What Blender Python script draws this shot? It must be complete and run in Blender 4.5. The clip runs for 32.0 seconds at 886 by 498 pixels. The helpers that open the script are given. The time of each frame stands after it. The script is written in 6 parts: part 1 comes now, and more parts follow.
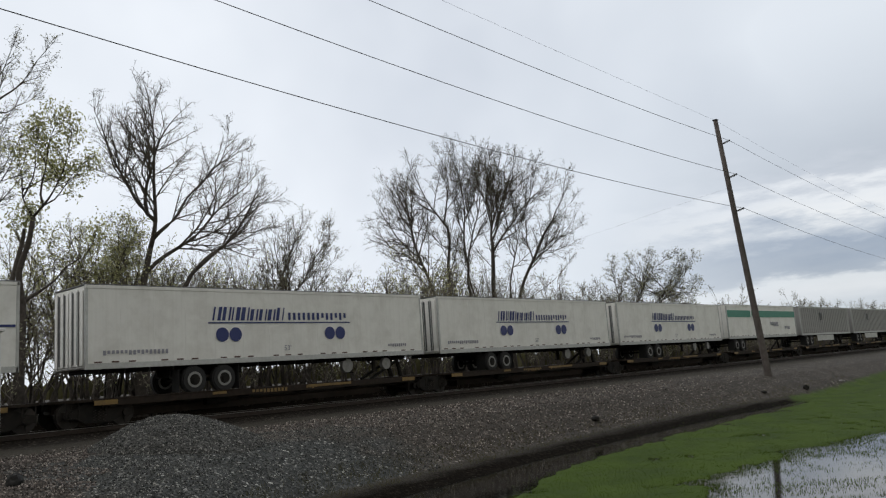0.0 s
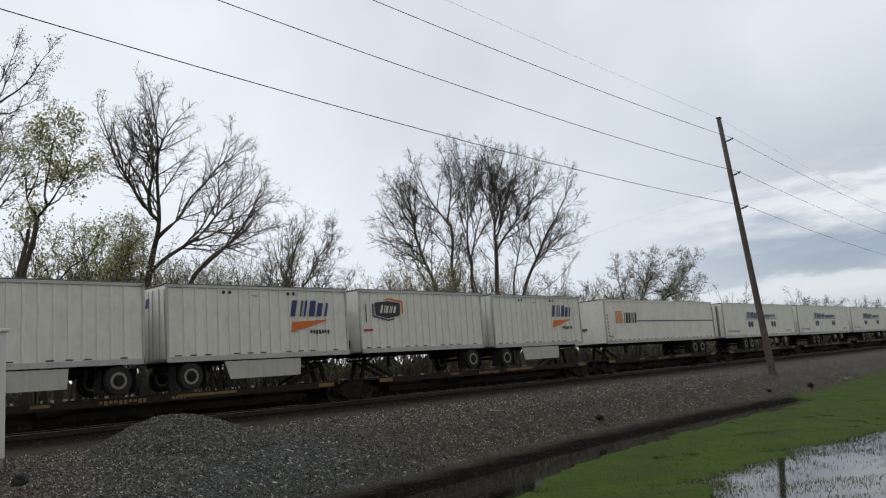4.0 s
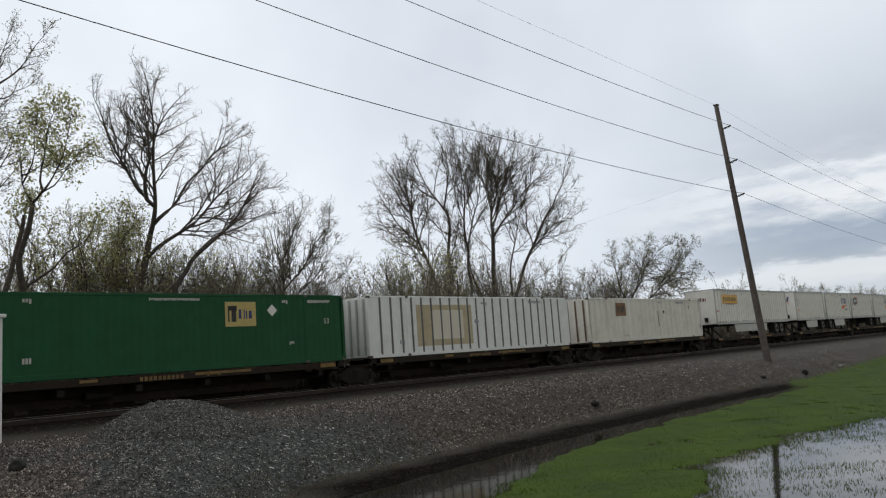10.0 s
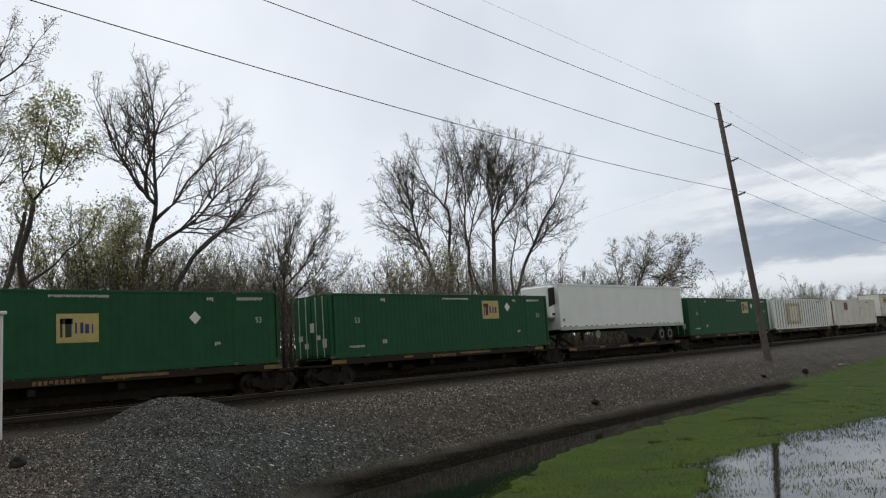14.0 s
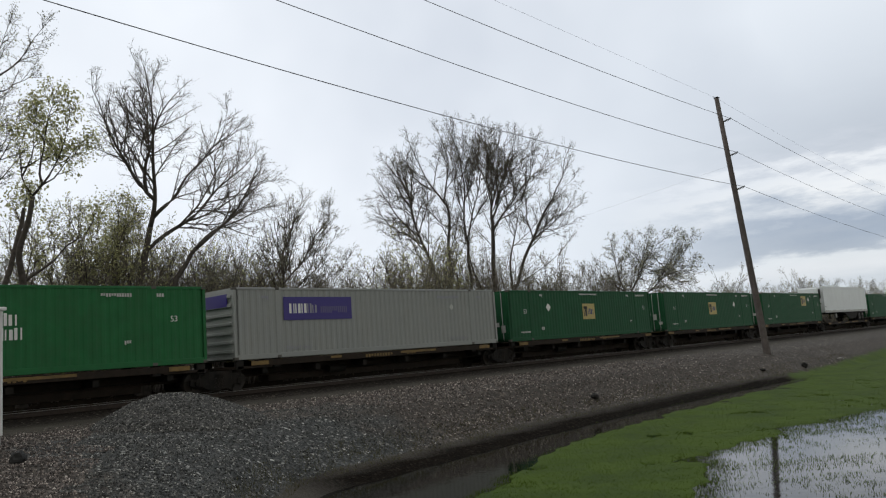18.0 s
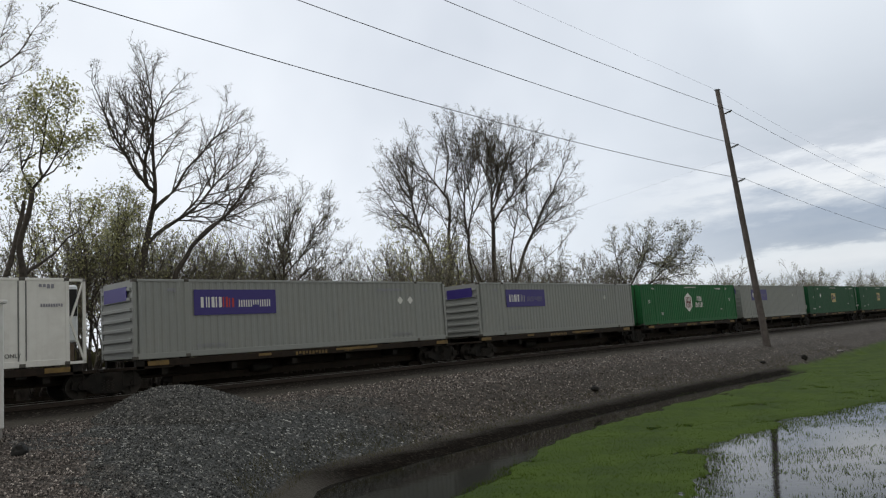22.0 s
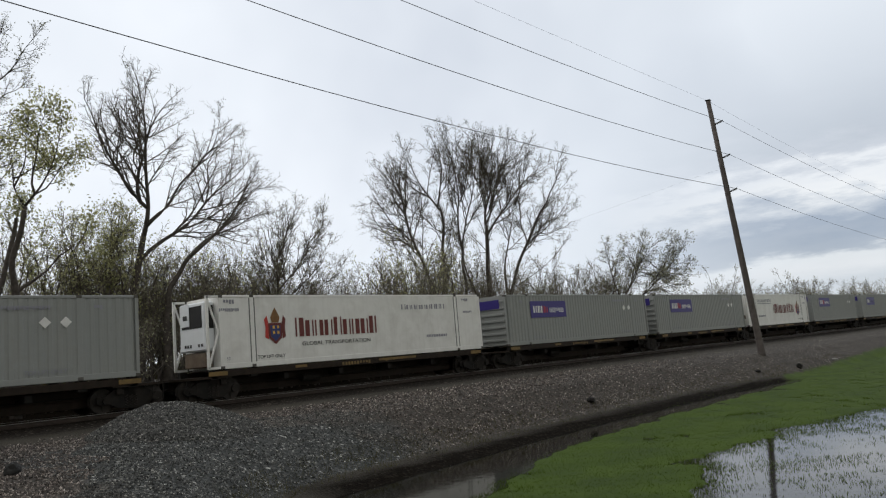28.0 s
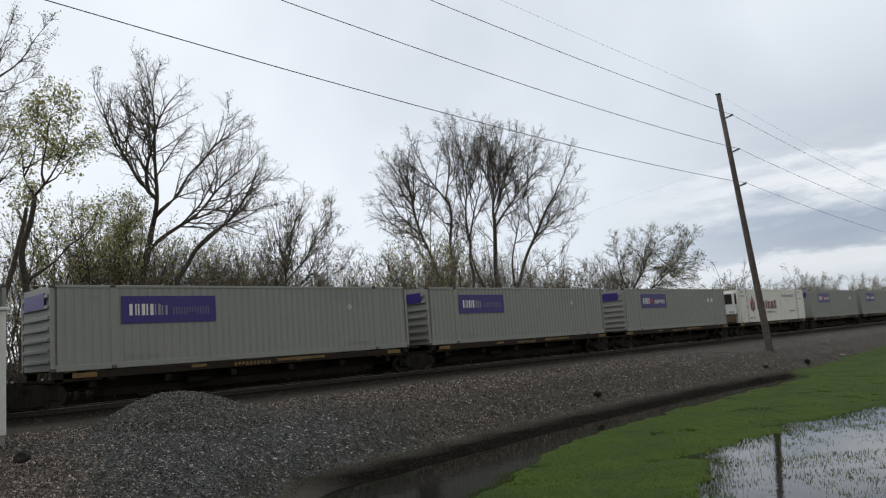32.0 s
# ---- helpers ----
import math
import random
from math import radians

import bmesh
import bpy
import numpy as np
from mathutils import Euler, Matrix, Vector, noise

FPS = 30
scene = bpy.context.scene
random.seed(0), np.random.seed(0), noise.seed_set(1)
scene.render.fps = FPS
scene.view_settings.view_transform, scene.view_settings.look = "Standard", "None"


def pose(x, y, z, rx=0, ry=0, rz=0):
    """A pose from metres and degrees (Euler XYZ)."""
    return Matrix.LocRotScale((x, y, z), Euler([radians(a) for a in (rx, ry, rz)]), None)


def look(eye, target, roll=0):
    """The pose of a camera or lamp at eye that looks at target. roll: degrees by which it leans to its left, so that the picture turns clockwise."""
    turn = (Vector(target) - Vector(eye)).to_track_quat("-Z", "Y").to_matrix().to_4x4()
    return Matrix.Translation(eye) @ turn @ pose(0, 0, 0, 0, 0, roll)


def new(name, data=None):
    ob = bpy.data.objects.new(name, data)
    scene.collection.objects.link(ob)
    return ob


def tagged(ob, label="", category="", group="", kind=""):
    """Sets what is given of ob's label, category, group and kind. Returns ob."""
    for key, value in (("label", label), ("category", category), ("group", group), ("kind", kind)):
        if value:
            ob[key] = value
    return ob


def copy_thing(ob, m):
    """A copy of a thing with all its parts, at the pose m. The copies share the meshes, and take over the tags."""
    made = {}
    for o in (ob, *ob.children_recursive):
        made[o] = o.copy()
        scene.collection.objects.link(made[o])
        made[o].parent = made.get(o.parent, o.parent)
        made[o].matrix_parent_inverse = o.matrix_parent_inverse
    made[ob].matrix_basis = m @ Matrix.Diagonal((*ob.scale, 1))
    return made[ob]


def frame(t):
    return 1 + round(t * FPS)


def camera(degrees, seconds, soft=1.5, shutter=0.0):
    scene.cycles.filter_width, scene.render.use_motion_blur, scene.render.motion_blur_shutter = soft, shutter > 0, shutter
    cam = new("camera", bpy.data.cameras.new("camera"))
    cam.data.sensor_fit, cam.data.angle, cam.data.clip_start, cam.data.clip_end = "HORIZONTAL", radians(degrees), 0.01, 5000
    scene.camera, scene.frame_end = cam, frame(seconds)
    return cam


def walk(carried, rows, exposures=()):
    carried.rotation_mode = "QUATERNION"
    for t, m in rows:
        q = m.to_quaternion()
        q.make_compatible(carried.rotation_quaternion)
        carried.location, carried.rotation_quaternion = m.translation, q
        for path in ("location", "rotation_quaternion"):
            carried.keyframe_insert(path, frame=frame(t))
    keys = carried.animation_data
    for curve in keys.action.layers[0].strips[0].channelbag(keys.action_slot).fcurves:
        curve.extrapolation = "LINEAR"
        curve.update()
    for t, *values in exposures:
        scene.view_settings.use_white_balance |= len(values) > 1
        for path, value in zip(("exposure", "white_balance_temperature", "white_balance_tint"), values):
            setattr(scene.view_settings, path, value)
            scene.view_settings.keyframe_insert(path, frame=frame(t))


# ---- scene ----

# The camera stands at one spot and is held by hand; z = 0 is the water in the ditch, x runs along the track.
EYE = Vector((0.0, 0.0, 2.7))


def aim(yaw, pitch, roll):
    """A pose at EYE: yaw in degrees from +y towards +x, pitch upwards."""
    a, b = radians(yaw), radians(pitch)
    way = Vector((math.sin(a) * math.cos(b), math.cos(a) * math.cos(b), math.sin(b)))
    return look(EYE, EYE + way, roll)


cam = camera(59.48, 32.0, soft=1.2)
walk(cam, [
    (0, aim(47.70, 8.82, -3.98)), (0.5, aim(47.64, 8.90, -3.92)), (1, aim(47.59, 8.97, -3.83)), (1.5, aim(47.48, 9.02, -3.69)),
    (2, aim(47.43, 8.96, -3.73)), (2.5, aim(47.38, 8.91, -3.82)), (3, aim(47.45, 8.87, -4.12)), (3.5, aim(47.44, 8.83, -4.19)),
    (5.5, aim(47.62, 8.36, -4.02)), (6, aim(47.66, 8.21, -4.13)), (6.5, aim(47.69, 8.10, -4.09)), (7, aim(47.74, 7.99, -4.02)),
    (7.5, aim(47.79, 7.90, -4.07)), (8, aim(47.81, 7.86, -4.12)), (8.5, aim(47.79, 7.82, -4.02)), (9, aim(47.76, 7.77, -3.98)),
    (9.5, aim(47.69, 7.77, -4.00)), (10, aim(47.62, 7.77, -4.03)), (10.5, aim(47.55, 7.82, -3.92)), (11, aim(47.47, 7.83, -3.93)),
    (11.5, aim(47.40, 7.84, -3.89)), (12, aim(47.39, 7.83, -3.82)), (12.5, aim(47.42, 7.83, -3.96)), (13, aim(47.47, 7.77, -3.93)),
    (13.5, aim(47.53, 7.70, -3.82)), (14, aim(47.57, 7.63, -3.89)), (14.5, aim(47.55, 7.53, -3.90)), (16.5, aim(47.49, 7.33, -3.80)),
    (17, aim(47.50, 7.32, -3.90)), (17.5, aim(47.55, 7.33, -3.88)), (18, aim(47.59, 7.25, -4.03)), (18.5, aim(47.64, 7.13, -4.02)),
    (19, aim(47.64, 7.05, -4.10)), (19.5, aim(47.63, 6.95, -4.02)), (20, aim(47.63, 6.87, -3.98)), (20.5, aim(47.63, 6.76, -4.02)),
    (21, aim(47.59, 6.74, -3.99)), (21.5, aim(47.56, 6.70, -4.02)), (22, aim(47.53, 6.71, -4.05)), (22.5, aim(47.51, 6.74, -4.11)),
    (23, aim(47.50, 6.73, -4.38)), (23.5, aim(47.58, 6.66, -4.80)), (24, aim(47.53, 6.68, -4.91)), (24.5, aim(47.58, 6.61, -5.05)),
    (25, aim(47.64, 6.63, -5.16)), (25.5, aim(47.57, 6.76, -4.98)), (27.5, aim(47.94, 7.70, -4.87)), (28, aim(48.04, 7.61, -4.76)),
    (28.5, aim(48.10, 7.48, -4.63)), (29, aim(48.09, 7.35, -4.58)), (29.5, aim(47.97, 7.23, -4.57)), (30, aim(47.87, 7.10, -4.47)),
    (30.5, aim(47.77, 7.03, -4.37)), (31, aim(47.64, 7.00, -4.40)), (31.5, aim(47.56, 7.04, -4.25)), (32, aim(47.43, 7.11, -4.26)),
], exposures=[(0, -0.04), (6, -0.04), (13, 0.0), (18, 0.02), (32, 0.02)])

# ---- sky and light: an overcast spring afternoon ----
def nd(nt, kind, **inputs):
    n = nt.nodes.new(kind)
    for k, v in inputs.items():
        key = int(k[1:]) if k[0] == "i" and k[1:].isdigit() else k.replace("_", " ")
        n.inputs[key].default_value = v
    return n


def ramp(nt, fac, stops, interp="LINEAR"):
    n = nt.nodes.new("ShaderNodeValToRGB")
    n.color_ramp.interpolation = interp
    while len(n.color_ramp.elements) < len(stops):
        n.color_ramp.elements.new(0.5)
    for e, (p, c) in zip(n.color_ramp.elements, stops):
        e.position = p
        e.color = (*c, 1) if len(c) == 3 else c
    nt.links.new(fac, n.inputs[0])
    return n.outputs[0]


def math_node(nt, op, a, b=None):
    n = nt.nodes.new("ShaderNodeMath")
    n.operation = op
    for i, v in enumerate((a, b)):
        if v is None:
            continue
        if isinstance(v, (int, float)):
            n.inputs[i].default_value = v
        else:
            nt.links.new(v, n.inputs[i])
    return n.outputs[0]


def mix_color(nt, fac, a, b, blend="MIX"):
    n = nt.nodes.new("ShaderNodeMix")
    n.data_type, n.blend_type = "RGBA", blend
    for sock, v in ((n.inputs[0], fac), (n.inputs[6], a), (n.inputs[7], b)):
        if isinstance(v, (int, float)):
            sock.default_value = v
        elif isinstance(v, tuple):
            sock.default_value = (*v, 1) if len(v) == 3 else v
        else:
            nt.links.new(v, sock)
    return n.outputs[2]


SUN_ELEVATION, SUN_TURN = radians(42), radians(300)


def make_world():
    w = bpy.data.worlds.new("overcast_sky")
    scene.world = w
    w.use_nodes = True
    nt = w.node_tree
    nt.nodes.clear()
    sky = nt.nodes.new("ShaderNodeTexSky")
    sky.sky_type, sky.sun_disc = "NISHITA", False
    sky.sun_elevation, sky.sun_rotation = SUN_ELEVATION, SUN_TURN
    co = nt.nodes.new("ShaderNodeTexCoord")
    sep = nt.nodes.new("ShaderNodeSeparateXYZ")
    nt.links.new(co.outputs["Generated"], sep.inputs[0])
    z = math_node(nt, "ADD", math_node(nt, "MAXIMUM", sep.outputs[2], 0.0), 0.10)
    u, v = math_node(nt, "DIVIDE", sep.outputs[0], z), math_node(nt, "DIVIDE", sep.outputs[1], z)
    flat = nt.nodes.new("ShaderNodeCombineXYZ")
    nt.links.new(u, flat.inputs[0])
    nt.links.new(v, flat.inputs[1])
    big = nd(nt, "ShaderNodeTexNoise", Scale=0.42, Detail=6.0, Roughness=0.55, Distortion=0.3)
    nt.links.new(flat.outputs[0], big.inputs["Vector"])
    cloud = ramp(nt, big.outputs[0], [(0.34, (0.24, 0.29, 0.37)), (0.47, (0.42, 0.47, 0.55)), (0.55, (0.66, 0.70, 0.76)), (0.68, (0.95, 0.96, 0.98))])
    soft = nd(nt, "ShaderNodeTexNoise", Scale=2.2, Detail=4.0, Roughness=0.5)
    nt.links.new(co.outputs["Generated"], soft.inputs["Vector"])
    high = ramp(nt, soft.outputs[0], [(0.32, (0.64, 0.685, 0.755)), (0.62, (0.84, 0.88, 0.935))])
    # broken bands low down towards the east end of the line, an even deck overhead
    rough = nd(nt, "ShaderNodeTexNoise", Scale=7.0, Detail=6.0, Roughness=0.62)
    stretch = nd(nt, "ShaderNodeMapping", Scale=(1.0, 1.0, 4.0))
    nt.links.new(co.outputs["Generated"], stretch.inputs[0])
    nt.links.new(stretch.outputs[0], rough.inputs["Vector"])
    tilt = math_node(nt, "MULTIPLY", math_node(nt, "SUBTRACT", sep.outputs[0], 0.93), 0.17)
    ragged = math_node(nt, "MULTIPLY", math_node(nt, "SUBTRACT", rough.outputs[0], 0.5), ramp(nt, sep.outputs[2], [(0.06, (0.03, 0.03, 0.03)), (0.15, (0.20, 0.20, 0.20))]))
    level = math_node(nt, "ADD", math_node(nt, "SUBTRACT", sep.outputs[2], tilt), ragged)
    bands = ramp(nt, level, [(0.0, (0.66, 0.70, 0.75)), (0.04, (0.70, 0.74, 0.79)), (0.058, (0.92, 0.93, 0.95)), (0.070, (0.90, 0.92, 0.94)), (0.080, (0.48, 0.53, 0.61)), (0.106, (0.40, 0.46, 0.56)), (0.128, (0.66, 0.70, 0.76)), (0.150, (1.0, 1.0, 1.0)), (0.176, (0.95, 0.96, 0.98)), (0.200, (0.66, 0.69, 0.75)), (0.225, (0.60, 0.64, 0.70)), (0.30, (0.64, 0.68, 0.74))])
    cloud = mix_color(nt, 0.82, cloud, bands)
    low = ramp(nt, sep.outputs[2], [(0.20, (1, 1, 1)), (0.36, (0, 0, 0))])
    east = ramp(nt, sep.outputs[0], [(0.85, (0.0, 0.0, 0.0)), (0.955, (1, 1, 1))])
    deck = mix_color(nt, mix_color(nt, 1.0, low, east, "MULTIPLY"), high, cloud)
    # the deck is thin and bright ahead, over the train, and heavy behind the camera
    ahead = nt.nodes.new("ShaderNodeVectorMath")
    ahead.operation = "DOT_PRODUCT"
    nt.links.new(co.outputs["Generated"], ahead.inputs[0])
    ahead.inputs[1].default_value = (0.62, 0.74, 0.26)
    side = math_node(nt, "ADD", math_node(nt, "MULTIPLY", ahead.outputs["Value"], 0.5), 0.5)
    deck = mix_color(nt, 1.0, deck, ramp(nt, side, [(0.15, (0.52, 0.485, 0.41)), (0.55, (0.70, 0.66, 0.585)), (0.80, (0.95, 0.94, 0.92)), (1.0, (0.955, 0.955, 0.955))]), "MULTIPLY")
    deck = mix_color(nt, 1.0, deck, ramp(nt, sep.outputs[0], [(0.70, (1, 1, 1)), (0.93, (0.84, 0.86, 0.88))]), "MULTIPLY")
    clear = mix_color(nt, 1.0, sky.outputs[0], (0.1, 0.1, 0.1), "MULTIPLY")
    bg = nd(nt, "ShaderNodeBackground", Strength=1.18)
    nt.links.new(mix_color(nt, 0.94, clear, deck), bg.inputs[0])
    out = nt.nodes.new("ShaderNodeOutputWorld")
    nt.links.new(bg.outputs[0], out.inputs[0])


make_world()
sun = new("sun", bpy.data.lights.new("sun", "SUN"))
sun.data.energy, sun.data.angle, sun.data.color = 0.5, radians(25), (1.0, 0.96, 0.9)
sun.matrix_world = look((0, 0, 60), (60 - 30 * math.sin(SUN_TURN) * -1, -33, 0))

# ---- materials ----
def material(name, color, rough=0.6, metal=0.0, vary=0.12, grain=8.0, bump=0.0, bump_scale=60.0, dirt=0.0, dirt_color=(0.08, 0.06, 0.045), dirt_scale=1.2, streak=0.0, gloss=0.5):
    """A painted or raw surface: colour with broad and fine variation, dirt with a shape of its own, relief."""
    m = bpy.data.materials.new(name)
    m.use_nodes = True
    nt = m.node_tree
    b = nt.nodes["Principled BSDF"]
    co = nt.nodes.new("ShaderNodeTexCoord")
    fine = nd(nt, "ShaderNodeTexNoise", Scale=grain, Detail=5.0, Roughness=0.6)
    nt.links.new(co.outputs["Object"], fine.inputs["Vector"])
    lo = tuple(c * (1 - vary) for c in color)
    hi = tuple(min(1.0, c * (1 + vary)) for c in color)
    col = ramp(nt, fine.outputs[0], [(0.3, lo), (0.7, hi)])
    if dirt > 0:
        big = nd(nt, "ShaderNodeTexNoise", Scale=dirt_scale, Detail=6.0, Roughness=0.65, Distortion=0.4)
        nt.links.new(co.outputs["Object"], big.inputs["Vector"])
        fac = ramp(nt, big.outputs[0], [(0.45, (0, 0, 0)), (0.75, (dirt, dirt, dirt))])
        col = mix_color(nt, fac, col, dirt_color)
    if streak > 0:
        mp = nd(nt, "ShaderNodeMapping", Scale=(7.0, 7.0, 0.25))
        nt.links.new(co.outputs["Object"], mp.inputs[0])
        run = nd(nt, "ShaderNodeTexNoise", Scale=1.0, Detail=5.0, Roughness=0.6)
        nt.links.new(mp.outputs[0], run.inputs["Vector"])
        fac = ramp(nt, run.outputs[0], [(0.48, (0, 0, 0)), (0.8, (streak, streak, streak))])
        col = mix_color(nt, fac, col, dirt_color)
    nt.links.new(col, b.inputs["Base Color"])
    b.inputs["Roughness"].default_value, b.inputs["Metallic"].default_value = rough, metal
    b.inputs["Specular IOR Level"].default_value = gloss
    if bump > 0:
        tex = nd(nt, "ShaderNodeTexNoise", Scale=bump_scale, Detail=4.0)
        nt.links.new(co.outputs["Object"], tex.inputs["Vector"])
        bn = nd(nt, "ShaderNodeBump", Strength=bump, Distance=0.02)
        nt.links.new(tex.outputs[0], bn.inputs["Height"])
        nt.links.new(bn.outputs[0], b.inputs["Normal"])
    return m


M = {
    "white": material("white_trailer_paint", (0.82, 0.82, 0.80), 0.45, vary=0.04, grain=1.5, dirt=0.25, dirt_color=(0.30, 0.27, 0.22), streak=0.12),
    "cream": material("cream_trailer_paint", (0.76, 0.75, 0.71), 0.5, vary=0.05, grain=1.5, dirt=0.3, dirt_color=(0.30, 0.25, 0.18), streak=0.3),
    "bright": material("bright_white_panel", (0.85, 0.885, 0.92), 0.35, vary=0.03, grain=1.0, dirt=0.1, dirt_color=(0.4, 0.38, 0.34), streak=0.08),
    "fgrey": material("pale_grey_green_paint", (0.285, 0.300, 0.295), 0.5, vary=0.06, grain=1.2, dirt=0.3, dirt_color=(0.24, 0.23, 0.2), streak=0.25),
    "dgrey": material("dull_grey_paint", (0.33, 0.33, 0.33), 0.5, vary=0.06, grain=1.2, dirt=0.3, dirt_color=(0.2, 0.19, 0.17), streak=0.2),
    "green": material("dark_green_paint", (0.013, 0.086, 0.036), 0.55, gloss=0.2, vary=0.12, grain=1.5, dirt=0.25, dirt_color=(0.02, 0.05, 0.028), streak=0.2),
    "hub": material("bright_green_paint", (0.018, 0.138, 0.046), 0.55, gloss=0.25, vary=0.1, grain=1.5, dirt=0.25, dirt_color=(0.04, 0.07, 0.035), streak=0.2),
    "coolwhite": material("cool_white_sheet", (0.80, 0.825, 0.845), 0.45, vary=0.05, grain=1.5, dirt=0.25, dirt_color=(0.42, 0.39, 0.33), streak=0.18),
    "rib": material("dark_grimy_rib", (0.125, 0.13, 0.135), 0.6, 0.1, vary=0.2, dirt=0.4),
    "rustpost": material("rust_stained_post", (0.15, 0.11, 0.075), 0.65, vary=0.25, grain=5, dirt=0.6, dirt_color=(0.10, 0.06, 0.03)),
    "casting": material("grimy_corner_casting", (0.10, 0.095, 0.085), 0.7, 0.1, vary=0.25, grain=6, dirt=0.5, dirt_color=(0.05, 0.035, 0.025)),
    "ribgrey": material("bare_aluminium_rib", (0.16, 0.165, 0.17), 0.5, 0.2, vary=0.15, dirt=0.4),
    "alu": material("dull_aluminium_rail", (0.50, 0.51, 0.51), 0.45, 0.4, vary=0.1, dirt=0.3, dirt_color=(0.15, 0.13, 0.11)),
    "tan": material("sun_faded_tan_patch", (0.46, 0.39, 0.26), 0.6, vary=0.15, grain=2.0, dirt=0.4, dirt_color=(0.6, 0.56, 0.46)),
    "patch": material("fresh_white_patch", (0.68, 0.65, 0.57), 0.5, vary=0.05, dirt=0.2, dirt_color=(0.55, 0.5, 0.4)),
    "dark": material("dark_steel_underframe", (0.011, 0.010, 0.009), 0.75, 0.1, gloss=0.25, vary=0.3, grain=5, bump=0.2, dirt=0.5, dirt_color=(0.05, 0.04, 0.032)),
    "brown": material("grimy_brown_steel", (0.026, 0.018, 0.013), 0.75, 0.1, gloss=0.25, vary=0.3, grain=4, bump=0.2, dirt=0.6, dirt_color=(0.02, 0.017, 0.015)),
    "yellow": material("faded_yellow_steel", (0.20, 0.125, 0.035), 0.6, vary=0.2, grain=6, dirt=0.8, dirt_color=(0.05, 0.035, 0.02), dirt_scale=3),
    "rubber": material("black_tyre_rubber", (0.016, 0.016, 0.017), 0.8, vary=0.2, bump=0.2),
    "rim": material("scuffed_white_wheel_disc", (0.24, 0.24, 0.235), 0.5, 0.2, vary=0.15, dirt=0.5, dirt_color=(0.12, 0.1, 0.08), dirt_scale=5),
    "wheel": material("worn_railway_wheel_steel", (0.03, 0.026, 0.023), 0.6, 0.4, vary=0.25, dirt=0.5),
    "navy": material("navy_blue_vinyl", (0.022, 0.035, 0.16), 0.4, vary=0.06),
    "purple": material("deep_purple_vinyl", (0.040, 0.026, 0.21), 0.4, vary=0.06),
    "vwhite": material("white_vinyl", (0.78, 0.78, 0.77), 0.45, vary=0.04),
    "vgrey": material("grey_vinyl", (0.28, 0.28, 0.33), 0.45, vary=0.05),
    "lilac": material("faded_lilac_vinyl", (0.13, 0.12, 0.22), 0.45, vary=0.08),
    "orange": material("orange_vinyl", (0.72, 0.17, 0.03), 0.45, vary=0.06),
    "red": material("red_vinyl", (0.50, 0.04, 0.03), 0.45, vary=0.06),
    "maroon": material("maroon_vinyl", (0.14, 0.018, 0.016), 0.45, vary=0.08),
    "amber": material("amber_yellow_vinyl", (0.72, 0.42, 0.06), 0.45, vary=0.06),
    "pale_amber": material("faded_yellow_decal", (0.50, 0.40, 0.15), 0.5, vary=0.12),
    "ochre": material("rust_brown_decal", (0.20, 0.095, 0.03), 0.55, vary=0.2),
    "black": material("black_vinyl", (0.022, 0.022, 0.024), 0.45, vary=0.1),
    "teal": material("teal_green_vinyl", (0.02, 0.22, 0.15), 0.45, vary=0.06),
    "mesh": material("black_grille", (0.012, 0.012, 0.013), 0.7, vary=0.2),
    "bar": material("red_white_reflective_dash", (0.10, 0.05, 0.045), 0.4, vary=0.4, grain=9),
    "sidegrey": material("white_plastic_skirt", (0.52, 0.53, 0.52), 0.5, vary=0.06, dirt=0.4, dirt_color=(0.28, 0.25, 0.2), streak=0.35),
    "wood": material("weathered_pole_wood", (0.105, 0.090, 0.085), 0.85, vary=0.3, grain=3, bump=0.5, bump_scale=14, streak=0.6, dirt_color=(0.045, 0.036, 0.03)),
    "wire": material("dull_black_cable", (0.03, 0.03, 0.032), 0.6),
    "porcelain": material("grey_insulator_glaze", (0.12, 0.12, 0.125), 0.3, vary=0.1),
    "bark": material("dark_grey_bark", (0.075, 0.064, 0.055), 0.9, vary=0.35, grain=6, bump=0.6, bump_scale=12),
    "twig": material("brown_grey_twigs", (0.10, 0.086, 0.072), 0.9, vary=0.3, grain=2),
    "twig_pale": material("grey_brown_thicket_twigs", (0.17, 0.15, 0.125), 0.9, vary=0.3, grain=2),
    "rail": material("rusty_rail_steel", (0.035, 0.025, 0.02), 0.6, 0.4, vary=0.25, dirt=0.4),
    "railhead": material("polished_rail_head", (0.30, 0.29, 0.28), 0.5, 0.6, vary=0.08),
    "tie": material("oily_dark_timber", (0.032, 0.026, 0.022), 0.9, vary=0.35, grain=7, bump=0.4, bump_scale=18),
    "cabinet": material("off_white_cabinet_paint", (0.74, 0.75, 0.75), 0.45, vary=0.04, dirt=0.2, dirt_color=(0.4, 0.38, 0.33), streak=0.2),
    "concrete": material("grey_concrete", (0.26, 0.25, 0.24), 0.85, vary=0.2, grain=10, bump=0.4),
    "lump": material("black_rubber_lump", (0.006, 0.006, 0.006), 0.7, vary=0.3),
}


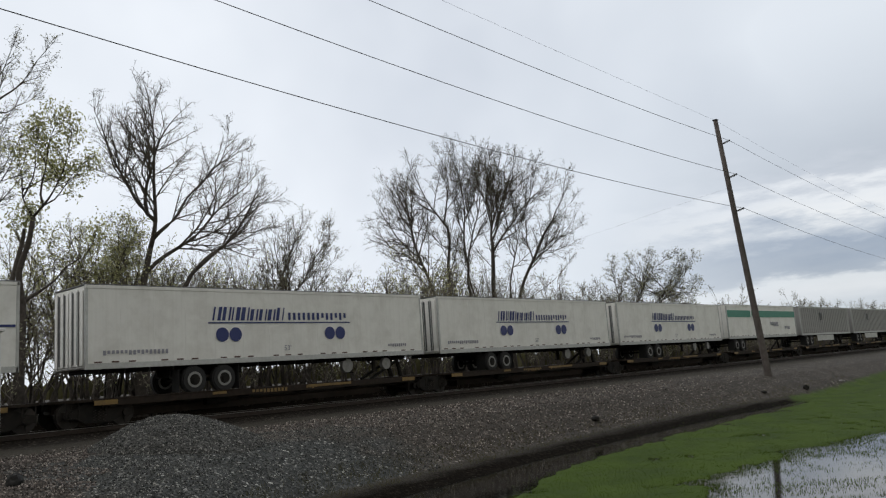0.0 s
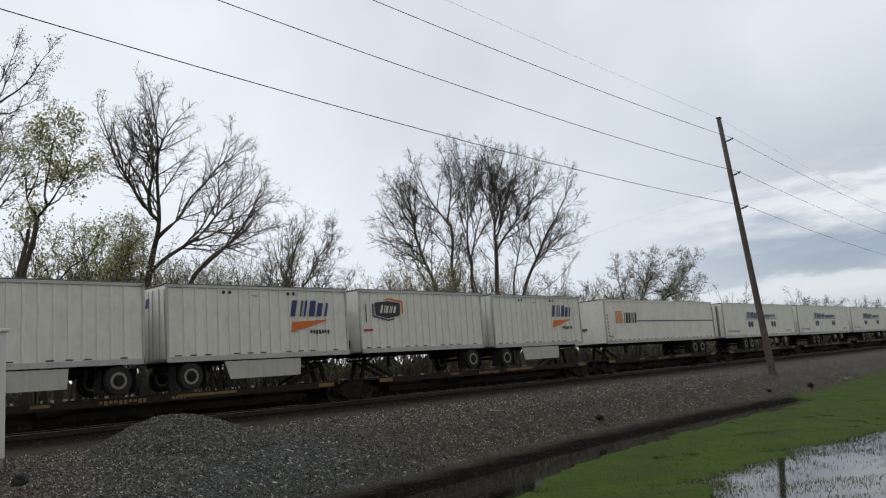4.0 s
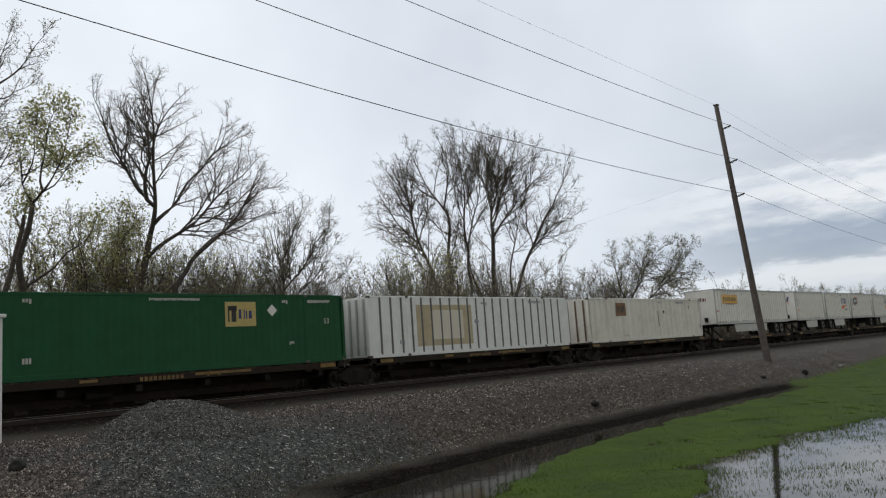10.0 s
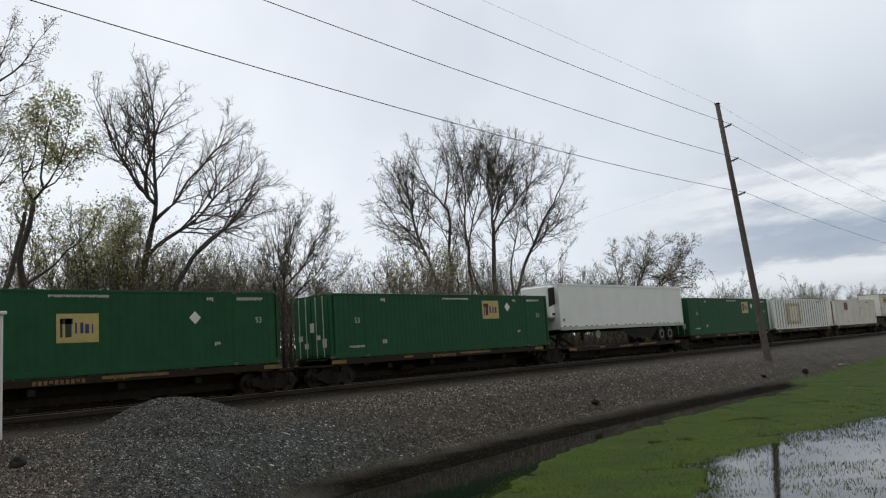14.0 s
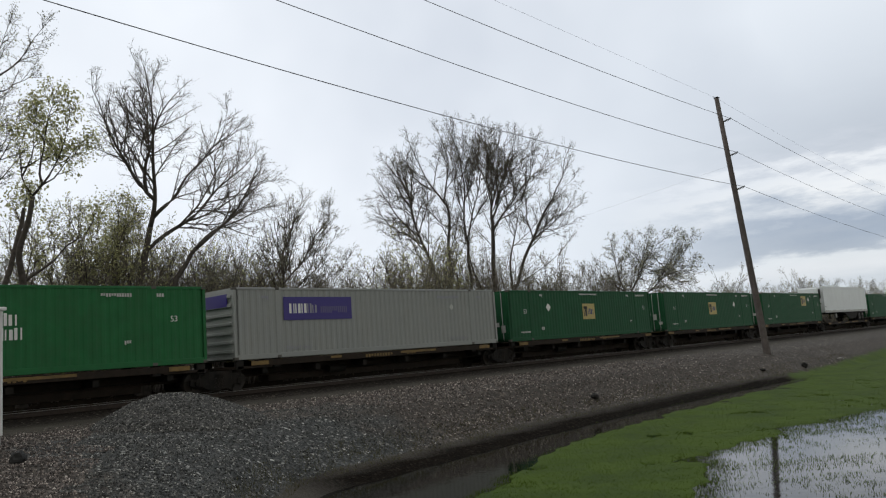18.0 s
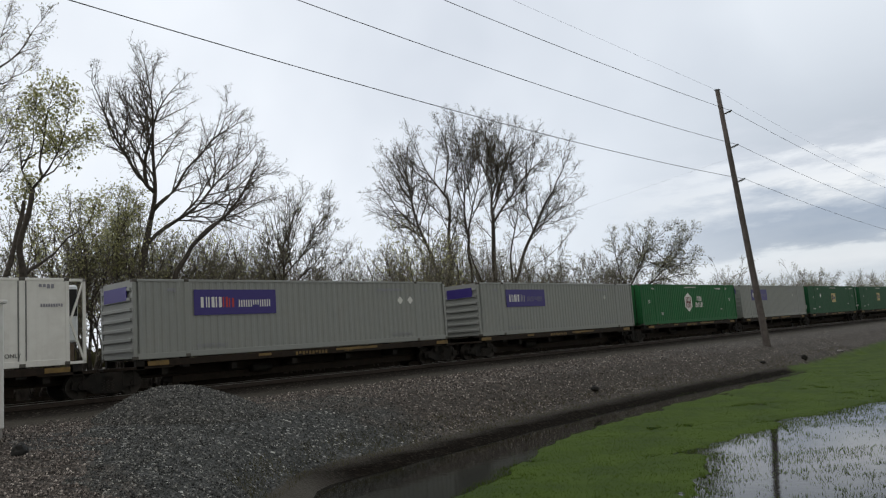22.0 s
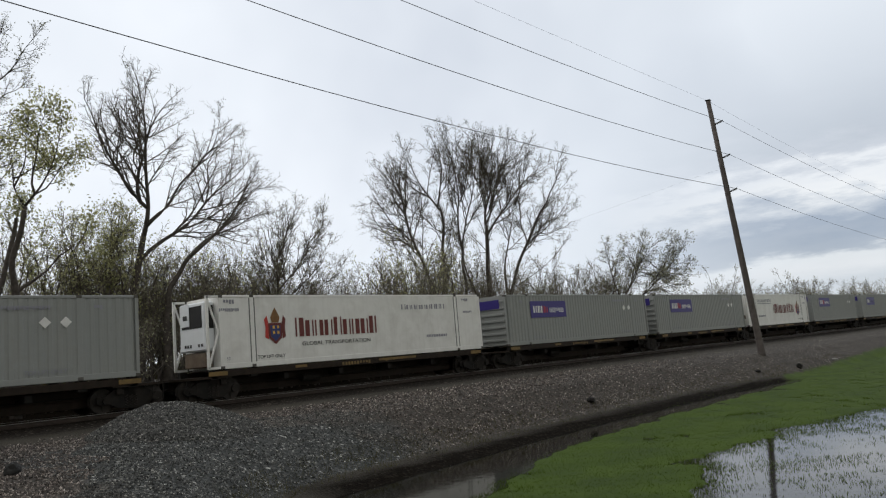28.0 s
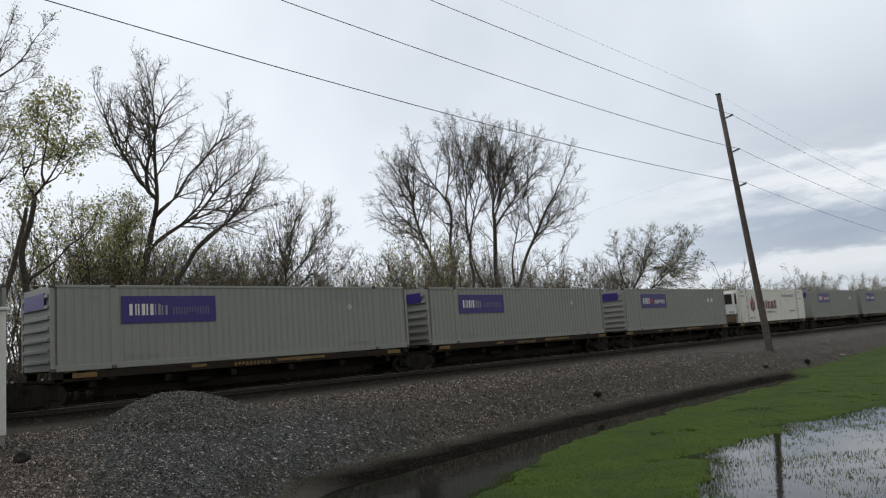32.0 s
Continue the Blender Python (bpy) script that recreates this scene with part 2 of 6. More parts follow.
def leaf_material(name, color, vary=0.45):
    m = bpy.data.materials.new(name)
    m.use_nodes = True
    nt = m.node_tree
    b = nt.nodes["Principled BSDF"]
    geo = nt.nodes.new("ShaderNodeNewGeometry")
    col = ramp(nt, geo.outputs["Random Per Island"], [(0.0, tuple(c * (1 - vary) for c in color)), (0.6, color), (1.0, tuple(min(1, c * (1 + vary)) for c in color))])
    nt.links.new(col, b.inputs["Base Color"])
    b.inputs["Roughness"].default_value = 0.7
    b.inputs["Specular IOR Level"].default_value = 0.2
    thin = nt.nodes.new("ShaderNodeBsdfTranslucent")
    nt.links.new(col, thin.inputs[0])
    both = nd(nt, "ShaderNodeMixShader", Fac=0.55)
    nt.links.new(b.outputs[0], both.inputs[1])
    nt.links.new(thin.outputs[0], both.inputs[2])
    nt.links.new(both.outputs[0], nt.nodes["Material Output"].inputs[0])
    return m


M["bud"] = leaf_material("olive_spring_buds", (0.34, 0.34, 0.22))
M["leaf"] = leaf_material("yellow_green_young_leaves", (0.43, 0.43, 0.21))
M["dull"] = leaf_material("dull_grey_green_buds", (0.19, 0.185, 0.12))
M["blade"] = leaf_material("fresh_green_grass", (0.080, 0.122, 0.021), 0.2)
M["reed"] = leaf_material("pale_drowned_grass", (0.13, 0.16, 0.07), 0.3)
M["straw"] = leaf_material("dead_olive_grass", (0.085, 0.080, 0.038))


def stone_material(name, tones):
    m = bpy.data.materials.new(name)
    m.use_nodes = True
    nt = m.node_tree
    b = nt.nodes["Principled BSDF"]
    geo = nt.nodes.new("ShaderNodeNewGeometry")
    nt.links.new(ramp(nt, geo.outputs["Random Per Island"], tones), b.inputs["Base Color"])
    b.inputs["Roughness"].default_value = 0.85
    return m


M["stone_blue"] = stone_material("blue_grey_crushed_stone", [(0.0, (0.012, 0.012, 0.012)), (0.35, (0.040, 0.042, 0.041)), (0.7, (0.092, 0.094, 0.090)), (0.9, (0.16, 0.16, 0.15)), (1.0, (0.42, 0.41, 0.38))])
M["stone_brown"] = stone_material("brown_grey_ballast", [(0.0, (0.016, 0.013, 0.012)), (0.4, (0.065, 0.054, 0.048)), (0.72, (0.15, 0.125, 0.11)), (0.9, (0.28, 0.24, 0.215)), (1.0, (0.58, 0.52, 0.47))])


def ground_material():
    """Gravel of two kinds, mud and grass, blended by the weights painted on the sheet and broken up by noise."""
    m = bpy.data.materials.new("ground_cover")
    m.use_nodes = True
    nt = m.node_tree
    b = nt.nodes["Principled BSDF"]
    geo = nt.nodes.new("ShaderNodeNewGeometry")
    pos = geo.outputs["Position"]
    attr = nt.nodes.new("ShaderNodeVertexColor")
    attr.layer_name = "cover"
    sep = nt.nodes.new("ShaderNodeSeparateColor")
    nt.links.new(attr.outputs[0], sep.inputs[0])
    cell = nd(nt, "ShaderNodeTexVoronoi", Scale=15.0, Randomness=1.0)
    nt.links.new(pos, cell.inputs["Vector"])
    one = nt.nodes.new("ShaderNodeSeparateColor")
    nt.links.new(cell.outputs["Color"], one.inputs[0])
    broad = nd(nt, "ShaderNodeTexNoise", Scale=0.6, Detail=6.0, Roughness=0.65)
    nt.links.new(pos, broad.inputs["Vector"])
    fine = nd(nt, "ShaderNodeTexNoise", Scale=9.0, Detail=6.0, Roughness=0.7)
    nt.links.new(pos, fine.inputs["Vector"])
    old = ramp(nt, one.outputs[0], [(0.0, (0.018, 0.015, 0.012)), (0.6, (0.055, 0.047, 0.039)), (0.9, (0.095, 0.082, 0.069)), (0.96, (0.18, 0.16, 0.135)), (1.0, (0.42, 0.37, 0.32))])
    fresh = ramp(nt, one.outputs[0], [(0.0, (0.015, 0.017, 0.017)), (0.6, (0.046, 0.049, 0.048)), (0.9, (0.080, 0.082, 0.078)), (0.96, (0.17, 0.17, 0.16)), (1.0, (0.42, 0.42, 0.39))])
    fines = ramp(nt, fine.outputs[0], [(0.3, (0.031, 0.026, 0.022)), (0.7, (0.053, 0.045, 0.039))])
    mud = ramp(nt, fine.outputs[0], [(0.25, (0.026, 0.022, 0.015)), (0.55, (0.045, 0.039, 0.029)), (0.8, (0.064, 0.056, 0.044))])
    turf = ramp(nt, fine.outputs[0], [(0.25, (0.049, 0.078, 0.013)), (0.55, (0.060, 0.094, 0.016)), (0.8, (0.072, 0.108, 0.020))])
    turf = mix_color(nt, ramp(nt, broad.outputs[0], [(0.42, (0, 0, 0)), (0.66, (0.7, 0.7, 0.7))]), turf, (0.034, 0.055, 0.018))
    old = mix_color(nt, ramp(nt, broad.outputs[0], [(0.40, (0, 0, 0)), (0.65, (0.6, 0.6, 0.6))]), old, fines)

    def ragged(w):
        s = math_node(nt, "ADD", w, math_node(nt, "MULTIPLY", math_node(nt, "SUBTRACT", broad.outputs[0], 0.5), 0.9))
        return ramp(nt, s, [(0.38, (0, 0, 0)), (0.62, (1, 1, 1))])

    col = mix_color(nt, ragged(sep.outputs[0]), old, fresh)
    col = mix_color(nt, ragged(sep.outputs[1]), col, mud)
    col = mix_color(nt, ragged(sep.outputs[2]), col, turf)
    # alpha weight: near-black for stained ballast, wet peat and painted-in shade
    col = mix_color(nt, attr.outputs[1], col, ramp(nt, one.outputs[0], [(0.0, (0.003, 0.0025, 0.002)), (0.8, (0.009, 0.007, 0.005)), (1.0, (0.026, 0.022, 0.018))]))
    nt.links.new(col, b.inputs["Base Color"])
    b.inputs["Roughness"].default_value = 0.9
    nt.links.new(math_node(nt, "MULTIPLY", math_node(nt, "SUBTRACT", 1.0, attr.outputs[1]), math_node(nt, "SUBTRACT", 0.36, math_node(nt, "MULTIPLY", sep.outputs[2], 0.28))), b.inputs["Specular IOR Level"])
    h = mix_color(nt, 0.5, cell.outputs["Distance"], fine.outputs[0])
    bn = nd(nt, "ShaderNodeBump", Strength=0.8, Distance=0.05)
    nt.links.new(math_node(nt, "SUBTRACT", 0.8, math_node(nt, "MULTIPLY", sep.outputs[2], 0.65)), bn.inputs["Strength"])
    nt.links.new(h, bn.inputs["Height"])
    nt.links.new(bn.outputs[0], b.inputs["Normal"])
    return m


M["ground"] = ground_material()


def water_material():
    m = bpy.data.materials.new("still_ditch_water")
    m.use_nodes = True
    nt = m.node_tree
    b = nt.nodes["Principled BSDF"]
    b.inputs["Base Color"].default_value = (0.004, 0.0036, 0.002, 1)
    b.inputs["Roughness"].default_value = 0.07
    b.inputs["Specular IOR Level"].default_value = 0.42
    b.inputs["IOR"].default_value = 1.33
    geo = nt.nodes.new("ShaderNodeNewGeometry")
    tex = nd(nt, "ShaderNodeTexNoise", Scale=3.0, Detail=3.0)
    nt.links.new(geo.outputs["Position"], tex.inputs["Vector"])
    bn = nd(nt, "ShaderNodeBump", Strength=0.10, Distance=0.02)
    nt.links.new(tex.outputs[0], bn.inputs["Height"])
    nt.links.new(bn.outputs[0], b.inputs["Normal"])
    return m


M["water"] = water_material()

# ---- mesh helpers ----
def box(bm, x0, x1, y0, y1, z0, z1, bevel=0.0):
    vs = [bm.verts.new((x, y, z)) for x in (x0, x1) for y in (y0, y1) for z in (z0, z1)]
    faces = [bm.faces.new([vs[i] for i in f]) for f in ((0, 1, 3, 2), (4, 6, 7, 5), (0, 4, 5, 1), (2, 3, 7, 6), (0, 2, 6, 4), (1, 5, 7, 3))]
    if bevel > 0:
        edges = list({e for f in faces for e in f.edges})
        bmesh.ops.bevel(bm, geom=edges, offset=bevel, segments=1, affect="EDGES", profile=0.5)
    return bm


def cyl(bm, c, axis, r, length, n=16, r2=None):
    """A capped cylinder or cone about c along the axis 'x', 'y' or 'z'."""
    turn = {"x": Matrix.Rotation(radians(90), 4, "Y"), "y": Matrix.Rotation(radians(90), 4, "X"), "z": Matrix()}[axis]
    bmesh.ops.create_cone(bm, cap_ends=True, segments=n, radius1=r, radius2=r if r2 is None else r2, depth=length, matrix=Matrix.Translation(c) @ turn)
    return bm


def beam(bm, a, b, w, d=None):
    """A square bar from a to b."""
    a, b = Vector(a), Vector(b)
    d = w if d is None else d
    way = (b - a).normalized()
    side = way.cross(Vector((0, 0, 1)))
    side = Vector((1, 0, 0)) if side.length < 1e-4 else side.normalized()
    up = side.cross(way)
    ring = [[bm.verts.new(p + side * sx * w / 2 + up * sz * d / 2) for sx, sz in ((-1, -1), (1, -1), (1, 1), (-1, 1))] for p in (a, b)]
    bm.faces.new(ring[0][::-1])
    bm.faces.new(ring[1])
    for i in range(4):
        j = (i + 1) % 4
        bm.faces.new((ring[0][i], ring[0][j], ring[1][j], ring[1][i]))
    return bm


def poly(bm, pts, y, thick=0.004):
    """A flat plate in the xz plane facing -y: its outline as (x, z) points."""
    front = [bm.verts.new((x, y - thick, z)) for x, z in pts]
    back = [bm.verts.new((x, y, z)) for x, z in pts]
    n = len(pts)
    f = bm.faces.new(front)
    for i in range(n):
        j = (i + 1) % n
        bm.faces.new((front[j], front[i], back[i], back[j]))
    return f


def mesh_of(name, bm, mat, smooth=False):
    bmesh.ops.recalc_face_normals(bm, faces=bm.faces[:])
    me = bpy.data.meshes.new(name)
    bm.to_mesh(me)
    bm.free()
    me.materials.append(mat)
    if smooth:
        me.polygons.foreach_set("use_smooth", [True] * len(me.polygons))
    return me


def part(name, bm, mat, parent, label="", smooth=False):
    ob = new(name, mesh_of(name, bm, mat, smooth))
    ob.parent = parent
    if label:
        tagged(ob, label)
    if name == "wordmark":
        tagged(ob, kind="stuff")
    return ob


def shared(name, me, parent, m, label=""):
    ob = new(name, me)
    ob.parent, ob.matrix_basis = parent, m
    if label:
        tagged(ob, label)
    return ob


def B():
    return bmesh.new()


def from_arrays(name, verts, faces, mat):
    me = bpy.data.meshes.new(name)
    me.from_pydata(verts, [], faces)
    me.materials.append(mat)
    return me


# ---- ground: one sheet from the camera to the horizon ----
RAIL_Z, TRACK_Y = 1.6, 27.7


def smooth01(a, b, v):
    t = np.clip((v - a) / (b - a), 0, 1)
    return t * t * (3 - 2 * t)


def wobble(x, y, scale, seed=0.0):
    return (np.sin(x * scale + seed) * np.cos(y * scale * 1.31 + seed * 2.1) + 0.6 * np.sin(x * scale * 2.3 + y * scale * 1.7 + seed * 3.7) + 0.35 * np.cos(x * scale * 4.9 - y * scale * 4.1 + seed)) / 1.95


WATER_Z, K = -0.4, 1.148     # level of the flood water; scale of the flooded field


def near_bank(x):
    return K * np.interp(np.asarray(x) / K, [-50, 8, 9.8, 13.2, 16.8, 20, 24, 28, 35, 38, 40, 43], [6.5, 7.2, 9.3, 10.7, 11.9, 12.4, 12.7, 12.9, 13.0, 13.0, 13.3, 14.2])


def shore_shift(x):
    """How far the ditch's far shore draws back towards the track along the line."""
    return np.interp(x, [10, 14, 18, 22, 26, 35, 40, 44, 48], [-0.8, -0.5, -0.05, 0.35, 0.6, 0.75, 0.6, 0.3, 0.0])


def bank_height(x, y):
    """Ditch, bank, track bed and the low ground behind it."""
    field = WATER_Z + 0.028 + 0.035 * wobble(x, y, 0.9, 1.0) + 0.022 * wobble(x, y, 4.0, 2.0)
    field = field - 0.10 * smooth01(8.4 * K, 6.4 * K, y + 0.16 * (x - 19 * K) + 0.35 * wobble(x, y, 0.9, 5.0)) * smooth01(-2.6, 0.9, x - 2.28 * y + 0.8 * wobble(x, y, 1.1, 2.0)) * smooth01(-6, 1, y)
    y0, y = y, y - shore_shift(x) * smooth01(20.3, 16.0, y)
    far = np.interp(y, [9, 13.8, 14.6, 15.3, 16.6, 17.6, 18.5, 20.3, 21.0, 25.7, 26.3, 29.2, 30.4, 34, 60, 200], [-0.56, -0.56, -0.52, -0.40, 0.0, 0.48, 0.98, 1.18, 1.22, 1.25, 1.435, 1.435, 1.25, 1.40, 1.5, 1.3])
    far = far + (0.05 * wobble(x, y, 1.1, 3.0) + 0.03 * wobble(x, y, 3.1, 4.0)) * smooth01(25.4, 23.5, y) * smooth01(15.2, 16.4, y)
    far = far + 0.014 * wobble(x, y, 2.7, 5.5) * smooth01(15.6, 14.9, y)
    y = y0
    n = near_bank(x) + 0.25 * wobble(x, y, 1.5, 6.0)
    w = smooth01(n + 0.5, n - 0.5, y)
    closed = smooth01(43.9, 46.1, x)
    far = np.maximum(far, closed * (WATER_Z + 0.04 + 0.02 * wobble(x, y, 2.0, 7.0)) - (1 - closed) * 9)
    return far * (1 - w) + field * w


def ground_height(x, y):
    base = bank_height(x, y)
    apron = np.interp(y, [-40, 0, 8, 14, 20.3, 24], [1.1, 1.1, 0.75, 0.85, 1.2, 1.24]) + 0.05 * wobble(x, y, 1.0, 8.0) + 0.025 * wobble(x, y, 3.7, 9.0)
    a = smooth01(11.7, 6.4, x - 0.85 * (y - 14.2) + 0.3 * wobble(x, y, 0.8, 3.0)) * smooth01(24.5, 20.5, y)
    stand = smooth01(7.5, 4.0, np.hypot(x, y))
    h = base * (1 - a) + apron * a
    h = h * (1 - stand) + 1.1 * stand
    plain = np.where(y > TRACK_Y, 1.3, 0.0) + 0 * h
    away = np.maximum(smooth01(160, 320, np.abs(x - 40)), smooth01(80, 200, np.abs(y - 14)))
    keep = smooth01(60, 28, np.abs(y - TRACK_Y)) * 0 + ((y > 19) & (y < 36))
    return np.where(keep, h, h * (1 - away) + plain * away)


def axis_values(fine, coarse):
    return sorted(set(np.round(np.concatenate([fine, coarse]), 3).tolist()))


def build_ground():
    xs = axis_values(np.arange(-6, 62, 0.4), np.concatenate([np.arange(62, 200, 3.0), np.arange(-80, -6, 4.0), [-3000, -1200, -500, -220, -130, 260, 340, 500, 900, 1600, 3000]]))
    ys = axis_values(np.arange(1.0, 31.0, 0.3), np.concatenate([np.arange(31, 70, 2.5), np.arange(-30, 1, 3.0), [-3000, -1200, -400, -150, -70, 80, 110, 160, 260, 500, 1200, 3000]]))
    X, Y = np.meshgrid(xs, ys)
    Z = ground_height(X, Y)
    n, k = len(ys), len(xs)
    verts = np.stack([X, Y, Z], -1).reshape(-1, 3)
    i = (np.arange(n - 1)[:, None] * k + np.arange(k - 1)[None, :]).ravel()
    faces = np.stack([i, i + 1, i + k + 1, i + k], 1)
    me = from_arrays("ground", verts.tolist(), faces.tolist(), M["ground"])
    me.polygons.foreach_set("use_smooth", [True] * len(me.polygons))
    x, y = verts[:, 0], verts[:, 1]
    fresh = np.maximum(smooth01(12.5, 8.0, x - 0.45 * (y - 14)) * smooth01(20.5, 19.0, y) * smooth01(8, 12.5, y + 0.35 * x), smooth01(19.5, 12.0, x) * smooth01(19.6, 17.5, y) * smooth01(13.8, 15.6, y))
    fresh = fresh * smooth01(5.2, 7.2, x)
    wet = y - shore_shift(x)
    mud = smooth01(16.5, 15.9, wet) * smooth01(12.0, 14.5, x - 1.35 * (y - 14.2))
    mud = np.maximum(mud, smooth01(29.8, 30.6, y) * smooth01(900, 400, y))
    nb = near_bank(x)
    z = verts[:, 2]
    mud = np.maximum(mud, smooth01(0.0, -0.20, z) * smooth01(7.5, 9.5, x) * smooth01(nb - 0.2, nb + 0.3, y) * smooth01(60, 50, x))
    mud = np.maximum(mud, 0.8 * smooth01(21.6, 22.6, y) * smooth01(25.8, 25.0, y))
    turf = smooth01(nb + 0.1, nb - 0.3, y) * smooth01(8.0, 11.0, x)
    turf = np.maximum(turf, smooth01(43.0, 46.5, x) * smooth01(16.9 + (x - 46) * 0.03, 15.5 + (x - 46) * 0.03, y))
    turf = np.maximum(turf, smooth01(-60, -100, y) * 0.8)
    # oil stain and the train's shade, both painted into bed and ground behind
    shade_stain = smooth01(24.6, 26.9, y) * smooth01(160, 100, y)
    # black ditch shore: wet peat, with its shadow put into the colour too
    shade_stain = np.maximum(shade_stain, 0.95 * smooth01(16.2, 15.8, wet) * smooth01(10.3, 12.6, x) * smooth01(46.5, 44.5, x) * smooth01(nb - 0.3, nb + 0.2, y))
    cover = np.stack([fresh, mud, turf, shade_stain], 1).astype(np.float32)
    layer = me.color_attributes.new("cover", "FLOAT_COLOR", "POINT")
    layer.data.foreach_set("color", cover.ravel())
    tagged(new("ground", me), "gravel railway bank, wet grass field and low ground behind the track", kind="structure")


build_ground()

bm = B()
vs = [bm.verts.new(p) for p in ((8, -14, WATER_Z), (80, -14, WATER_Z), (80, 16.6, WATER_Z), (8, 16.6, WATER_Z))]
bm.faces.new(vs)
tagged(new("water", mesh_of("water", bm, M["water"])), "still dark flood water in the ditch and on the field", kind="structure")


def stones(name, mat, spots, sizes, label):
    """Loose crushed stones, each a small bent octahedron."""
    rng = np.random.default_rng(5)
    n = len(spots)
    base = np.array([(1, 0, 0), (-1, 0, 0), (0, 1, 0), (0, -1, 0), (0, 0, 1), (0, 0, -1)], float)
    tri = np.array([(0, 2, 4), (2, 1, 4), (1, 3, 4), (3, 0, 4), (2, 0, 5), (1, 2, 5), (3, 1, 5), (0, 3, 5)])
    v = base[None] * rng.uniform(0.6, 1.25, (n, 6, 1)) + rng.uniform(-0.25, 0.25, (n, 6, 3))
    a = rng.uniform(0, 6.283, n)
    c, s = np.cos(a), np.sin(a)
    x = v[:, :, 0] * c[:, None] - v[:, :, 1] * s[:, None]
    y = v[:, :, 0] * s[:, None] + v[:, :, 1] * c[:, None]
    v = np.stack([x, y, v[:, :, 2] * 0.95], -1) * np.asarray(sizes)[:, None, None] + np.asarray(spots)[:, None, :]
    f = (tri[None] + (np.arange(n) * 6)[:, None, None]).reshape(-1, 3)
    return tagged(new(name, from_arrays(name, v.reshape(-1, 3).tolist(), f.tolist(), mat)), label, kind="stuff")


def scatter_gravel():
    rng = np.random.default_rng(11)
    x, y = 4.2 + 42 * rng.uniform(0, 1, 190000) ** 1.35, rng.uniform(8.5, 23.2, 190000)
    z = ground_height(x, y)
    keep = (rng.uniform(0, 1, 190000) < np.clip(1.12 - np.hypot(x, y) / 44, 0.04, 1) * np.interp(y, [21.6, 23.2], [1.0, 0.15])) & (z > -0.02 + 0.14 * wobble(x, y, 1.3, 2.0))
    x, y, z = x[keep], y[keep], z[keep]
    size = rng.uniform(0.011, 0.028, len(x)) * np.interp(x, [14, 22], [1.0, 1.4])
    blue = ((x < 18 - 0.45 * np.abs(y - 16)) | (x < 11)) & (y < 20.2) & (x - 0.45 * (y - 13) + 0.5 * wobble(x, y, 1.3, 7.0) > 5.4)
    for name, mat, k, label in (("crushed_stone", "stone_blue", blue, "loose blue-grey crushed stone on the apron"), ("ballast_stone", "stone_brown", ~blue, "loose brown-grey ballast stones on the bank")):
        stones(name, M[mat], np.stack([x, y, z + size * 0.4], 1)[k], size[k], label)


scatter_gravel()


def gravel_pile():
    """The heap of crushed stone beside the track."""
    cx, cy, rng = 10.75, 20.6, np.random.default_rng(3)

    def top(x, y):
        dx, dy = (x - cx), (y - cy)
        r = np.hypot(dx / np.where(dx < 0, 1.95, 2.6), dy / np.where(dy < 0, 3.0, 2.1))
        return 1.0 * np.clip(1 - r, 0, 1) ** 0.9 * (1 - 0.22 * np.clip(1 - 2.2 * r, 0, 1)) + 0.03 * wobble(x, y, 5.0, 2.0) * np.clip(1 - r, 0, 1)

    xs, ys = np.arange(cx - 2.7, cx + 3.3, 0.1), np.arange(cy - 3.2, cy + 2.2, 0.1)
    X, Y = np.meshgrid(xs, ys)
    t = top(X, Y)
    Z = ground_height(X, Y) + np.where(t > 0.001, t, -0.12) + rng.uniform(-0.02, 0.02, X.shape)
    n, k = X.shape
    i = (np.arange(n - 1)[:, None] * k + np.arange(k - 1)[None, :]).ravel()
    faces = np.stack([i, i + 1, i + k + 1, i + k], 1)
    me = from_arrays("mound", np.stack([X, Y, Z], -1).reshape(-1, 3).tolist(), faces.tolist(), M["mound"])
    pile = tagged(new("mound", me), "heap of blue-grey crushed stone beside the track", "mound")
    a, r = rng.uniform(0, 6.283, 14000), np.sqrt(rng.uniform(0, 1, 14000))
    x, y = cx + np.cos(a) * r * 2.9, cy + np.sin(a) * r * 2.9
    t = top(x, y)
    k = t > 0.02
    x, y, t = x[k], y[k], t[k]
    s = rng.uniform(0.012, 0.030, len(x))
    loose = stones("stone_layer", M["stone_blue"], np.stack([x, y, ground_height(x, y) + t + s * 0.2], 1), s, "loose crushed stones on the heap")
    loose.parent = pile


def heap_material():
    m = bpy.data.materials.new("crushed_stone_heap")
    m.use_nodes = True
    nt = m.node_tree
    b = nt.nodes["Principled BSDF"]
    geo = nt.nodes.new("ShaderNodeNewGeometry")
    cell = nd(nt, "ShaderNodeTexVoronoi", Scale=16.0)
    nt.links.new(geo.outputs["Position"], cell.inputs["Vector"])
    one = nt.nodes.new("ShaderNodeSeparateColor")
    nt.links.new(cell.outputs["Color"], one.inputs[0])
    nt.links.new(ramp(nt, one.outputs[0], [(0.0, (0.018, 0.018, 0.017)), (0.6, (0.050, 0.049, 0.046)), (0.9, (0.085, 0.083, 0.077)), (1.0, (0.25, 0.24, 0.22))]), b.inputs["Base Color"])
    bn = nd(nt, "ShaderNodeBump", Strength=0.8, Distance=0.05)
    nt.links.new(cell.outputs["Distance"], bn.inputs["Height"])
    nt.links.new(bn.outputs[0], b.inputs["Normal"])
    b.inputs["Roughness"].default_value = 0.9
    return m


M["mound"] = heap_material()
gravel_pile()


